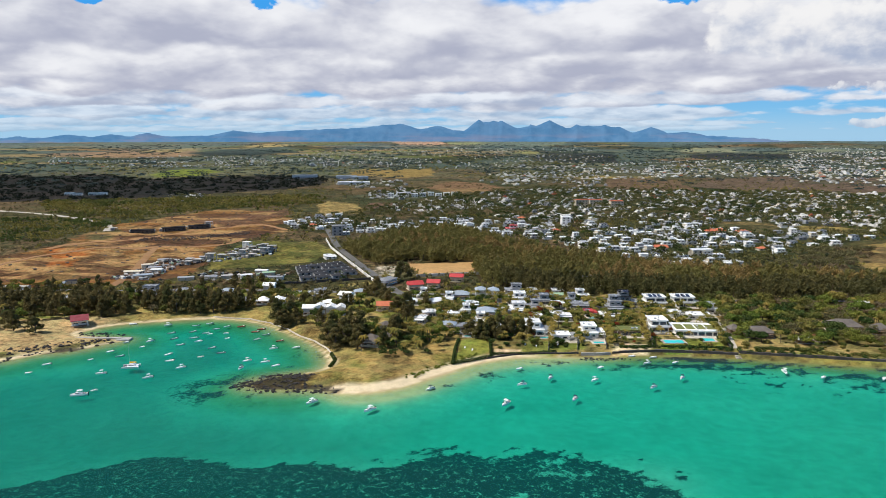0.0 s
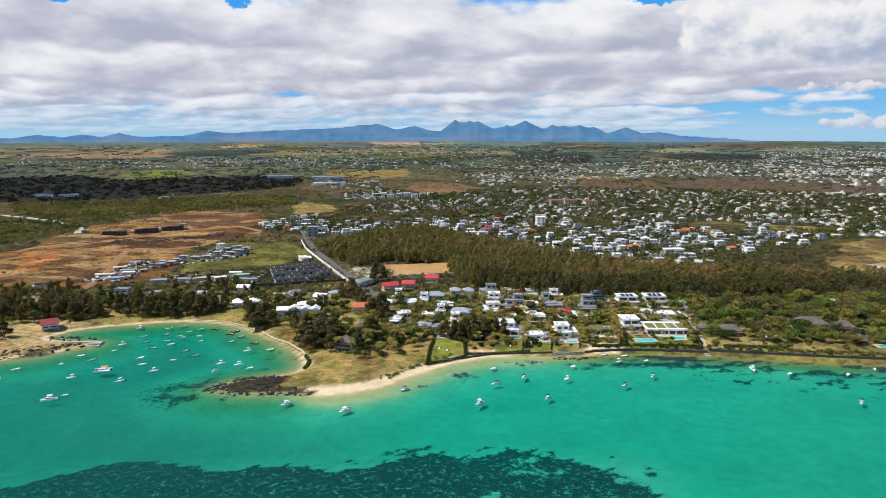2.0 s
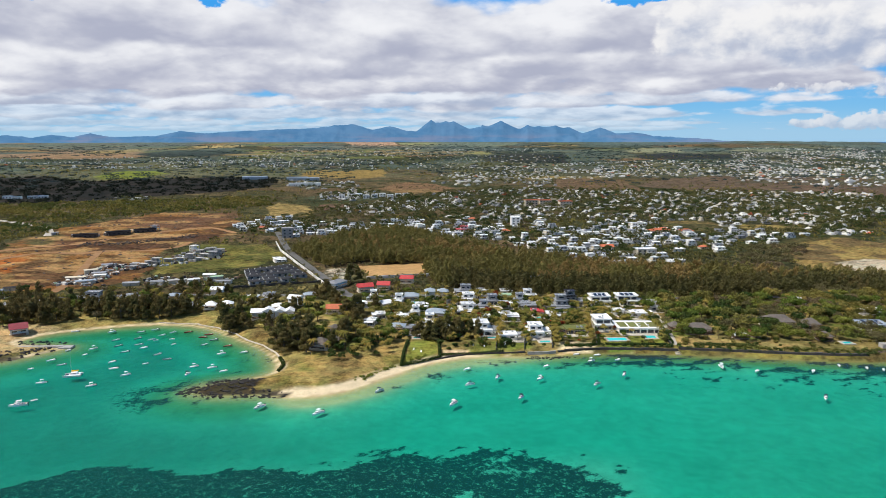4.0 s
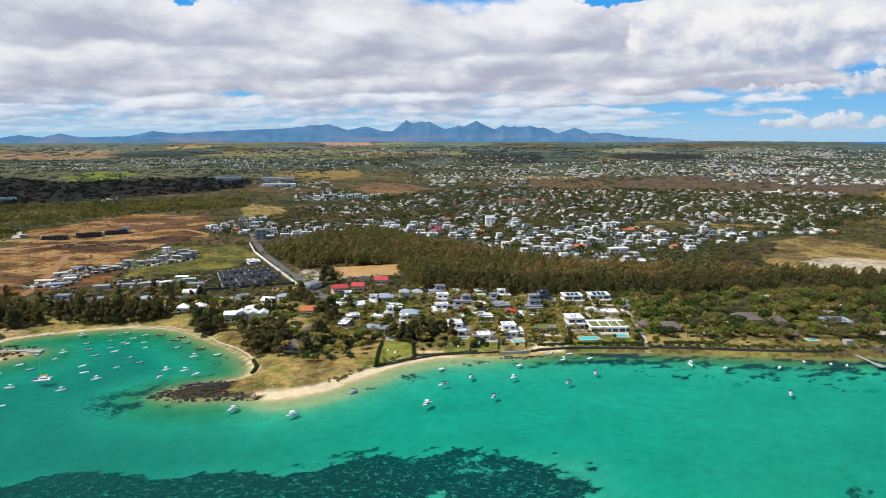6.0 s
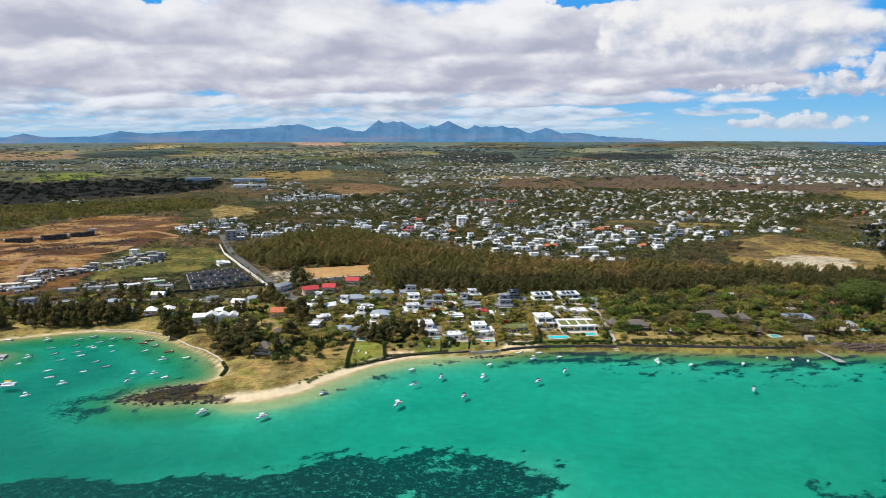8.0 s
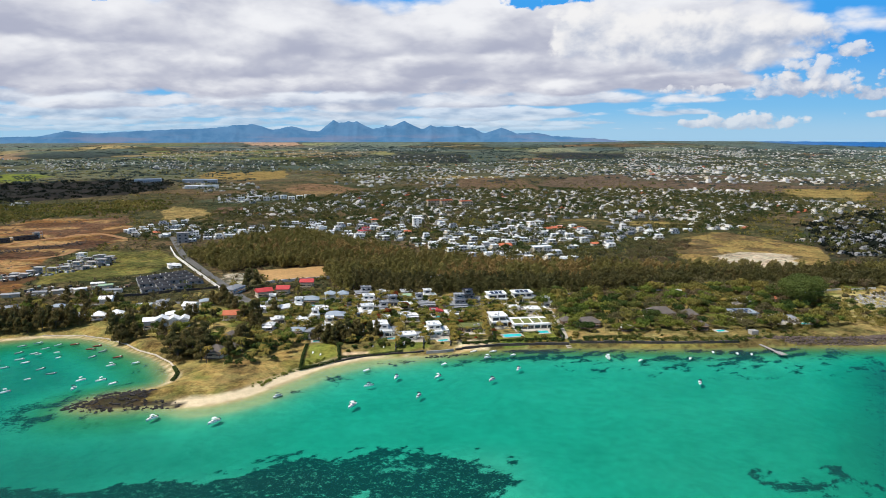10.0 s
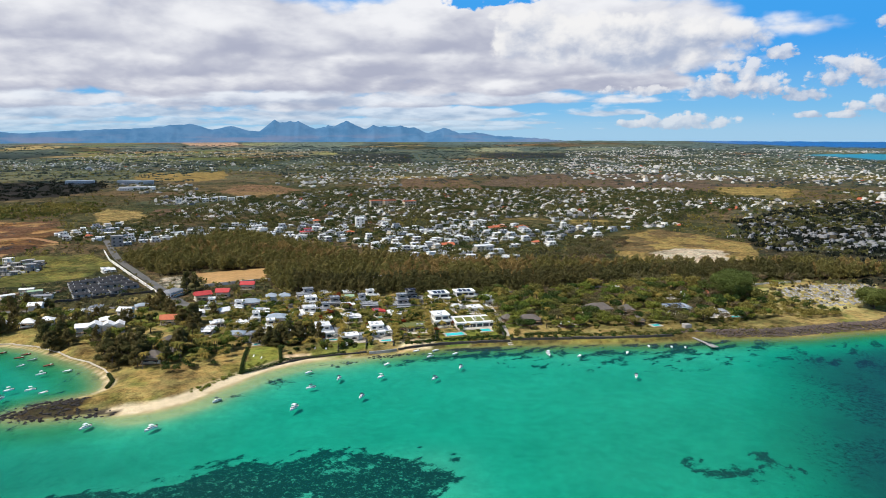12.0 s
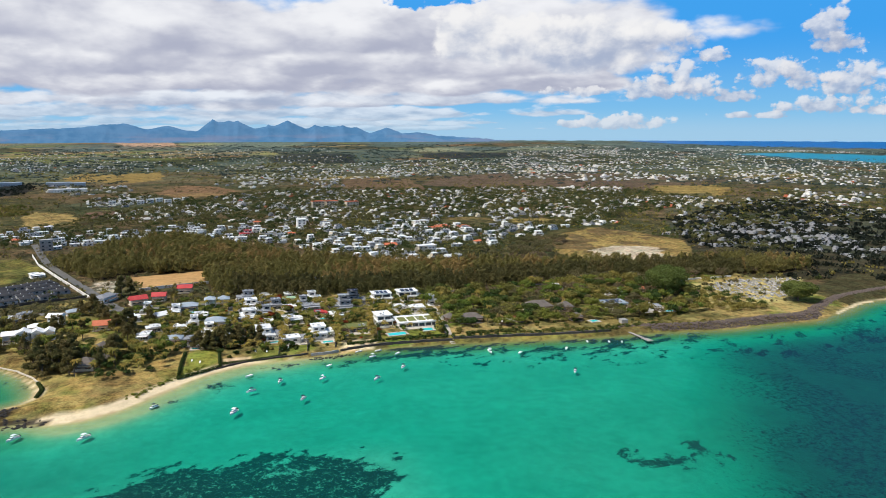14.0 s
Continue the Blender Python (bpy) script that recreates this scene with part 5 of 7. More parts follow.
flat_house(82, 852, 15, 10, 2, 0, WHITE, ROOF_RED, "white house with a bright red flat roof by the woods")

for x, y, w, d, t in ((22, 430, 8, 6, 0), (58, 436, 8, 6, 4), (60, 464, 9, 6, 0), (78, 471, 8, 6, 0), (88, 484, 8, 6, 0), (-9, 447, 8, 6, 10), (-14, 432, 7, 6, -10), (20, 471, 8, 6, 0), (3, 487, 8, 6, 0), (57, 498, 8, 5, 0), (-22, 481, 7, 6, 15), (104, 441, 8, 6, 0), (67, 514, 9, 6, 0), (84, 511, 8, 6, 0), (150, 447, 9, 6, 0), (176, 455, 8, 6, 0)):
    flat_house(x, y, w, d, 1 + int(rng.random() < 0.3), t, WHITE if rng.random() < 0.75 else CREAM, ROOF_WHITE if rng.random() < 0.8 else ROOF_GREY, "small flat-roofed garden house between the villas")

for x, y, w, d, t in ((-300, 482, 9, 6, 5), (-262, 488, 8, 6, -5), (-206, 493, 9, 6, 0), (-190, 512, 10, 6, 8), (-174, 499, 8, 6, 0), (-157, 510, 9, 6, 5), (-101, 501, 9, 6, -8), (-90, 512, 8, 5, 0), (-306, 506, 10, 6, 0), (-322, 462, 9, 6, 0), (-248, 462, 7, 5, 10), (-60, 508, 8, 6, 15), (-88, 494, 7, 6, 0)):
    if rng.random() < 0.5:
        hip_house(x, y, w, d, 3.0, 1.6, t, WHITE, [ROOF_GREY, ROOF_BLUE, ROOF_WHITE][int(rng.integers(3))], bool(rng.random() < 0.5), "small bungalow with a weathered sheet roof among trees")
    else:
        flat_house(x, y, w, d, 1, t, WHITE if rng.random() < 0.5 else CREAM, ROOF_WHITE if rng.random() < 0.5 else ROOF_GREY, "small flat-roofed house among the western trees")


# pools with pale surrounds, sunk into their terraces
def pool(x, y, w, d, turn=0):
    KEEP_OUT.append((x, y, max(w, d) * 0.6))
    z = ground_z(x, y)
    ob = thing("swimming_pool", pose(x, y, z, 0, 0, turn), "turquoise swimming pool with a pale stone surround", "pool", "garden pools")
    g = Geo()
    a, b = w / 2, d / 2
    for q in ((-a - 1.2, a + 1.2, -b - 1.2, -b), (-a - 1.2, a + 1.2, b, b + 1.2), (-a - 1.2, -a, -b, b), (a, a + 1.2, -b, b)):
        g.box(*q, -1.0, 0.35)
    part("surround", g, PAVING, ob)
    part("water", Geo().box(-a, a, -b, b, -0.6, 0.22), POOL, ob)


for p in ((131, 392, 11, 5.5), (152, 396, 6, 7, -4), (88, 390, 6, 3), (15, 402, 5, 3), (15, 488, 5, 3), (260, 376, 5, 4), (322, 380, 6, 3), (57, 399, 8, 2.5), (300, 392, 6, 3), (95, 441, 4, 2.5)):
    pool(*p)

# ---- roads, walls and the shore ----


def heights(x, y):
    return height(np.asarray(x, float), np.asarray(y, float))


def along(points, pace):
    """Points at even steps along a line, with the heading at each."""
    p = np.array(points, float)
    l = np.r_[0, np.cumsum(np.linalg.norm(np.diff(p, axis=0), axis=1))]
    s = np.arange(0, l[-1], pace)
    q = np.stack([np.interp(s, l, p[:, 0]), np.interp(s, l, p[:, 1])], 1)
    e = np.stack([np.interp(s + 0.5, l, p[:, 0]), np.interp(s + 0.5, l, p[:, 1])], 1) - np.stack([np.interp(s - 0.5, l, p[:, 0]), np.interp(s - 0.5, l, p[:, 1])], 1)
    return q, np.arctan2(e[:, 1], e[:, 0])


def road(name, points, wide, mat, label, lift=0.12):
    q, a = along(rounded(points), 4.0)
    g = Geo()
    n = np.stack([-np.sin(a), np.cos(a)], 1)
    ring = []
    for k in (-0.5, 0.5):
        e = q + n * wide * k
        ring.append(np.c_[e, heights(e[:, 0], e[:, 1]) + lift])
    low = [np.c_[r[:, :2], r[:, 2] - 0.5] for r in ring]
    m = len(q)
    pts = [tuple(p) for r in (ring[0], ring[1], low[0], low[1]) for p in r]
    f = []
    for i in range(m - 1):
        f += [(i, m + i, m + i + 1, i + 1)[::-1], (i, i + 1, 2 * m + i + 1, 2 * m + i)[::-1], (m + i + 1, m + i, 3 * m + i, 3 * m + i + 1)[::-1]]
    g.add(pts, f)
    for x, y in q[::2]:
        KEEP_OUT.append((x, y, wide * 0.5))
    return tagged(new(name, g.mesh(name, mat)), label, "road", kind="structure")


road("road", [(-140, 860), (-121, 780), (-107, 721), (-80, 645), (-55, 576), (-38, 527), (-28, 506)], 6.5, ASPHALT, "grey asphalt road running inland past a pale wall")
road("coast_road", [(-330, 520), (-200, 524), (-100, 520), (-28, 510), (20, 510), (60, 507), (110, 494), (180, 489), (300, 488)], 6, ASPHALT, "narrow coast road behind the villas", 0.16)
road("plain_road", [(-800, 1120), (-621, 1052), (-525, 995), (-447, 931), (-416, 886), (-404, 850)], 9, PAVING, "pale unpaved road across the scrub")
road("lane", [(41, 505), (38, 470), (36, 440), (34, 425)], 3.5, ASPHALT, "narrow lane between garden walls", 0.2)
TRACK = surface("packed_red_earth", (0.31, 0.17, 0.068), (0.23, 0.115, 0.046), 0.1, 2.0, 0.95)
for line in ([(-400, 588), (-386, 672), (-362, 698), (-333, 722), (-297, 733), (-258, 722), (-226, 751), (-221, 780)], [(-297, 733), (-272, 630), (-255, 558), (-255, 530)], [(-188, 855), (-246, 929), (-314, 845), (-327, 780), (-383, 760), (-402, 714)]):
    road("site_track", line, 7, TRACK, "packed earth track through the building site", 0.25)


def wall_line(name, points, high, thick, mat, label, pace=4.0, category="wall", start=-0.6):
    """A wall of butted lengths that follows the ground; each length is a piece."""
    ob = thing(name, pose(points[0][0], points[0][1], 0), label, category)
    q, a = along(points, pace)
    z = heights(q[:, 0], q[:, 1])
    me = Geo().box(0, pace - 0.02, -thick / 2, thick / 2, start, high).box(0, pace - 0.02, -thick / 2 - 0.05, thick / 2 + 0.05, high + 0.004, high + 0.1).mesh("length", mat)
    for (x, y), h, t in zip(q, z, a):
        o = part("length", me, mat, ob)
        k = rng.uniform(0.72, 1.08) if mat is STONE else 1.0
        o.matrix_basis = Matrix.Translation((x - points[0][0], y - points[0][1], h)) @ Matrix.Rotation(t + (rng.normal(0, 0.03) if mat is STONE else 0), 4, "Z") @ Matrix.Diagonal((1, 1, k, 1))
    return ob


def hedge(points, high=1.6, thick=1.3):
    ob = thing("hedge", pose(points[0][0], points[0][1], 0), "dense dark green clipped garden hedge", "hedge", "garden hedges")
    q, a = along(points, 1.2)
    z = heights(q[:, 0], q[:, 1])
    v = []
    for (x, y), h in zip(q, z):
        v.append(sprays(34, [(x - points[0][0], y - points[0][1], h + high * 0.5, thick * 0.7, thick * 0.7, high * 0.6)], 0.6, 0.55))
    part("leaves", quads("leaves", np.concatenate(v), HEDGE), HEDGE, ob)
    stems = Geo()
    for (x, y), h in zip(q[::3], z[::3]):
        stems.tube((x - points[0][0], y - points[0][1], h - 0.2), (x - points[0][0], y - points[0][1], h + high * 0.7), 0.07, 0.04, 5)
    part("stems", stems, BARK, ob)


def off_shore(x0, x1, back):
    """The waterline between two points of the coast, moved inland."""
    p = COAST[(COAST[:, 0] >= x0) & (COAST[:, 0] <= x1) & (COAST[:, 1] > 325)]
    return [(float(x), float(y) + back) for x, y in p]


wall_line("sea_wall", off_shore(22, 73, 4.0), 0.9, 0.7, STONE, "dark basalt sea wall behind a strip of sand")
wall_line("sea_wall", off_shore(74, 90, 2.5), 1.3, 0.9, CONCRETE, "pale concrete sea wall below a pool deck")
wall_line("sea_wall", off_shore(90.5, 158, 3.0), 1.2, 0.9, STONE, "dark basalt sea wall in front of the villa gardens")
wall_line("sea_wall", off_shore(160, 262, 4.5), 1.1, 1.0, STONE, "dark basalt sea wall above a grassy strip of shore")
wall_line("bay_wall", [(-150, 455), (-126, 450), (-110, 440), (-96, 426), (-86, 412), (-75, 401), (-65, 386), (-58.5, 371)], 0.35, 0.8, PAVING, "low pale stone edging along the bay path", 3.0)
wall_line("road_wall", [(-128, 775), (-114, 718), (-87, 642), (-63, 577), (-46, 530)], 2.2, 0.5, WHITE, "long white wall beside the road", 5.0)
wall_line("estate_wall", [(-132, 541), (-58, 562)], 2.0, 0.4, STONE, "dark boundary wall of the estate of dark roofs", 5.0)
wall_line("field_wall", [(-22, 572), (28, 582)], 2.2, 0.4, WHITE, "white wall along the edge of the sports field", 5.0)
for x0, y0, x1, y1 in ((58, 379, 66, 428), (74, 379, 87, 448), (90, 379, 103, 448), (116, 382, 129, 432), (158, 378, 170, 450), (26, 428, 22, 500), (44, 425, 46, 500), (62, 440, 62, 500), (85, 430, 87, 490), (136, 430, 138, 480), (104, 425, 104, 485)):
    wall_line("garden_wall", [(x0, y0), (x1, y1)], 1.7, 0.3, STONE, "dark stone garden wall between two plots", 4.0)
hedge([(5, 357), (26, 370), (27, 398)])
for x0, y0, x1, y1 in ((60, 382, 65, 412), (118, 385, 126, 420), (160, 382, 166, 420)):
    hedge([(x0, y0), (x1, y1)], 2.0, 1.2)
hedge([(5, 357), (7, 380), (9, 394)])
hedge([(27, 373), (62, 378)], 1.2)
hedge([(98, 381), (118, 382)], 1.4)
hedge([(-58, 354), (-57, 364), (-61, 376)], 1.4, 1.6)
hedge([(122, 383), (156, 380)], 1.0)
hedge([(172, 378), (205, 374)], 1.6, 1.8)

# jetties and the slipway steps


def jetty(name, a, b, wide, z, label, mat, posts=6):
    d = math.degrees(math.atan2(b[1] - a[1], b[0] - a[0]))
    l = math.dist(a, b)
    ob = thing(name, pose(a[0], a[1], 0, 0, 0, d), label, "jetty")
    part("deck", Geo().box(0, l, -wide / 2, wide / 2, z - 0.25, z).box(l - 3, l + 3.5, -wide * 1.1, wide * 1.1, z - 0.2, z + 0.05), mat, ob)
    for k in range(posts):
        u = l * (k + 0.7) / posts
        for s in (-1, 1):
            part("post", Geo().tube((u, s * wide * 0.4, -3.5), (u, s * wide * 0.4, z - 0.25), 0.16, 0.14, 7), CONCRETE, ob)
    return ob


jetty("jetty", (270, 359), (271, 334), 1.7, 1.0, "narrow grey concrete jetty out into the lagoon", CONCRETE, 7)
part("hut", Geo().box(-2, 2.5, -2, 2, -0.6, 2.4), CONCRETE, thing("jetty_gate", pose(276, 367, ground_z(276, 367)), "small grey gate block at the head of the jetty", "gate"))
jetty("boat_ramp", (352, 373), (342, 347), 1.4, 1.6, "thin pale concrete ramp over the boulders", PAVING, 4)
road("garden_path", [(174, 446), (169, 415), (164, 390), (160, 376)], 2.2, PAVING, "pale paved garden path down to the shore", 0.2)
tagged(part("landing_steps", Geo().box(157.5, 160.5, 369, 371, -1.5, 0.35).box(157.6, 160.6, 371.004, 373, -1.0, 0.9).box(157.8, 160.8, 373.004, 376, -0.5, 1.6), PAVING, None), "pale concrete steps from a garden path into the water", "steps")
tagged(part("pier", Geo().box(-262, -188, 404, 406.4, -1.5, 1.25).box(-190, -182.5, 402, 407, -1.2, 0.9), CONCRETE, None), "low pale concrete pier of the fishing bay", "pier")
tagged(part("harbour_wall", Geo().add([(-236, 421, -0.5), (-213, 443, -0.5), (-214.4, 444.6, -0.5), (-237.4, 422.6, -0.5), (-236, 421, 1.7), (-213, 443, 1.7), (-214.4, 444.6, 1.7), (-237.4, 422.6, 1.7)], [(3, 2, 1, 0), (4, 5, 6, 7), (0, 1, 5, 4), (1, 2, 6, 5), (2, 3, 7, 6), (3, 0, 4, 7)]), STONE, None), "dark stone retaining wall beside the fishing beach", "wall")

# rocks


def rock_mesh(seed, mat, fine=2):
    bm = bmesh.new()
    bmesh.ops.create_icosphere(bm, subdivisions=fine, radius=1.0)
    for v in bm.verts:
        k = 0.75 + 0.55 * noise.noise(v.co * 1.3 + Vector((seed * 7.1, 0, 0))) + 0.2 * noise.noise(v.co * 3.1 + Vector((0, seed * 3.3, 0)))
        v.co = Vector((v.co.x * k * 1.2, v.co.y * k, v.co.z * k * 0.7))
    me = bpy.data.meshes.new("rock")
    bm.to_mesh(me)
    bm.free()
    me.materials.append(mat)
    return me


LAVA, BOULDERS, SMALL_LAVA = [rock_mesh(k, ROCK) for k in range(5)], [rock_mesh(k + 9, RUBBLE, 1) for k in range(7)], [rock_mesh(k + 20, ROCK, 1) for k in range(7)]


def rocks(meshes, label, group, spots):
    for x, y, z, s in spots:
        ob = new("rock", meshes[int(rng.integers(len(meshes)))])
        ob.matrix_world = pose(x, y, z, rng.uniform(-15, 15), rng.uniform(-15, 15), rng.uniform(0, 360)) @ Matrix.Diagonal((s, s * rng.uniform(0.7, 1.2), s * rng.uniform(0.6, 1.0), 1))
        tagged(ob, label, "rock", group)


def rock_field(name, meshes, label, spots):
    """Rocks past counting, in one mesh."""
    src = [(np.array([tuple(v.co) for v in m.vertices]), [tuple(p.vertices) for p in m.polygons]) for m in meshes]
    vs, fs, k = [], [], 0
    for x, y, z, s in spots:
        v, f = src[int(rng.integers(len(src)))]
        a = rng.uniform(0, math.tau)
        c, d = math.cos(a), math.sin(a)
        p = v * s * np.array((1, rng.uniform(0.7, 1.2), rng.uniform(0.6, 1.0)))
        vs.append(np.stack([p[:, 0] * c - p[:, 1] * d + x, p[:, 0] * d + p[:, 1] * c + y, p[:, 2] + z], 1))
        fs += [tuple(i + k for i in q) for q in f]
        k += len(v)
    me = bpy.data.meshes.new(name)
    me.from_pydata(np.concatenate(vs).tolist(), [], fs)
    me.materials.append(meshes[0].materials[0])
    tagged(new(name, me), label, "rocks", kind="stuff")


def scatter(poly, n, keep=None, rough=0.0):
    """n random points inside an outline."""
    p = np.array(poly, float)
    got = []
    while len(got) < n:
        x, y = rng.uniform(p[:, 0].min(), p[:, 0].max(), 400), rng.uniform(p[:, 1].min(), p[:, 1].max(), 400)
        ok = inside(poly, x, y, rough, 20)
        if keep is not None:
            ok &= keep(x, y)
        got += list(zip(x[ok], y[ok]))
        if not ok.any() and not got:
            break
    return np.array(got[:n])


spots = scatter(SPIT, 290, None, 3)
hs = heights(spots[:, 0], spots[:, 1])
rocks(LAVA, "rough black lava rock on the low point", "lava rocks of the point", [(x, y, max(h, -0.4) + 0.05, s) for (x, y), h, s in zip(spots, hs, rng.uniform(0.4, 1.25, len(spots)))])
west = np.concatenate([scatter([(-235, 357), (-228, 372), (-210, 378), (-196, 390), (-188, 398), (-192, 404), (-215, 392), (-245, 378), (-262, 366), (-262, 350)], 240, None, 3), scatter([(-218, 412), (-196, 411), (-190, 416), (-205, 422), (-220, 420)], 40)])
hs = heights(west[:, 0], west[:, 1])
rock_field("lava_shore", SMALL_LAVA, "black lava rocks along the shore below the pier", [(x, y, max(h, -0.3), s) for (x, y), h, s in zip(west, hs, rng.uniform(0.4, 1.6, len(west)))])
pts, _ = along(off_shore(72, 96, 0.5), 0.55)
rocks(LAVA, "dark rock at the foot of the sea wall", "rocks below the pool deck", [(x + rng.normal(0, 3), y + rng.normal(-3, 1.2), -0.2, rng.uniform(0.4, 1.0)) for x, y in np.repeat(pts, 2, 0)])
revet = np.array(off_shore(262, 545, 0.0))
pts, _ = along(revet, 1.1)
rows = []
for x, y in pts:
    wide = np.interp(x, (262, 275, 300, 330, 420, 450, 545), (4, 10, 9, 11, 12, 12, 10))
    back = np.interp(x, (262, 290, 320, 410, 440, 545), (5, 3, 2, 3, 9, 14))
    for k in range(int(wide / 1.15)):
        u, v = x + rng.normal(0, 0.5), y + back + 1.15 * k + rng.normal(0, 0.3)
        rows.append((u, v, 0.15 + 2.6 * min(1, (k + 0.5) / 5), rng.uniform(0.6, 1.15)))
rock_field("boulder_revetment", BOULDERS, "sloping bank of grey-brown boulders along the shore", rows)

# ---- the far mountains, a backdrop beyond the plain ----


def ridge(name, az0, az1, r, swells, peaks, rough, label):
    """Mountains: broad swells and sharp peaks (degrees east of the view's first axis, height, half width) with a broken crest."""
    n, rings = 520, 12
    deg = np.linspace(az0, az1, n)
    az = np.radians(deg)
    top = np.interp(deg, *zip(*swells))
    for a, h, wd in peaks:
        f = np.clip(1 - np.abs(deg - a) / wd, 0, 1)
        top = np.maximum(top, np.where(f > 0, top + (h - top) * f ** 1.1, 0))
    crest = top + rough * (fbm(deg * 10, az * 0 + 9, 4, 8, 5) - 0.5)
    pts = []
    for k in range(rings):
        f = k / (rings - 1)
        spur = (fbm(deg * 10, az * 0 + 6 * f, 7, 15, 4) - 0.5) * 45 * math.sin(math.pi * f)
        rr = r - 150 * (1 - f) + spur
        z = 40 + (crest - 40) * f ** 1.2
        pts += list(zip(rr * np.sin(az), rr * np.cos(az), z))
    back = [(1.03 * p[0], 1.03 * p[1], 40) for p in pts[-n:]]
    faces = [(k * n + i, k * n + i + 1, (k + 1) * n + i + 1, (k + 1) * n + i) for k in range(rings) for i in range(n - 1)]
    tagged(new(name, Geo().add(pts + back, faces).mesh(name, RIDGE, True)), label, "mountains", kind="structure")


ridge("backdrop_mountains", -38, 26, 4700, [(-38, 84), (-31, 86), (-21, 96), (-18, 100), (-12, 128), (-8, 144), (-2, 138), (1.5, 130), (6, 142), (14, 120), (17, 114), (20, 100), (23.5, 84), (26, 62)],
      [(-30.4, 97, 1.0), (-27.3, 106, 1.6), (-24.6, 109, 1.4), (-22.2, 116, 1.2), (-16.1, 130, 1.6), (-4.7, 164, 2.4), (-3.4, 175, 1.7), (-0.4, 162, 1.4), (2.84, 204, 1.1), (3.4, 184, 1.3), (4.0, 198, 0.5), (4.6, 194, 1.3), (6.89, 168, 0.35), (6.6, 158, 0.8), (8.33, 195, 1.7), (10.43, 172, 0.8), (11.3, 162, 1.4), (12.57, 165, 1.5), (13.6, 156, 1.0), (16.0, 153, 1.3), (18.4, 122, 1.6)], 9, "jagged volcanic mountains on the horizon, coloured and glowing haze blue")

# ---- plants along the coast ----
for x, y, k in ((-256, 413, 0.9), (-248, 419, 0.8), (-241, 410, 0.8), (-264, 421, 1.0), (-272, 414, 0.9), (-60, 384, 1.2), (-52, 386, 1.25), (-47, 398, 1.2), (-64, 404, 1.1), (-45, 388, 1.0), (-100, 428, 1.1), (-176, 460, 1.0), (-168, 462, 1.1), (-160, 459, 0.9), (-152, 461, 1.0), (-145, 463, 1.1), (-184, 466, 1.0), (-190, 474, 0.9), (-150, 470, 1.0), (-165, 472, 1.0), (-98, 430, 1.05), (-91, 432, 0.95), (-104, 436, 1.0), (-96, 440, 0.9),
                (-62, 392, 1.1), (-56, 390, 1.15), (-50, 393, 1.0), (-66, 398, 1.0), (-58, 400, 1.1), (-53, 402, 1.0), (-48, 503, 1.2), (-44, 498, 1.0), (-25, 456, 1.15), (-22, 461, 1.0), (-30, 455, 0.9), (-28, 562, 1.0), (-34, 556, 1.0)):
    plant(SHE_OAKS, x, y, k)
for x, y, k in ((20, 398, 0.7), (25, 397, 0.8), (30, 398, 0.75), (34, 397, 0.8), (39, 398, 0.75), (44, 398, 0.6)):
    plant(SHE_OAKS, x, y, k)
for x, y, k in ((16, 404, 0.9), (22, 402, 0.95), (28, 403, 1.0), (33, 401, 0.95), (38, 403, 0.9), (46, 402, 0.8), (50, 399, 0.75)):
    plant(SHE_OAKS, x, y, k)
# the great trees near the graveyard
for x, y, r, h in ((347, 418, 17, 25), (431, 374, 14, 15)):
    blobs = broad_blobs(h, r)
    ob = thing("banyan_tree", pose(x, y, ground_z(x, y)), "huge domed dark green tree near the graveyard", "tree", "great domed trees")
    part("trunk", limbs(blobs, h, 0.8), BARK, ob)
    part("crown", quads("crown", sprays(5200, blobs + [(0, 0, h * 0.55, r * 0.85, r * 0.85, h * 0.35)], 1.1, 0.9), LEAF_BANYAN), LEAF_BANYAN, ob)
    KEEP_OUT.append((x, y, r * 0.8))
for x, y in ((76, 466), (55, 437), (62, 452), (74, 500)):
    plant([RED_TREE], x, y, 1.0)
GROVE = [(-30, 372), (-12, 378), (2, 396), (-8, 402), (-24, 398), (-32, 388)]
for x, y in scatter(GROVE, 16):
    plant(PALMS if rng.random() < 0.6 else BROADS, x, y, 1.0)
for x, y in ((-47, 379), (-44, 374), (-35, 377), (-33, 382), (-48, 391), (-28, 384), (-27, 395), (-42, 396), (-38, 404), (-26, 405), (-22, 412)):
    plant(PALMS if rng.random() < 0.55 else SHE_OAKS, x, y, 0.95)
COASTAL = [(-330, 420), (-262, 425), (-205, 452), (-130, 462), (-96, 440), (-68, 410), (-30, 400), (0, 395), (20, 425), (60, 420), (100, 420), (150, 420), (175, 388), (260, 375), (330, 370), (360, 395), (380, 455), (330, 480), (200, 484), (110, 500), (30, 520), (-60, 535), (-330, 540)]
made = {"a": 0}


def clear_of_lawn(x, y):
    return (inland(x, y) > 13) & ~inside([(-24, 500), (30, 640), (-140, 640), (-135, 540)], x, y)


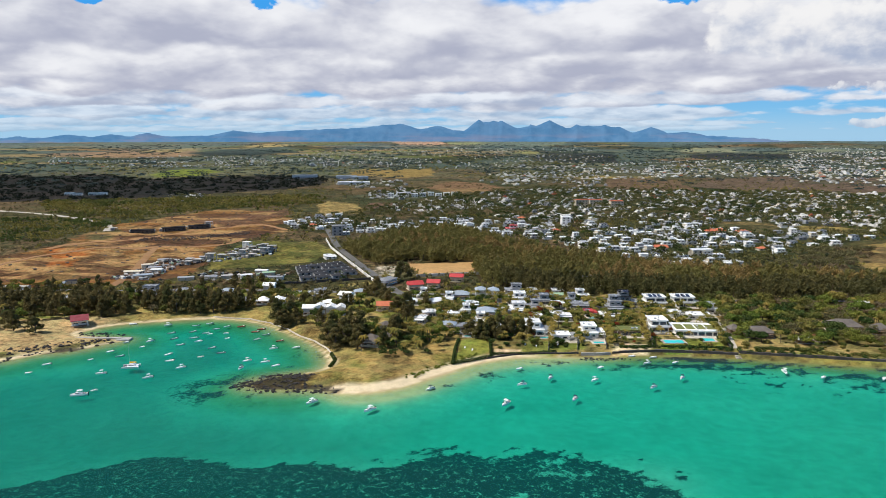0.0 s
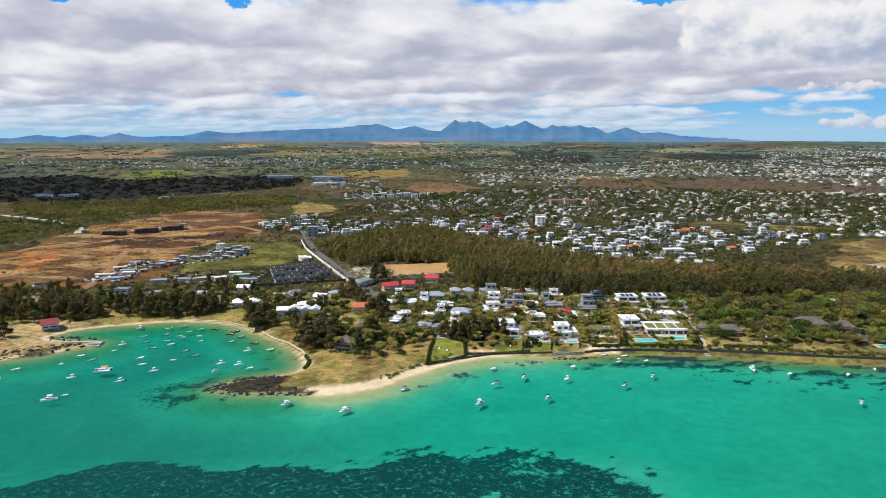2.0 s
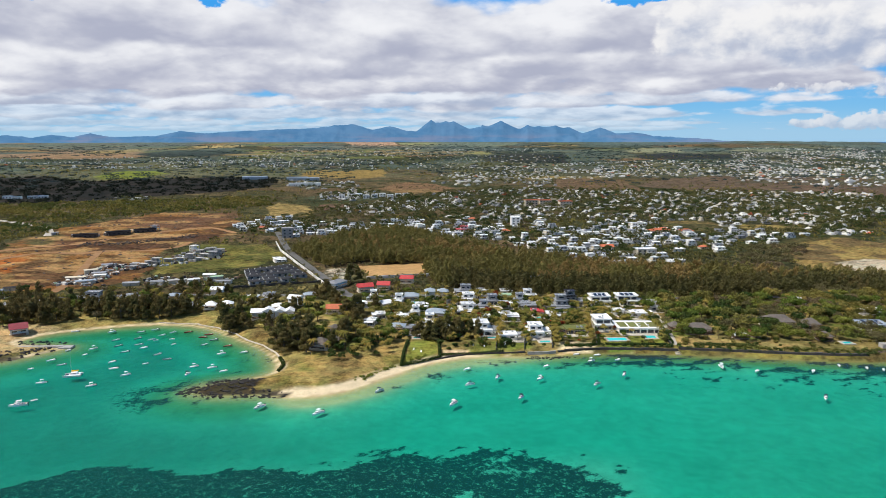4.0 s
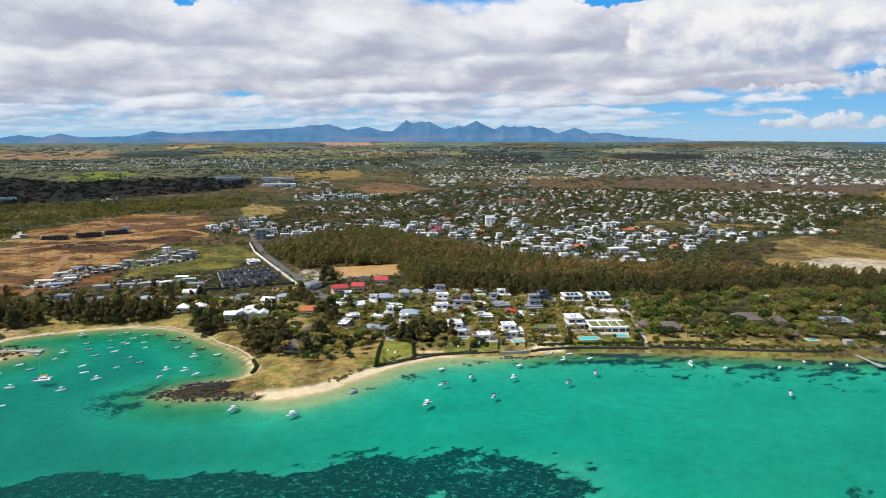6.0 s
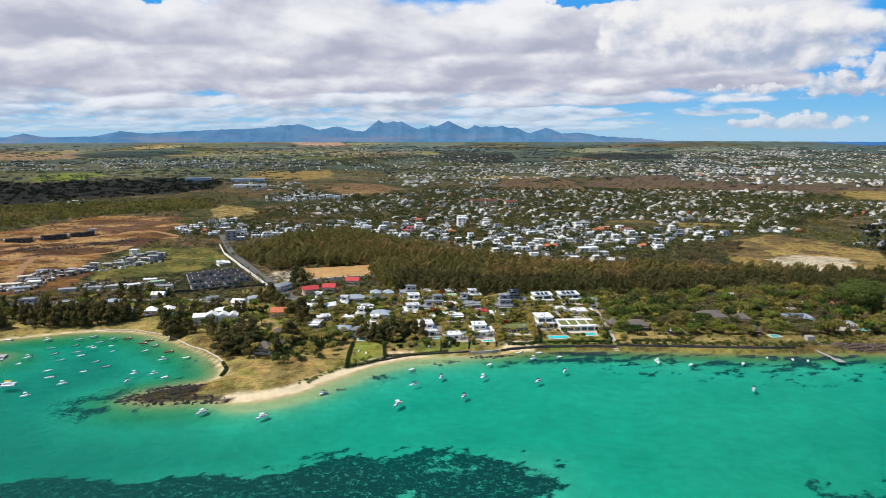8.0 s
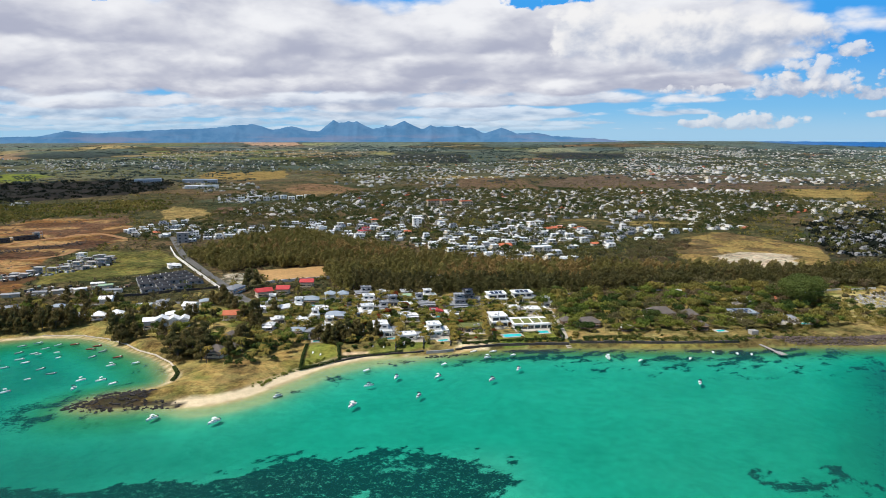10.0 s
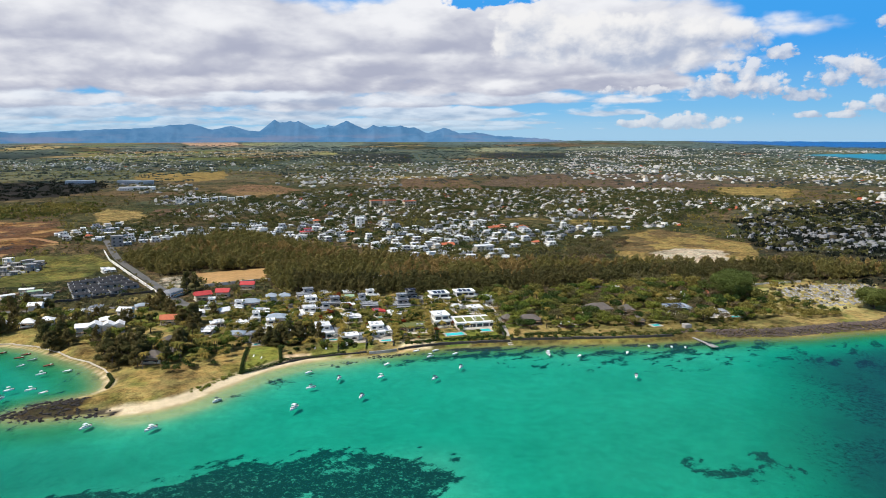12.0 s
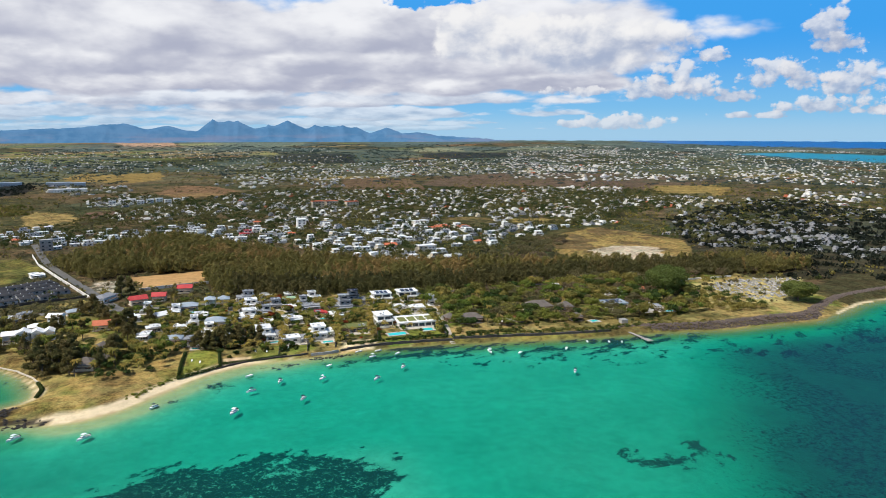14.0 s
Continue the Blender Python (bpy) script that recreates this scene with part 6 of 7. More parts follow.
for x, y in scatter(COASTAL, 1500, clear_of_lawn):
    if made["a"] > 310:
        break
    east = x > 168
    big = rng.random()
    if east and rng.random() < 0.22:
        continue
    if not free(x, y, 1.6 if big > 0.4 or east else 0.6):
        continue
    if east:
        kinds, k = (BROADS, 1.08) if big < 0.48 else (DRY_TREES, 1.0) if big < 0.70 else (PALMS, 0.9) if big < 0.9 else (BUSHES, 1.2)
    elif x > -10:
        kinds, k = (BROADS, 0.62) if big < 0.34 else (PALMS, 0.85) if big < 0.74 else (BUSHES, 1.0)
    else:
        kinds, k = (BROADS, 0.9) if big < 0.4 else (SHE_OAKS, 0.75) if big < 0.58 else (PALMS, 0.95) if big < 0.85 else (DRY_TREES, 0.8)
    plant(kinds, x, y, k)
    KEEP_OUT.append((x, y, 2.2 * k if kinds is not PALMS else 1.2))
    made["a"] += 1
for x, y in scatter([(28, 376), (200, 374), (330, 360), (330, 376), (200, 390), (100, 390), (30, 390)], 80, lambda x, y: inland(x, y) > 11):
    if free(x, y, 0.5):
        plant(BUSHES, x, y, rng.uniform(0.5, 0.95))


def wood(name, places, blobs_of, n, long, wide, leaf, label, up=0.0, k0=0.8, k1=1.25, tall=1.0):
    """Trees past counting, in one mesh of sprays over many crowns."""
    kinds = [palm_fronds(6.2, 2.7) if blobs_of() == "palm" else sprays(n, blobs_of(), long, wide, up) for _ in range(6)]
    x, y = np.array(places).T
    z = heights(x, y)
    out = []
    for i in range(len(x)):
        v = kinds[int(rng.integers(6))]
        a, s = rng.uniform(0, math.tau), rng.uniform(k0, k1)
        c, d = math.cos(a) * s, math.sin(a) * s
        out.append(np.stack([v[..., 0] * c - v[..., 1] * d + x[i], v[..., 0] * d + v[..., 1] * c + y[i], v[..., 2] * s * tall + z[i]], -1))
    tint = np.repeat(fbm(x, y, 45, 77, 2) * 0.9 + rng.random(len(x)) * 0.25, len(kinds[0]))
    tagged(new(name, quads(name, np.concatenate(out), leaf, tint)), label, "trees", kind="stuff")


infill = np.concatenate([scatter(COASTAL, 1500, clear_of_lawn), scatter([(172, 386), (262, 374), (335, 366), (365, 395), (385, 452), (330, 482), (200, 486), (172, 486)], 250, clear_of_lawn)])
infill = np.array([p for p in infill if free(p[0], p[1], 0.3)])
pick = rng.random(len(infill))
west_side, mid_side, east_side = infill[:, 0] < -10, (infill[:, 0] >= -10) & (infill[:, 0] < 168), infill[:, 0] >= 168
wood("garden_trees", infill[(west_side & (pick < 0.36)) | (mid_side & (pick < 0.35)) | (east_side & (pick < 0.14))], lambda: broad_blobs(5.2, 3.0), 110, 0.85, 0.7, LEAF_BROAD, "small green trees and shrubs crowding the gardens", 0, 0.55, 1.2)
wood("east_trees", infill[east_side & (pick > 0.85) & (pick <= 0.92)], lambda: broad_blobs(8.5, 5.0), 260, 0.95, 0.8, LEAF_BROAD, "large spreading trees of the eastern gardens", 0, 0.8, 1.3)
wood("bright_trees", infill[east_side & (pick >= 0.38) & (pick < 0.54)], lambda: broad_blobs(6.4, 4.0), 240, 0.85, 0.7, LEAF_LIME, "bright green rounded trees of the eastern gardens", 0, 0.6, 1.25)
wood("shady_trees", infill[east_side & (pick >= 0.68) & (pick <= 0.8)], lambda: broad_blobs(7.0, 4.4), 240, 0.9, 0.75, LEAF_SHADY, "deep green rounded trees of the eastern gardens", 0, 0.6, 1.25)
wood("bare_trees", infill[east_side & (pick >= 0.20) & (pick < 0.38)], lambda: broad_blobs(6.4, 4.2), 150, 0.9, 0.5, LEAF_DRY, "half-bare grey-brown trees of the eastern gardens", 0, 0.6, 1.2)
grave_edge = scatter([(350, 366), (395, 360), (400, 392), (388, 440), (360, 450), (345, 400)], 150, None, 4)
wood("edge_shrubs", grave_edge, lambda: broad_blobs(3.8, 2.8), 60, 0.9, 0.75, LEAF_BROAD, "green and tawny shrubs at the edge of the graveyard", 0, 0.5, 1.3)
line, _ = along(off_shore(98, 268, 6.0), 1.6)
line = (line + rng.normal(0, 0.8, line.shape))[rng.random(len(line)) < 0.55]
wood("wall_shrubs", line, lambda: [(0, 0, 0.8, 1.3, 1.1, 0.9), (1.1, 0.3, 0.6, 1.0, 0.9, 0.7)], 60, 0.5, 0.45, LEAF_SHADY, "dark green shrubs hanging over the sea wall", 0, 0.6, 1.3)
line, _ = along(off_shore(165, 335, 11.0), 1.1)
line = line + rng.normal(0, 1.6, line.shape)
wood("shore_shrubs", line, lambda: [(0, 0, 0.7, 1.2, 1.2, 0.8), (0.8, 0.4, 0.6, 0.8, 0.8, 0.6)], 45, 0.55, 0.5, LEAF_BROAD, "low green shrubs above the eastern sea wall", 0, 0.6, 1.3)
line, _ = along(off_shore(96, 262, 2.2), 0.7)
rock_field("wall_foot_rocks", SMALL_LAVA, "dark rocks strewn below the sea wall", [(x + rng.normal(0, 0.6), y + abs(rng.normal(0, 1.3)), 0.5, rng.uniform(0.25, 0.7)) for x, y in line if rng.random() < 0.8])
wood("garden_palms", infill[(mid_side & (pick >= 0.35) & (pick < 0.8)) | (west_side & (pick >= 0.6) & (pick < 0.72)) | (east_side & (pick > 0.92))], lambda: "palm", 120, 0, 0, LEAF_PALM, "young palms crowding the gardens", 0, 0.55, 1.0)
wood("garden_she_oaks", infill[west_side & (pick >= 0.88)], lambda: she_oak_blobs(10, 3.8), 260, 1.4, 0.75, LEAF_COAST, "she-oaks among the western gardens", 0.7)
back, _ = along(off_shore(-48, 20, 10.5), 1.0)
back = (back + rng.normal(0, 1.1, back.shape))[rng.random(len(back)) < 0.6]
wood("beach_scrub", back, lambda: [(0, 0, 0.35, 1.0, 0.9, 0.45), (0.9, 0.3, 0.3, 0.8, 0.7, 0.4)], 40, 0.5, 0.45, LEAF_LIME, "low yellow-green creeper and scrub behind the beach", 0, 0.6, 1.3)
yard = scatter([(-46, 366), (-22, 362), (-4, 372), (4, 392), (-14, 410), (-44, 410), (-52, 385)], 60, lambda x, y: inland(x, y) > 24)
yard = np.array([p for p in yard if free(p[0], p[1], 0.2)])
wood("yard_shrubs", yard[::2], lambda: broad_blobs(4.2, 2.6), 150, 0.7, 0.6, LEAF_SHADY, "dark shrubs round the thatched house on the point", 0, 0.6, 1.3)
wood("yard_palms", yard[1::2], lambda: "palm", 120, 0, 0, LEAF_PALM, "palms round the thatched house on the point", 0, 0.7, 1.1)
bay_trees = scatter([(-310, 436), (-240, 444), (-200, 457), (-138, 460), (-132, 476), (-200, 486), (-310, 478)], 130, lambda x, y: inland(x, y) > 8)
wood("bay_she_oaks", bay_trees, lambda: she_oak_blobs(12, 4.6), 300, 1.4, 0.75, LEAF_COAST, "dark she-oaks crowding behind the fishing bay", 0.7, 0.75, 1.15)
VILLAS = [(4, 384), (30, 382), (62, 384), (120, 388), (166, 386), (172, 482), (110, 492), (20, 506), (-12, 500), (-8, 420)]
gardens = scatter(VILLAS, 800, lambda x, y: inland(x, y) > 9)
gardens = np.array([p for p in gardens if all((p[0] - a) ** 2 + (p[1] - b) ** 2 > (0.86 * c + 0.4) ** 2 for a, b, c in KEEP_OUT) and not inside([(7, 362), (25, 374), (26, 398), (9, 394)], p[:1], p[1:])[0]])
pick = rng.random(len(gardens))
rows = np.concatenate([along([a, b], 2.6)[0] for a, b in (((60, 383), (67, 430)), ((76, 384), (86, 446)), ((92, 382), (104, 446)), ((94, 384), (106, 446)), ((114, 386), (126, 438)), ((156, 384), (168, 448)), ((47, 430), (48, 498)), ((30, 402), (24, 440)))])
wood("plot_palms", rows + rng.normal(0, 0.7, rows.shape), lambda: "palm", 120, 0, 0, LEAF_PALM, "yellow-green palms along the walls between the plots", 0, 0.45, 0.85)
wood("villa_palms", gardens[pick < 0.42], lambda: "palm", 120, 0, 0, LEAF_PALM, "yellow-green palms between the villas", 0, 0.55, 0.95)
wood("villa_trees", gardens[(pick >= 0.42) & (pick < 0.62)], lambda: broad_blobs(4.4, 2.4), 150, 0.7, 0.6, LEAF_LIME, "bright green garden trees and shrubs between the villas", 0, 0.45, 1.15)
wood("villa_shrubs", gardens[(pick >= 0.62) & (pick < 0.94)], lambda: broad_blobs(4.4, 2.4), 150, 0.7, 0.6, LEAF_SHADY, "dark green garden trees between the villas", 0, 0.45, 1.15)
wood("villa_flowers", gardens[pick >= 0.94], lambda: broad_blobs(3.2, 1.8), 120, 0.6, 0.5, LEAF_RED, "orange-red flowering shrubs between the villas", 0, 0.6, 1.2)
belt = scatter(BELT, 2700, lambda x, y: ~inside(PITCH, x, y) & ~inside([(-40, 560), (30, 560), (30, 595), (-40, 580)], x, y), 5)
front = (belt[:, 0] > 45) & (belt[:, 0] < 470) & (belt[:, 1] < np.interp(belt[:, 0], (45, 110, 200, 320, 470), (572, 540, 528, 528, 505)))
# shade on the belt's front, put in as darker leaves
wood("front_she_oaks", belt[front], lambda: she_oak_blobs(10.5, 4.0), 90, 1.6, 1.0, LEAF_COAST, "she-oaks along the front of the belt, leaves darkened for its shaded side", 0.7)
wood("she_oak_wood", belt[~front], lambda: she_oak_blobs(10.0, 4.2), 84, 1.65, 1.05, LEAF_SHEOAK, "dense belt of brown-green she-oaks behind the villas", 0.7)
trunks = boxes("she_oak_trunks", [(x, y, -0.5 + h, 0.3, 0.3, 6.5, 0.3) for (x, y), h in zip(belt[:1500], heights(belt[:1500, 0], belt[:1500, 1]))], BARK)
tagged(new("she_oak_trunks", trunks), "thin trunks of the she-oak belt", "trees", kind="stuff")

# ---- the town and the plain ----


def bare_field(x, y):
    hit = np.zeros(np.shape(x), bool)
    for ring, tone in FIELDS_AND_SHADE:
        if max(tone) > 0.18:
            hit |= inside(ring, x, y)
    return hit


def open_land(x, y):
    return ~(inside(BELT, x, y) | inside(EARTH, x, y) | inside(MEADOW, x, y) | inside(PITCH, x, y) | inside(TAWNY, x, y) | inside(SHADE_PLAIN, x, y) | inside(GREEN_FIELD, x, y) | inside(GRAVEYARD, x, y) | inside(GRASS_A, x, y) | bare_field(x, y))


def settled(x, y):
    return open_land(x, y) & (fbm(x, y, 110, 301, 3) > 0.38)


TOWN_KINDS = []
for w, d, st, wall, roof, label in ((11, 9, 1, WHITE, ROOF_WHITE, "small white flat-roofed town house with a water tank"), (13, 10, 2, WHITE, ROOF_WHITE, "two-storey white town house with a roof terrace"),
                                    (10, 10, 2, CREAM, ROOF_WHITE, "two-storey cream town house with a pale roof"), (14, 9, 2, WHITE, ROOF_GREY, "white town house with a grey flat roof"),
                                    (12, 9, 1, GREY, ROOF_GREY, "unpainted grey concrete town house"), (11, 11, 3, WHITE, ROOF_WHITE, "tall white town house of three storeys"),
                                    (15, 10, 1, WHITE, ROOF_WHITE, "long low white house with a flat roof"), (12, 9, 1, CREAM, ROOF_TILE, "cream town house with an orange tiled roof"), (12, 9, 2, GREY, ROOF_WHITE, "grey town house with a white roof slab")):
    ob = thing("town_house", pose(0, 0, -400), label, "house", "houses of the town")
    z, cw, cd = 0.0, w, d
    for k in range(st):
        up = part("wall", Geo().box(-cw / 2, cw / 2, -cd / 2, cd / 2, z - (0.8 if k == 0 else 0), z + 3.0), wall, ob)
        for i in range(2):
            wi = part("window", Geo().box(-0.95, 0.95, -0.08, 0.05, 0, 1.5), GLASS, up)
            wi.location = ((i - 0.5) * cw * 0.5, -cd / 2 - 0.02, z + 0.9)
        part("roof", hip(cw, cd, z + 3.0, 2.0, 0.5) if roof is ROOF_TILE else slab_roof(cw, cd, z + 3.0, 0.35, 0.4), roof, up)
        z, cw, cd = z + 3.3, cw * (0.9 if k else 0.72), cd * 0.8
    if roof is not ROOF_TILE:
        part("water_tank", Geo().tube((cw * 0.2, cd * 0.2, z - 0.1), (cw * 0.2, cd * 0.2, z + 1.3), 0.6, 0.55, 8), NAVY if st == 1 else STEEL, ob)
    TOWN_KINDS.append(ob)
spots = scatter(TOWN, 2000, settled, 15)
order = np.argsort(np.hypot(spots[:, 0], spots[:, 1]))
taken, placed, rest = [], 0, []
for i in order:
    x, y = spots[i]
    if any(abs(x - a) < 10.5 and abs(y - b) < 11 for a, b in taken) or not free(x, y, 6):
        continue
    taken.append((x, y))
    turn = 12 + 90 * int(rng.integers(0, 4)) * (rng.random() < 0.3) + rng.normal(0, 7) + 30 * (fbm(np.array([x]), np.array([y]), 260, 5, 1)[0] - 0.5)
    if placed < 250:
        copy_thing(TOWN_KINDS[int(rng.choice(9, p=(0.22, 0.15, 0.12, 0.13, 0.11, 0.03, 0.14, 0.02, 0.08)))], pose(x, y, ground_z(x, y), 0, 0, turn) @ Matrix.Diagonal((0.82, 0.82, 0.82, 1)))
        placed += 1
    else:
        rest.append((x, y, turn))
# settlements too far off to count
for n, crowd, ring in VILLAGES:
    got = scatter(ring, n, lambda x, y: (fbm(x, y, 120, 311, 4) > crowd) & open_land(x, y) & ~inside(LAGOON_FAR, x, y, 40, 160) & ~inside(OPEN_SEA, x, y, 40, 200), 30)
    rest += [(x, y, 12 + rng.choice((0, 90)) + rng.normal(0, 9)) for x, y in got]
rest = np.array(rest)
far = np.hypot(rest[:, 0], rest[:, 1])
zs = heights(rest[:, 0], rest[:, 1])
size = np.clip(1.0 - (far - 1000) / 3600, 0.5, 1.0) * np.where((rng.random(len(rest)) < 0.04) & (far > 1500), 1.8, np.where(far < 1450, 0.78, 0.9))
size = np.where(inside(SHADE_EAST, rest[:, 0], rest[:, 1], 30, 90), 0.72 * size, size)
w_, d_, h_ = rng.uniform(6, 15, len(rest)) * size, rng.uniform(6, 10, len(rest)) * size, rng.choice([2.8, 3.0, 3.2, 5.0, 5.8], len(rest)) * size
tone = rng.random(len(rest))
# grey walls stand in for cloud shade on the eastern houses
tone = np.where(inside(SHADE_EAST, rest[:, 0], rest[:, 1], 30, 90), 0.73 + 0.2 * tone, tone)
for name, mat, lo, hi, label in (("white_houses", WHITE, 0, 0.56, "white flat-roofed houses scattered over the plain"), ("cream_houses", CREAM, 0.56, 0.72, "cream houses scattered over the plain"), ("grey_houses", GREY, 0.72, 0.985, "grey concrete houses scattered over the plain, the eastern ones greyed for cloud shade"), ("tiled_houses", ROOF_TILE, 0.985, 1.01, "houses with orange roofs scattered over the plain")):
    m = np.where((tone >= lo) & (tone < hi))[0]
    rows = []
    for i in m:
        a = math.radians(rest[i, 2])
        rows.append((rest[i, 0], rest[i, 1], zs[i] - 0.5, w_[i], d_[i], h_[i] * 0.55 + 0.5, a))
        rows.append((rest[i, 0] + 0.6, rest[i, 1] + 1.0, zs[i] + h_[i] * 0.55, w_[i] * 0.6, d_[i] * 0.7, h_[i] * 0.45, a))
    tagged(new(name, boxes(name, rows, mat)), label, "houses", kind="stuff")
rows = []
for i in np.where(far < 1500)[0]:
    a = math.radians(rest[i, 2])
    for u in (-0.28, 0.0, 0.28):
        lx, ly = u * w_[i], -d_[i] * 0.5
        rows.append((rest[i, 0] + lx * math.cos(a) - ly * math.sin(a), rest[i, 1] + lx * math.sin(a) + ly * math.cos(a), zs[i] + 0.9, w_[i] * 0.14, 0.16, 1.3, a))
tagged(new("house_windows", boxes("house_windows", rows, GLASS)), "dark windows of the houses on the plain", "windows", kind="stuff")


# apartment blocks, sheds and other large buildings
def block(name, x, y, w, d, h, turn, wall, roof, label, floors=3):
    ob = thing(name, pose(x, y, ground_z(x, y), 0, 0, turn), label, "building")
    KEEP_OUT.append((x, y, max(w, d) * 0.5))
    body = part("wall", Geo().box(-w / 2, w / 2, -d / 2, d / 2, -1, h), wall, ob)
    part("roof", slab_roof(w, d, h, 0.3, 0.5), roof, ob)
    n = max(2, int(w / 5))
    me = Geo().box(-1.0, 1.0, -0.08, 0.05, 0, 1.4).mesh("window", GLASS)
    for k in range(floors):
        for i in range(n):
            part("window", me, None, body).location = (-w / 2 + w * (i + 0.5) / n, -d / 2 - 0.02, 0.9 + k * h / floors)
    return ob


for x, y in ((221, 1143), (243, 1140), (272, 1120)):
    block("apartment_block", x, y, 20, 12, 10, 5, CREAM, ROOF_TILE, "cream apartment block with terracotta trim")
for x, y, w, t in ((-349, 1816, 60, 4), (-240, 1785, 50, 4), (-205, 1770, 40, 4)):
    block("warehouse", x, y, w, 26, 7, t, ROOF_BLUE, ROOF_BLUE, "long low blue-roofed warehouse on the plain", 1)
block("white_shed", -200, 1610, 70, 16, 6, 6, WHITE, ROOF_WHITE, "long low white shed on the plain", 1)
for k in range(9):
    block("terrace_house", -95 + 14.5 * k, 1300 + 16 * (k % 3), 11, 10, 6, 6, WHITE, ROOF_WHITE, "white terrace house of a new estate", 2)
for x, y in ((-700, 1340), (-680, 1332), (-655, 1338), (-640, 1345)):
    block("estate_house", x, y, 15, 10, 4, 10, WHITE, ROOF_BLUE, "pale house with a blue roof amid scrub coloured as cloud shade", 1)
block("tall_house", 154, 893, 11, 11, 12, 0, WHITE, ROOF_WHITE, "tall white corner building of the town", 4)
for x, y, t in ((310, 822, 10), (322, 826, -15), (345, 815, 0)):
    hip_house(x, y, 14, 10, 4, 2.5, t, CREAM, ROOF_TILE, False, "house with a bright orange tiled roof")
hip_house(217, 704, 12, 8, 4, 2.2, 0, CREAM, ROOF_TILE, True, "house with a red-orange tiled roof")
block("grand_house", 246, 674, 20, 10, 6, 8, CREAM, ROOF_WHITE, "large cream house at the edge of the woods", 2)
block("corner_house", -121, 812, 12, 9, 11, 10, CONCRETE, CONCRETE, "unfinished concrete corner building by the road", 3)

# the estate of dark roofs beside the road
for r in range(4):
    for k in range(5):
        u, v = (r + 0.5) / 4, (k + 0.5) / 5
        a, b = np.array((-126, 606)) * (1 - u) + np.array((-92, 630)) * u, np.array((-113, 552)) * (1 - u) + np.array((-64, 569)) * u
        x, y = a * (1 - v) + b * v
        if (r, k) in ((2, 3), (1, 1), (3, 4), (0, 3)):
            continue
        ob = thing("dark_roof_house", pose(x, y, ground_z(x, y), 0, 0, 20), "low row house with a dark grey roof and white vents", "house", "row houses of the estate")
        part("wall", Geo().box(-5.6, 5.6, -5.2, 5.2, -1, 2.8), GREY, ob)
        part("roof", hip(10.6, 9.8, 2.8, 1.3, 0.4), ROOF_DARK, ob)
        for s in (-1, 1):
            part("roof_vent", Geo().tube((s * 2.6, -0.9 * s, 3.4), (s * 2.6, -0.9 * s, 4.3), 0.4, 0.3, 8), WHITE, ob, "white domed vent")
        me = Geo().box(-0.9, 0.9, -0.08, 0.05, 0, 1.4).mesh("window", GLASS)
        for s in (-2.5, 2.5):
            part("window", me, None, ob).location = (s, -5.22, 1.0)
        KEEP_OUT.append((x, y, 6))

# the building site


def shell(x, y, w, d, floors, turn, mat=CONCRETE):
    """A bare frame: slabs on columns with a few infilled bays."""
    ob = thing("unfinished_house", pose(x, y, ground_z(x, y), 0, 0, turn), "unfinished grey concrete house shell on red earth", "house", "unfinished houses")
    for k in range(floors):
        z = 3.2 * k
        part("slab", Geo().box(-w / 2, w / 2, -d / 2, d / 2, z + 2.9, z + 3.2), mat, ob)
        for i in range(3):
            for j in (-1, 1):
                u = (-0.5 + i / 2) * (w - 0.5)
                part("column", Geo().box(u - 0.2, u + 0.2, j * (d / 2 - 0.3) - 0.2, j * (d / 2 - 0.3) + 0.2, z - 1.0 * (k == 0), z + 2.9), mat, ob)
        part("wall", Geo().box(-w * 0.42, w * 0.1, -d * 0.3, d * 0.42, z - 0.5 * (k == 0), z + 2.88), mat, ob)
    KEEP_OUT.append((x, y, w * 0.5))


for x, y, fl in ((-367, 840, 1), (-357, 842, 1), (-347, 845, 1), (-336, 850, 1), (-326, 856, 1), (-316, 868, 1), (-294, 892, 2), (-400, 862, 1), (-169, 697, 2), (-178, 706, 2), (-186, 724, 1), (-200, 722, 2), (-192, 712, 1), (-182, 690, 1), (-172, 684, 2), (-221, 636, 1), (-214, 650, 2), (-226, 625, 1), (-208, 664, 1), (-230, 640, 1), (-198, 668, 1), (-190, 672, 2), (-181, 668, 1), (-221, 652, 1)):
    shell(x, y, rng.uniform(6, 9), rng.uniform(5.5, 7.5), fl, rng.uniform(-15, 25), WHITE if rng.random() < 0.12 else GREY if rng.random() < 0.6 else CONCRETE)
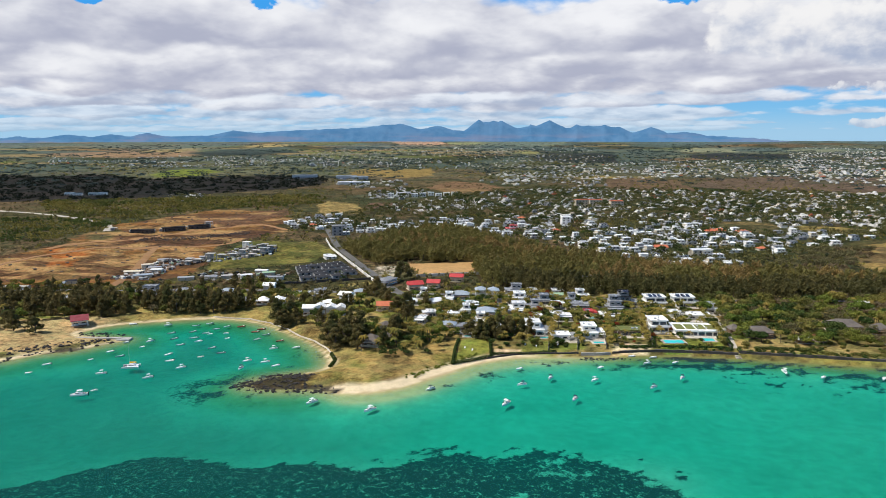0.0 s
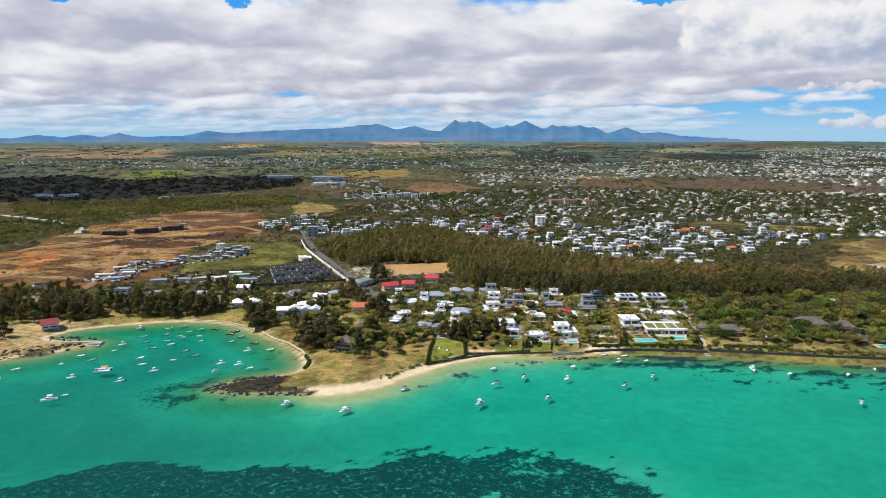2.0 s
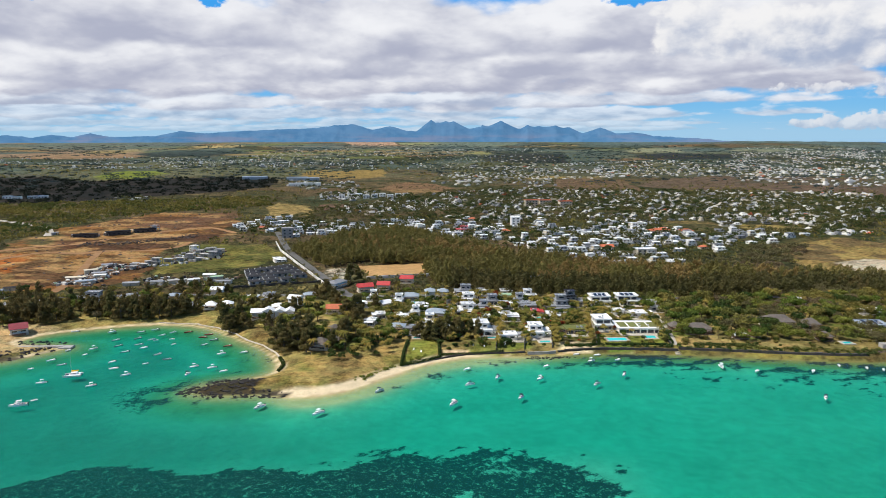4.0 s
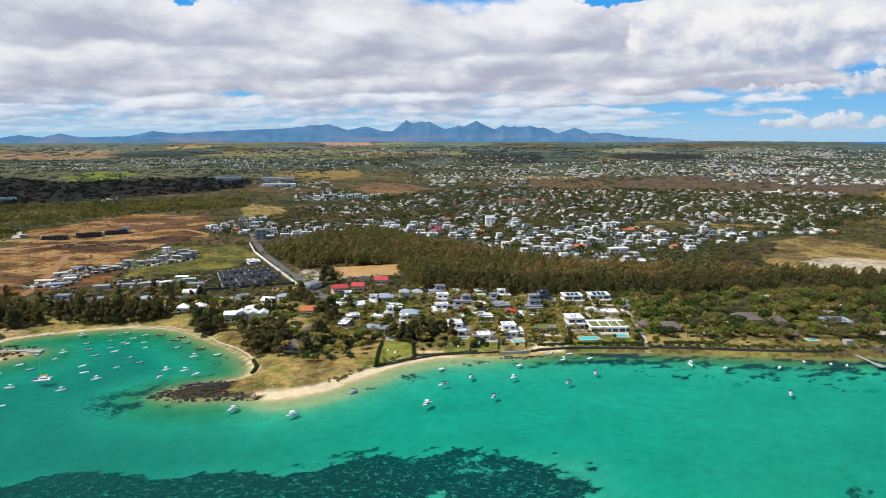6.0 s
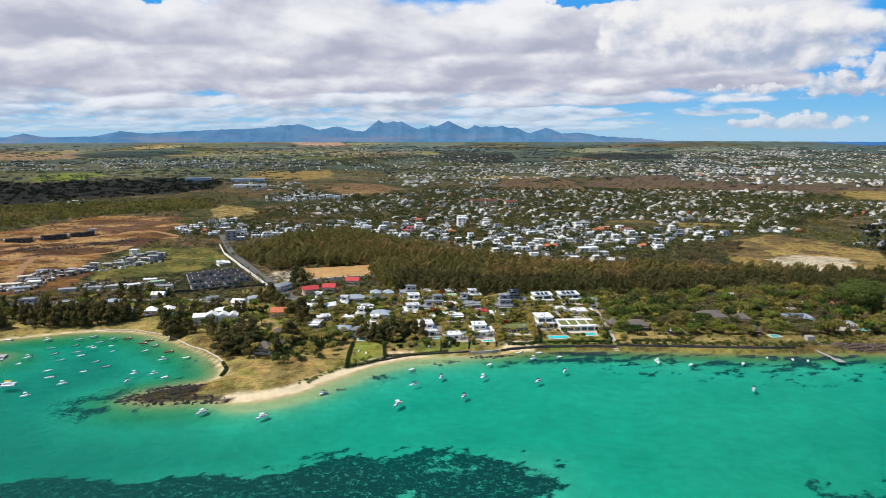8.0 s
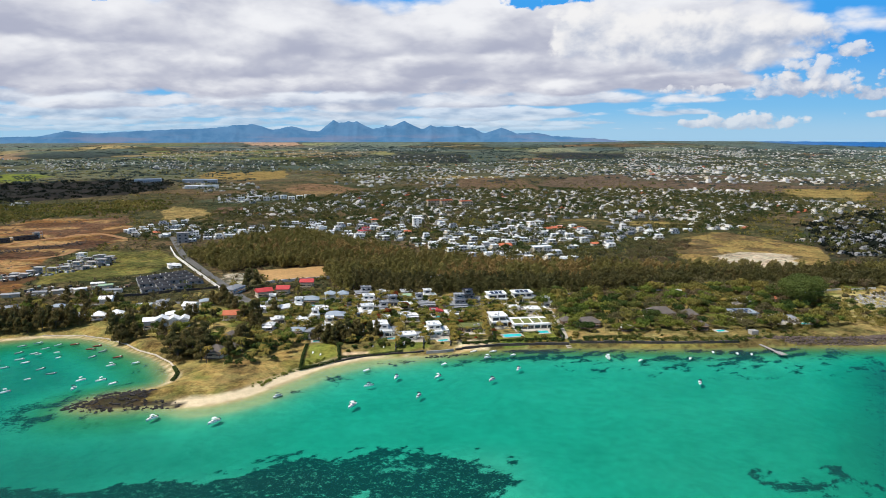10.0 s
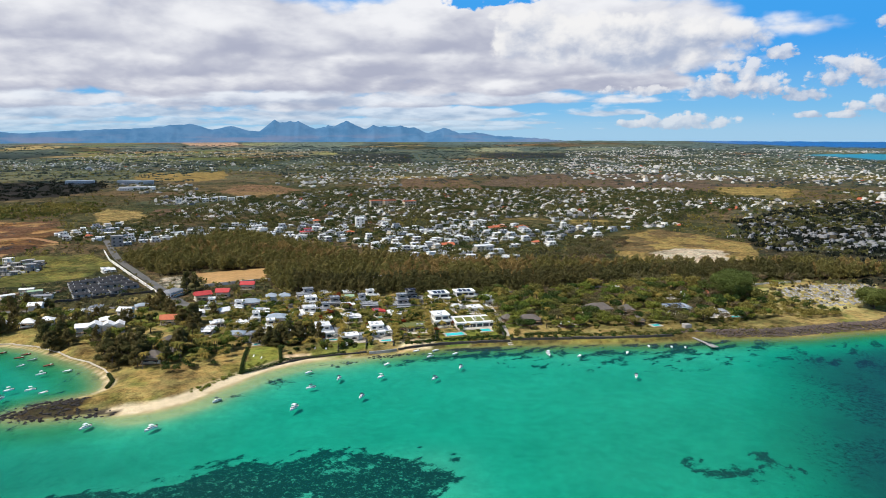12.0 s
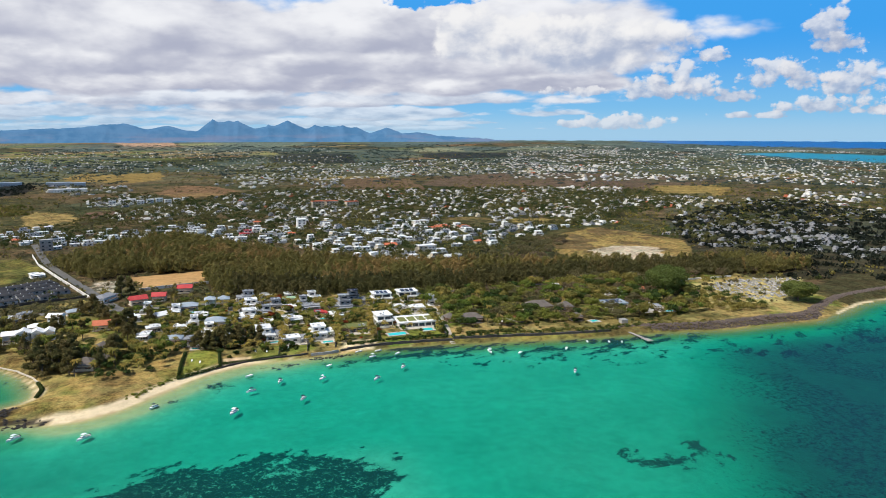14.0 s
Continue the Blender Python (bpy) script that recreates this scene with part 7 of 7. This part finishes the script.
for x, y, w, roof in ((-259, 617, 10, CREAM), (-247, 604, 11, ROOF_GREY), (-260, 592, 16, CREAM), (-243, 568, 14, ROOF_BLUE), (-256, 644, 9, ROOF_GREY), (-240, 590, 9, ROOF_WHITE), (-144, 580, 10, ROOF_GREEN), (-134, 562, 12, ROOF_GREY), (-172, 568, 14, CONCRETE), (-186, 564, 10, ROOF_GREY), (-289, 546, 9, ROOF_DARK), (-297, 537, 14, ROOF_BLUE), (-160, 570, 9, ROOF_WHITE), (-320, 526, 18, CONCRETE), (-205, 560, 12, ROOF_GREY), (-152, 590, 10, ROOF_WHITE)):
    ob = thing("site_cabin", pose(x, y, ground_z(x, y), 0, 0, rng.uniform(-5, 30)), "low builders' shed with a sheet-metal roof", "shed", "sheds of the building site")
    part("wall", Geo().box(-w / 2, w / 2, -2.6, 2.6, -1, 2.6), CREAM, ob)
    part("roof", hip(w, 5.2, 2.6, 0.7, 0.35, True), roof, ob)
    part("door", Geo().box(-0.5, 0.5, -2.7, -2.55, -0.2, 2.0), GREY, ob)
    KEEP_OUT.append((x, y, w * 0.5))
for name, mat, n in (("pale_clutter", WHITE, 120), ("grey_clutter", CONCRETE, 190), ("dark_clutter", ROOF_DARK, 120), ("green_clutter", ROOF_GREEN, 26), ("timber_clutter", TIMBER, 120)):
    got = np.concatenate([scatter([(-268, 560), (-235, 560), (-228, 640), (-258, 655)], n // 2), scatter([(-232, 615), (-205, 640), (-165, 680), (-170, 725), (-205, 728), (-215, 670)], n // 3), scatter([(-200, 560), (-130, 555), (-125, 585), (-200, 590)], n - n // 2 - n // 3)])
    got_z = heights(got[:, 0], got[:, 1])
    tagged(new(name, boxes(name, [(x, y, h - 0.2, rng.uniform(1.0, 4.2), rng.uniform(0.9, 2.6), rng.uniform(0.6, 2.2), rng.uniform(0, 3)) for (x, y), h in zip(got, got_z)], mat)), "piles of building material and containers on the site", "building material", kind="stuff")
site = scatter(EARTH, 260, None)
rock_field("spoil_heaps", BOULDERS, "heaps of dark basalt spoil on red earth", [(x, y, h, rng.uniform(0.8, 2.4)) for (x, y), h in zip(site, heights(site[:, 0], site[:, 1]))])
for x, y, w, t in ((-355, 838, 26, 18), (-325, 856, 26, 28), (-302, 878, 24, 35)):
    block("terrace_row", x, y, w, 8, 3.6, t, STONE, ROOF_DARK, "long row of unfinished dark stone houses on the site", 1)
line, _ = along([(-330, 768), (-300, 775), (-265, 800), (-225, 822)], 1.0)
rock_field("spoil_bank", BOULDERS, "long brown bank of earth and basalt spoil across the site", [(x, y + rng.normal(0, 7), ground_z(x, y) + rng.uniform(-0.3, 0.9), rng.uniform(0.5, 1.5)) for x, y in np.repeat(line, 4, 0)])

# ---- the graveyard ----
GRAVE_MESH = [Geo().box(-0.5, 0.5, -1.1, 1.1, -0.3, 0.45, 0.06).box(-0.45, 0.45, 0.8, 1.05, 0.45, h).mesh("grave", GRAVE) for h in (1.0, 1.4)]
plots = scatter([(395, 400), (402, 438), (440, 448), (495, 436), (470, 400), (425, 385), (405, 385)], 420)
for x, y in plots[:240]:
    ob = new("grave", GRAVE_MESH[int(rng.integers(2))])
    ob.matrix_world = pose(x, y, ground_z(x, y), 0, 0, rng.normal(15, 6)) @ Matrix.Diagonal((1.1, 1.1, 1.1, 1))
    tagged(ob, "pale stone grave with a low headstone", "grave", "graves of the graveyard")
hz = heights(plots[240:, 0], plots[240:, 1])
tagged(new("graves", boxes("graves", [(x, y, h - 0.3, 1.1, 2.2, 0.8, 0.3) for (x, y), h in zip(plots[240:], hz)], GRAVE)), "crowded pale graves on dry grass", "graves", kind="stuff")
wall_line("graveyard_wall", [(360, 455), (410, 460), (440, 458)], 1.2, 0.4, WHITE, "low pale wall behind the graveyard", 5.0)

thorn = scatter(GRAVEYARD, 90, None, 3)
wood("graveyard_shrubs", thorn, lambda: [(0, 0, 0.7, 1.0, 1.0, 0.7)], 30, 0.7, 0.6, LEAF_DRY, "dry shrubs between the graves", 0, 0.5, 1.6)

# ---- scrub and trees of the plain ----


def clump_blobs():
    return [(rng.uniform(-2.4, 2.4), rng.uniform(-2.4, 2.4), rng.uniform(0.8, 2.0), rng.uniform(0.8, 1.7), rng.uniform(0.8, 1.7), rng.uniform(0.7, 1.4)) for _ in range(4)]


def near_first(n, power=1.5):
    """Points over the plain in view, thinning out with distance."""
    r = 520 + 2600 * rng.random(n * 2) ** power
    a = np.radians(rng.uniform(-35, 54, n * 2))
    x, y = r * np.sin(a), r * np.cos(a)
    ok = open_land(x, y) & (inland(x, y) > 60)
    return np.stack([x[ok], y[ok]], 1)[:n]


def off_houses(p):
    t = np.array(taken)
    cell = {(int(x // 6), int(y // 6)) for x, y in t}
    return p[[(int(x // 6), int(y // 6)) not in cell and (x < 600 and free(x, y, 1) if y < 700 else True) for x, y in p]]


plain = off_houses(near_first(13500))
kind = fbm(plain[:, 0], plain[:, 1], 180, 401, 3) + rng.normal(0, 0.07, len(plain))
wood("green_scrub", plain[kind > 0.52], clump_blobs, 10, 1.7, 1.4, LEAF_BROAD, "green trees and scrub scattered over the plain", 0, 0.7, 1.4)
wood("dry_scrub", plain[kind <= 0.52], clump_blobs, 9, 1.7, 1.3, LEAF_DRY, "dry brown scrub scattered over the plain", 0, 0.5, 1.1)
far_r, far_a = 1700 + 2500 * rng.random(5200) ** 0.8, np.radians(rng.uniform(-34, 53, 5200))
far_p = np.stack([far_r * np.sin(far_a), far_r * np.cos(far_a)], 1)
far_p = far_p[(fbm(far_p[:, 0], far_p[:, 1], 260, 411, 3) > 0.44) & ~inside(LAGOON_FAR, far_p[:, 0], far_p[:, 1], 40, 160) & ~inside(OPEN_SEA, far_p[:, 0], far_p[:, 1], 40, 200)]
wood("far_woods", far_p, lambda: [(rng.uniform(-9, 9), rng.uniform(-9, 9), 1.5, 5, 5, 1.8) for _ in range(4)], 15, 3.6, 2.8, LEAF_HAZE, "woods and hedgerows far out on the plain, haze painted into their leaves", 0, 0.6, 1.3)
town_trees = off_houses(scatter(TOWN, 2900, open_land, 10))
wood("town_trees", town_trees, lambda: broad_blobs(8.0, 4.6), 28, 1.95, 1.55, LEAF_TOWN, "dark green trees between the town houses", 0, 0.6, 1.1)
village_trees = np.concatenate([scatter(ring, min(n, 240), open_land, 30) for n, crowd, ring in VILLAGES if ring[0][1] < 2700])
wood("village_trees", off_houses(village_trees), lambda: broad_blobs(6.5, 4.6), 20, 2.1, 1.7, LEAF_TOWN, "dark green trees between the houses of the plain", 0, 0.6, 1.2)
west = scatter([(-700, 1250), (-480, 1270), (-230, 1340), (-190, 1180), (-330, 1100), (-420, 960), (-560, 1020)], 1500, open_land, 30)
wood("west_scrub", west, clump_blobs, 11, 2.2, 1.8, LEAF_BROAD, "olive-green scrub between the painted cloud shade and the building site", 0, 0.7, 1.5)
near_west = scatter([(-560, 760), (-430, 760), (-412, 900), (-470, 960), (-620, 980)], 700, None, 12)
wood("site_scrub", near_west, clump_blobs, 14, 1.7, 1.4, LEAF_BROAD, "olive-green scrub beside the building site", 0, 0.6, 1.3)
# clumps over both painted cloud shadows, their leaves darkened likewise
dark = np.concatenate([scatter(SHADE_PLAIN, 1100, None, 30), scatter(SHADE_EAST, 620, None, 20)])
wood("dark_scrub", dark, lambda: [(0, 0, 1.6, 4.5, 4.5, 1.8), (4, 2, 1.3, 3.5, 3.5, 1.5), (-3, -3, 1.3, 3.8, 3.8, 1.5)], 14, 3.1, 2.6, LEAF_CLOUD_SHADE, "low scrub with cloud shade painted into its leaves", 0, 0.8, 1.4)
edge = scatter([(260, 480), (350, 470), (395, 455), (520, 470), (560, 500), (520, 560), (440, 530), (380, 530), (300, 585), (250, 600), (330, 640), (370, 700), (420, 690)], 500, lambda x, y: ~inside(GRAVEYARD, x, y) & ~inside(BARE, x, y), 12)
wood("grey_thicket", edge, lambda: broad_blobs(7, 4.2), 60, 1.2, 0.9, LEAF_DRY, "grey-green thicket at the edge of the she-oaks", 0, 0.7, 1.2)

# ---- boats ----


def hull(l, b, h, sheer=0.25):
    """A planing hull with a raked bow that points to +x."""
    rings = []
    for f in (0.0, 0.15, 0.45, 0.7, 0.88, 1.0):
        x = -l / 2 + l * f
        k = (1.0, 1.02, 1.0, 0.82, 0.45, 0.03)[int(round({0.0: 0, 0.15: 1, 0.45: 2, 0.7: 3, 0.88: 4, 1.0: 5}[f]))]
        top = h * (1 + sheer * f * f)
        keel = -0.35 + 0.55 * max(0, f - 0.6)
        rings.append([(x, -b / 2 * k, top), (x, -b / 2 * k * 0.82, h * 0.1), (x, 0, keel), (x, b / 2 * k * 0.82, h * 0.1), (x, b / 2 * k, top)])
    return Geo().loft(rings)


def boat_kind(name, label, l, b, h, hull_mat, cabin, top, engines, cover):
    ob = thing(name, pose(0, 0, -400), label, "boat", "boats at their moorings")
    part("hull", hull(l, b, h), hull_mat, ob)
    part("deck", Geo().add([(-l * 0.46, -b * 0.42, h * 1.02), (l * 0.1, -b * 0.42, h * 1.03), (l * 0.36, -b * 0.2, h * 1.16), (l * 0.42, 0, h * 1.2), (l * 0.36, b * 0.2, h * 1.16), (l * 0.1, b * 0.42, h * 1.03), (-l * 0.46, b * 0.42, h * 1.02)], [(0, 1, 2, 3, 4, 5, 6)]), TEAK if not cover else NAVY, ob)
    if cabin:
        part("cabin", Geo().box(-l * 0.12, l * 0.2, -b * 0.34, b * 0.34, h, h + 0.75, 0.16), GEL, ob)
        part("windscreen", Geo().box(-l * 0.02, l * 0.215, -b * 0.32, b * 0.32, h + 0.35, h + 0.62, 0.06), GLASS, ob)
    if top:
        g = Geo().box(-l * 0.22, l * 0.1, -b * 0.4, b * 0.4, h + 1.75, h + 1.85, 0.04)
        for u in (-l * 0.2, l * 0.08):
            for s in (-1, 1):
                g.tube((u, s * b * 0.36, h), (u, s * b * 0.36, h + 1.75), 0.04, 0.04, 5)
        part("hard_top", g, GEL if top == 1 else NAVY, ob)
    for k in range(engines):
        u = 0 if engines == 1 else (k - 0.5) * 0.7
        part("outboard", Geo().box(-l / 2 - 0.55, -l / 2 - 0.05, u - 0.2, u + 0.2, h * 0.75, h * 1.5, 0.05).box(-l / 2 - 0.4, -l / 2 - 0.2, u - 0.08, u + 0.08, -0.5, h * 0.75), BLACK, ob)
    part("seats", Geo().box(-l * 0.36, -l * 0.28, -b * 0.32, b * 0.32, h * 1.0, h * 1.0 + 0.35, 0.05), GEL, ob)
    return ob


BOAT_PAINT = surface("faded_boat_paint", (0.40, 0.47, 0.46), (0.20, 0.27, 0.28), 0.5, 6.0, 0.6, vary=0.35)
CRUISER = boat_kind("motor_boat", "white motor cruiser with a small cabin at its mooring", 8.2, 2.7, 1.0, GEL, True, 1, 2, False)
SPORT = boat_kind("motor_boat", "white sports boat with a dark canopy at its mooring", 7.0, 2.4, 0.9, GEL, True, 2, 1, True)
OPEN_BOAT = boat_kind("open_boat", "open white boat with an outboard at its mooring", 6.0, 2.1, 0.7, GEL, False, 0, 1, False)
CANOPY = boat_kind("open_boat", "white open boat with a canopy at its mooring", 6.6, 2.3, 0.8, GEL, False, 1, 1, False)
DARK_BOAT = boat_kind("fishing_boat", "grey-green open fishing boat with a dark inside at its mooring", 6.4, 1.9, 0.6, BOAT_PAINT, False, 0, 1, True)
RED_BOAT = boat_kind("fishing_boat", "rust-red wooden fishing boat at its mooring", 6.5, 1.9, 0.6, RUST, False, 0, 1, False)
DINGHY = boat_kind("dinghy", "small white dinghy at its mooring", 3.6, 1.5, 0.5, GEL, False, 0, 0, False)
BOAT_KINDS = [CRUISER, SPORT, OPEN_BOAT, CANOPY, DARK_BOAT, RED_BOAT, DINGHY]


def moor(kind, x, y, heading, k=1.0):
    turn = heading if heading > 229 else heading + 27 + rng.normal(0, 8)
    copy_thing(kind, pose(x, y, 0.0, 0, 0, turn) @ Matrix.Diagonal((0.75 * k, 0.75 * k, 0.75 * k, 1)))


for x, y, a, k in ((-32, 297, 192, 1.0), (28, 304, 238, 1.05), (-59, 306, 205, 0.95), (-168, 315, 188, 1.2), (173, 347, 262, 1.0)):
    moor(CRUISER, x, y, a, k)
for x, y, a in ((60, 310, 205), (100, 325, 200), (38, 329, 190), (53, 338, 215), (-6, 323, 200), (-104, 353, 225), (118, 338, 240), (201, 300, 215)):
    moor(SPORT, x, y, a, 0.95)
for x, y, a in ((74, 335, 190), (-172, 345, 185), (-146, 339, 188), (-135, 354, 190), (-94, 363, 195), (-95, 387, 190), (-104, 365, 190), (107, 361, 185), (-173, 436, 190), (-170, 401, 200)):
    moor(CANOPY, x, y, a)
for x, y, a in ((39, 352, 200), (81, 354, 185), (102, 373, 175), (113, 371, 185), (122, 362, 190), (188, 339, 200), (217, 337, 200), (-207, 359, 190), (-184, 381, 210), (-145, 365, 190), (-150, 376, 200), (-142, 401, 190), (-196, 439, 180), (-87, 357, 190), (-83, 389, 185)):
    moor(OPEN_BOAT, x, y, a)
for x, y, a in ((-175, 373, 190), (-150, 394, 190), (-130, 388, 200), (-122, 379, 185), (-158, 406, 195), (-147, 408, 185), (-152, 421, 200), (-143, 418, 190), (-164, 418, 200), (-140, 427, 190), (-155, 435, 185), (-148, 440, 200), (-109, 405, 230), (-135, 433, 190), (-106, 415, 185)):
    moor(DARK_BOAT, x, y, a)
for x, y, a in ((-114, 421, 190), (-112, 427, 185), (-95, 402, 185), (-126, 433, 185)):
    moor(RED_BOAT, x, y, a)
for x, y, a in ((-164, 321, 200), (-209, 346, 185), (-188, 367, 190), (-131, 372, 190), (-127, 407, 190), (-131, 418, 190), (-140, 416, 180), (-170, 390, 190), (236, 345, 220), (248, 340, 250), (255, 337, 240), (-183, 399, 200)):
    moor(DINGHY, x, y, a, 1.15)

# the catamaran with its yellow boom cover
ob = thing("catamaran", pose(-161, 355, 0, 0, 0, 188) @ Matrix.Diagonal((0.75, 0.75, 0.8, 1)), "white sailing catamaran with a yellow boom cover at anchor", "boat")
for s in (-1, 1):
    part("hull", Geo().loft([[(x, s * 2.6 - q * k, 1.3), (x, s * 2.6, -0.4), (x, s * 2.6 + q * k, 1.3)] for x, k, q in ((-5.5, 1, 0.7), (-2, 1, 0.8), (2, 0.9, 0.8), (4.5, 0.5, 0.7), (6.0, 0.05, 0.5))]), GEL, ob)
part("bridge_deck", Geo().box(-4.5, 2.5, -2.4, 2.4, 0.75, 1.35), GEL, ob)
part("cabin", Geo().box(-2.8, 1.6, -1.9, 1.9, 1.354, 2.5, 0.35), GEL, ob)
part("windscreen", Geo().box(-2.5, 1.55, -1.8, 1.8, 1.75, 2.15, 0.12), GLASS, ob)
part("mast", Geo().tube((1.0, 0, 1.3), (1.0, 0, 15.5), 0.11, 0.07, 7), STEEL, ob)
part("boom_cover", Geo().tube((0.8, 0, 3.4), (-3.6, 0, 3.4), 0.55, 0.4, 8), YELLOW, ob, "bright yellow sail cover")
part("trampoline", Geo().box(2.5, 4.8, -2.0, 2.0, 1.2, 1.24), NAVY, ob)

# small things on the lawns and beaches
for x, y in ((12, 380), (16, 376), (60, 384), (64, 386), (46, 386), (52, 384)):
    ob = thing("sun_lounger", pose(x, y, ground_z(x, y), 0, 0, rng.uniform(0, 90)), "white sun lounger on a lawn", "lounger", "sun loungers")
    part("frame", Geo().box(-1.0, 1.0, -0.35, 0.35, 0.28, 0.36), GEL, ob)
    part("backrest", Geo().add([(0.4, -0.35, 0.36), (1.0, -0.35, 0.85), (1.0, 0.35, 0.85), (0.4, 0.35, 0.36), (0.45, -0.35, 0.3), (1.05, -0.35, 0.8), (1.05, 0.35, 0.8), (0.45, 0.35, 0.3)], [(0, 1, 2, 3), (7, 6, 5, 4), (0, 4, 5, 1), (2, 6, 7, 3), (1, 5, 6, 2), (3, 7, 4, 0)]), GEL, ob)
    for u in (-0.9, 0.9):
        for v in (-0.3, 0.3):
            part("leg", Geo().box(u - 0.04, u + 0.04, v - 0.04, v + 0.04, -0.1, 0.28), GEL, ob)

# the patterns themselves are taken away
for ob in PATTERNS + TOWN_KINDS + BOAT_KINDS:
    for o in (*ob.children_recursive, ob):
        bpy.data.objects.remove(o)
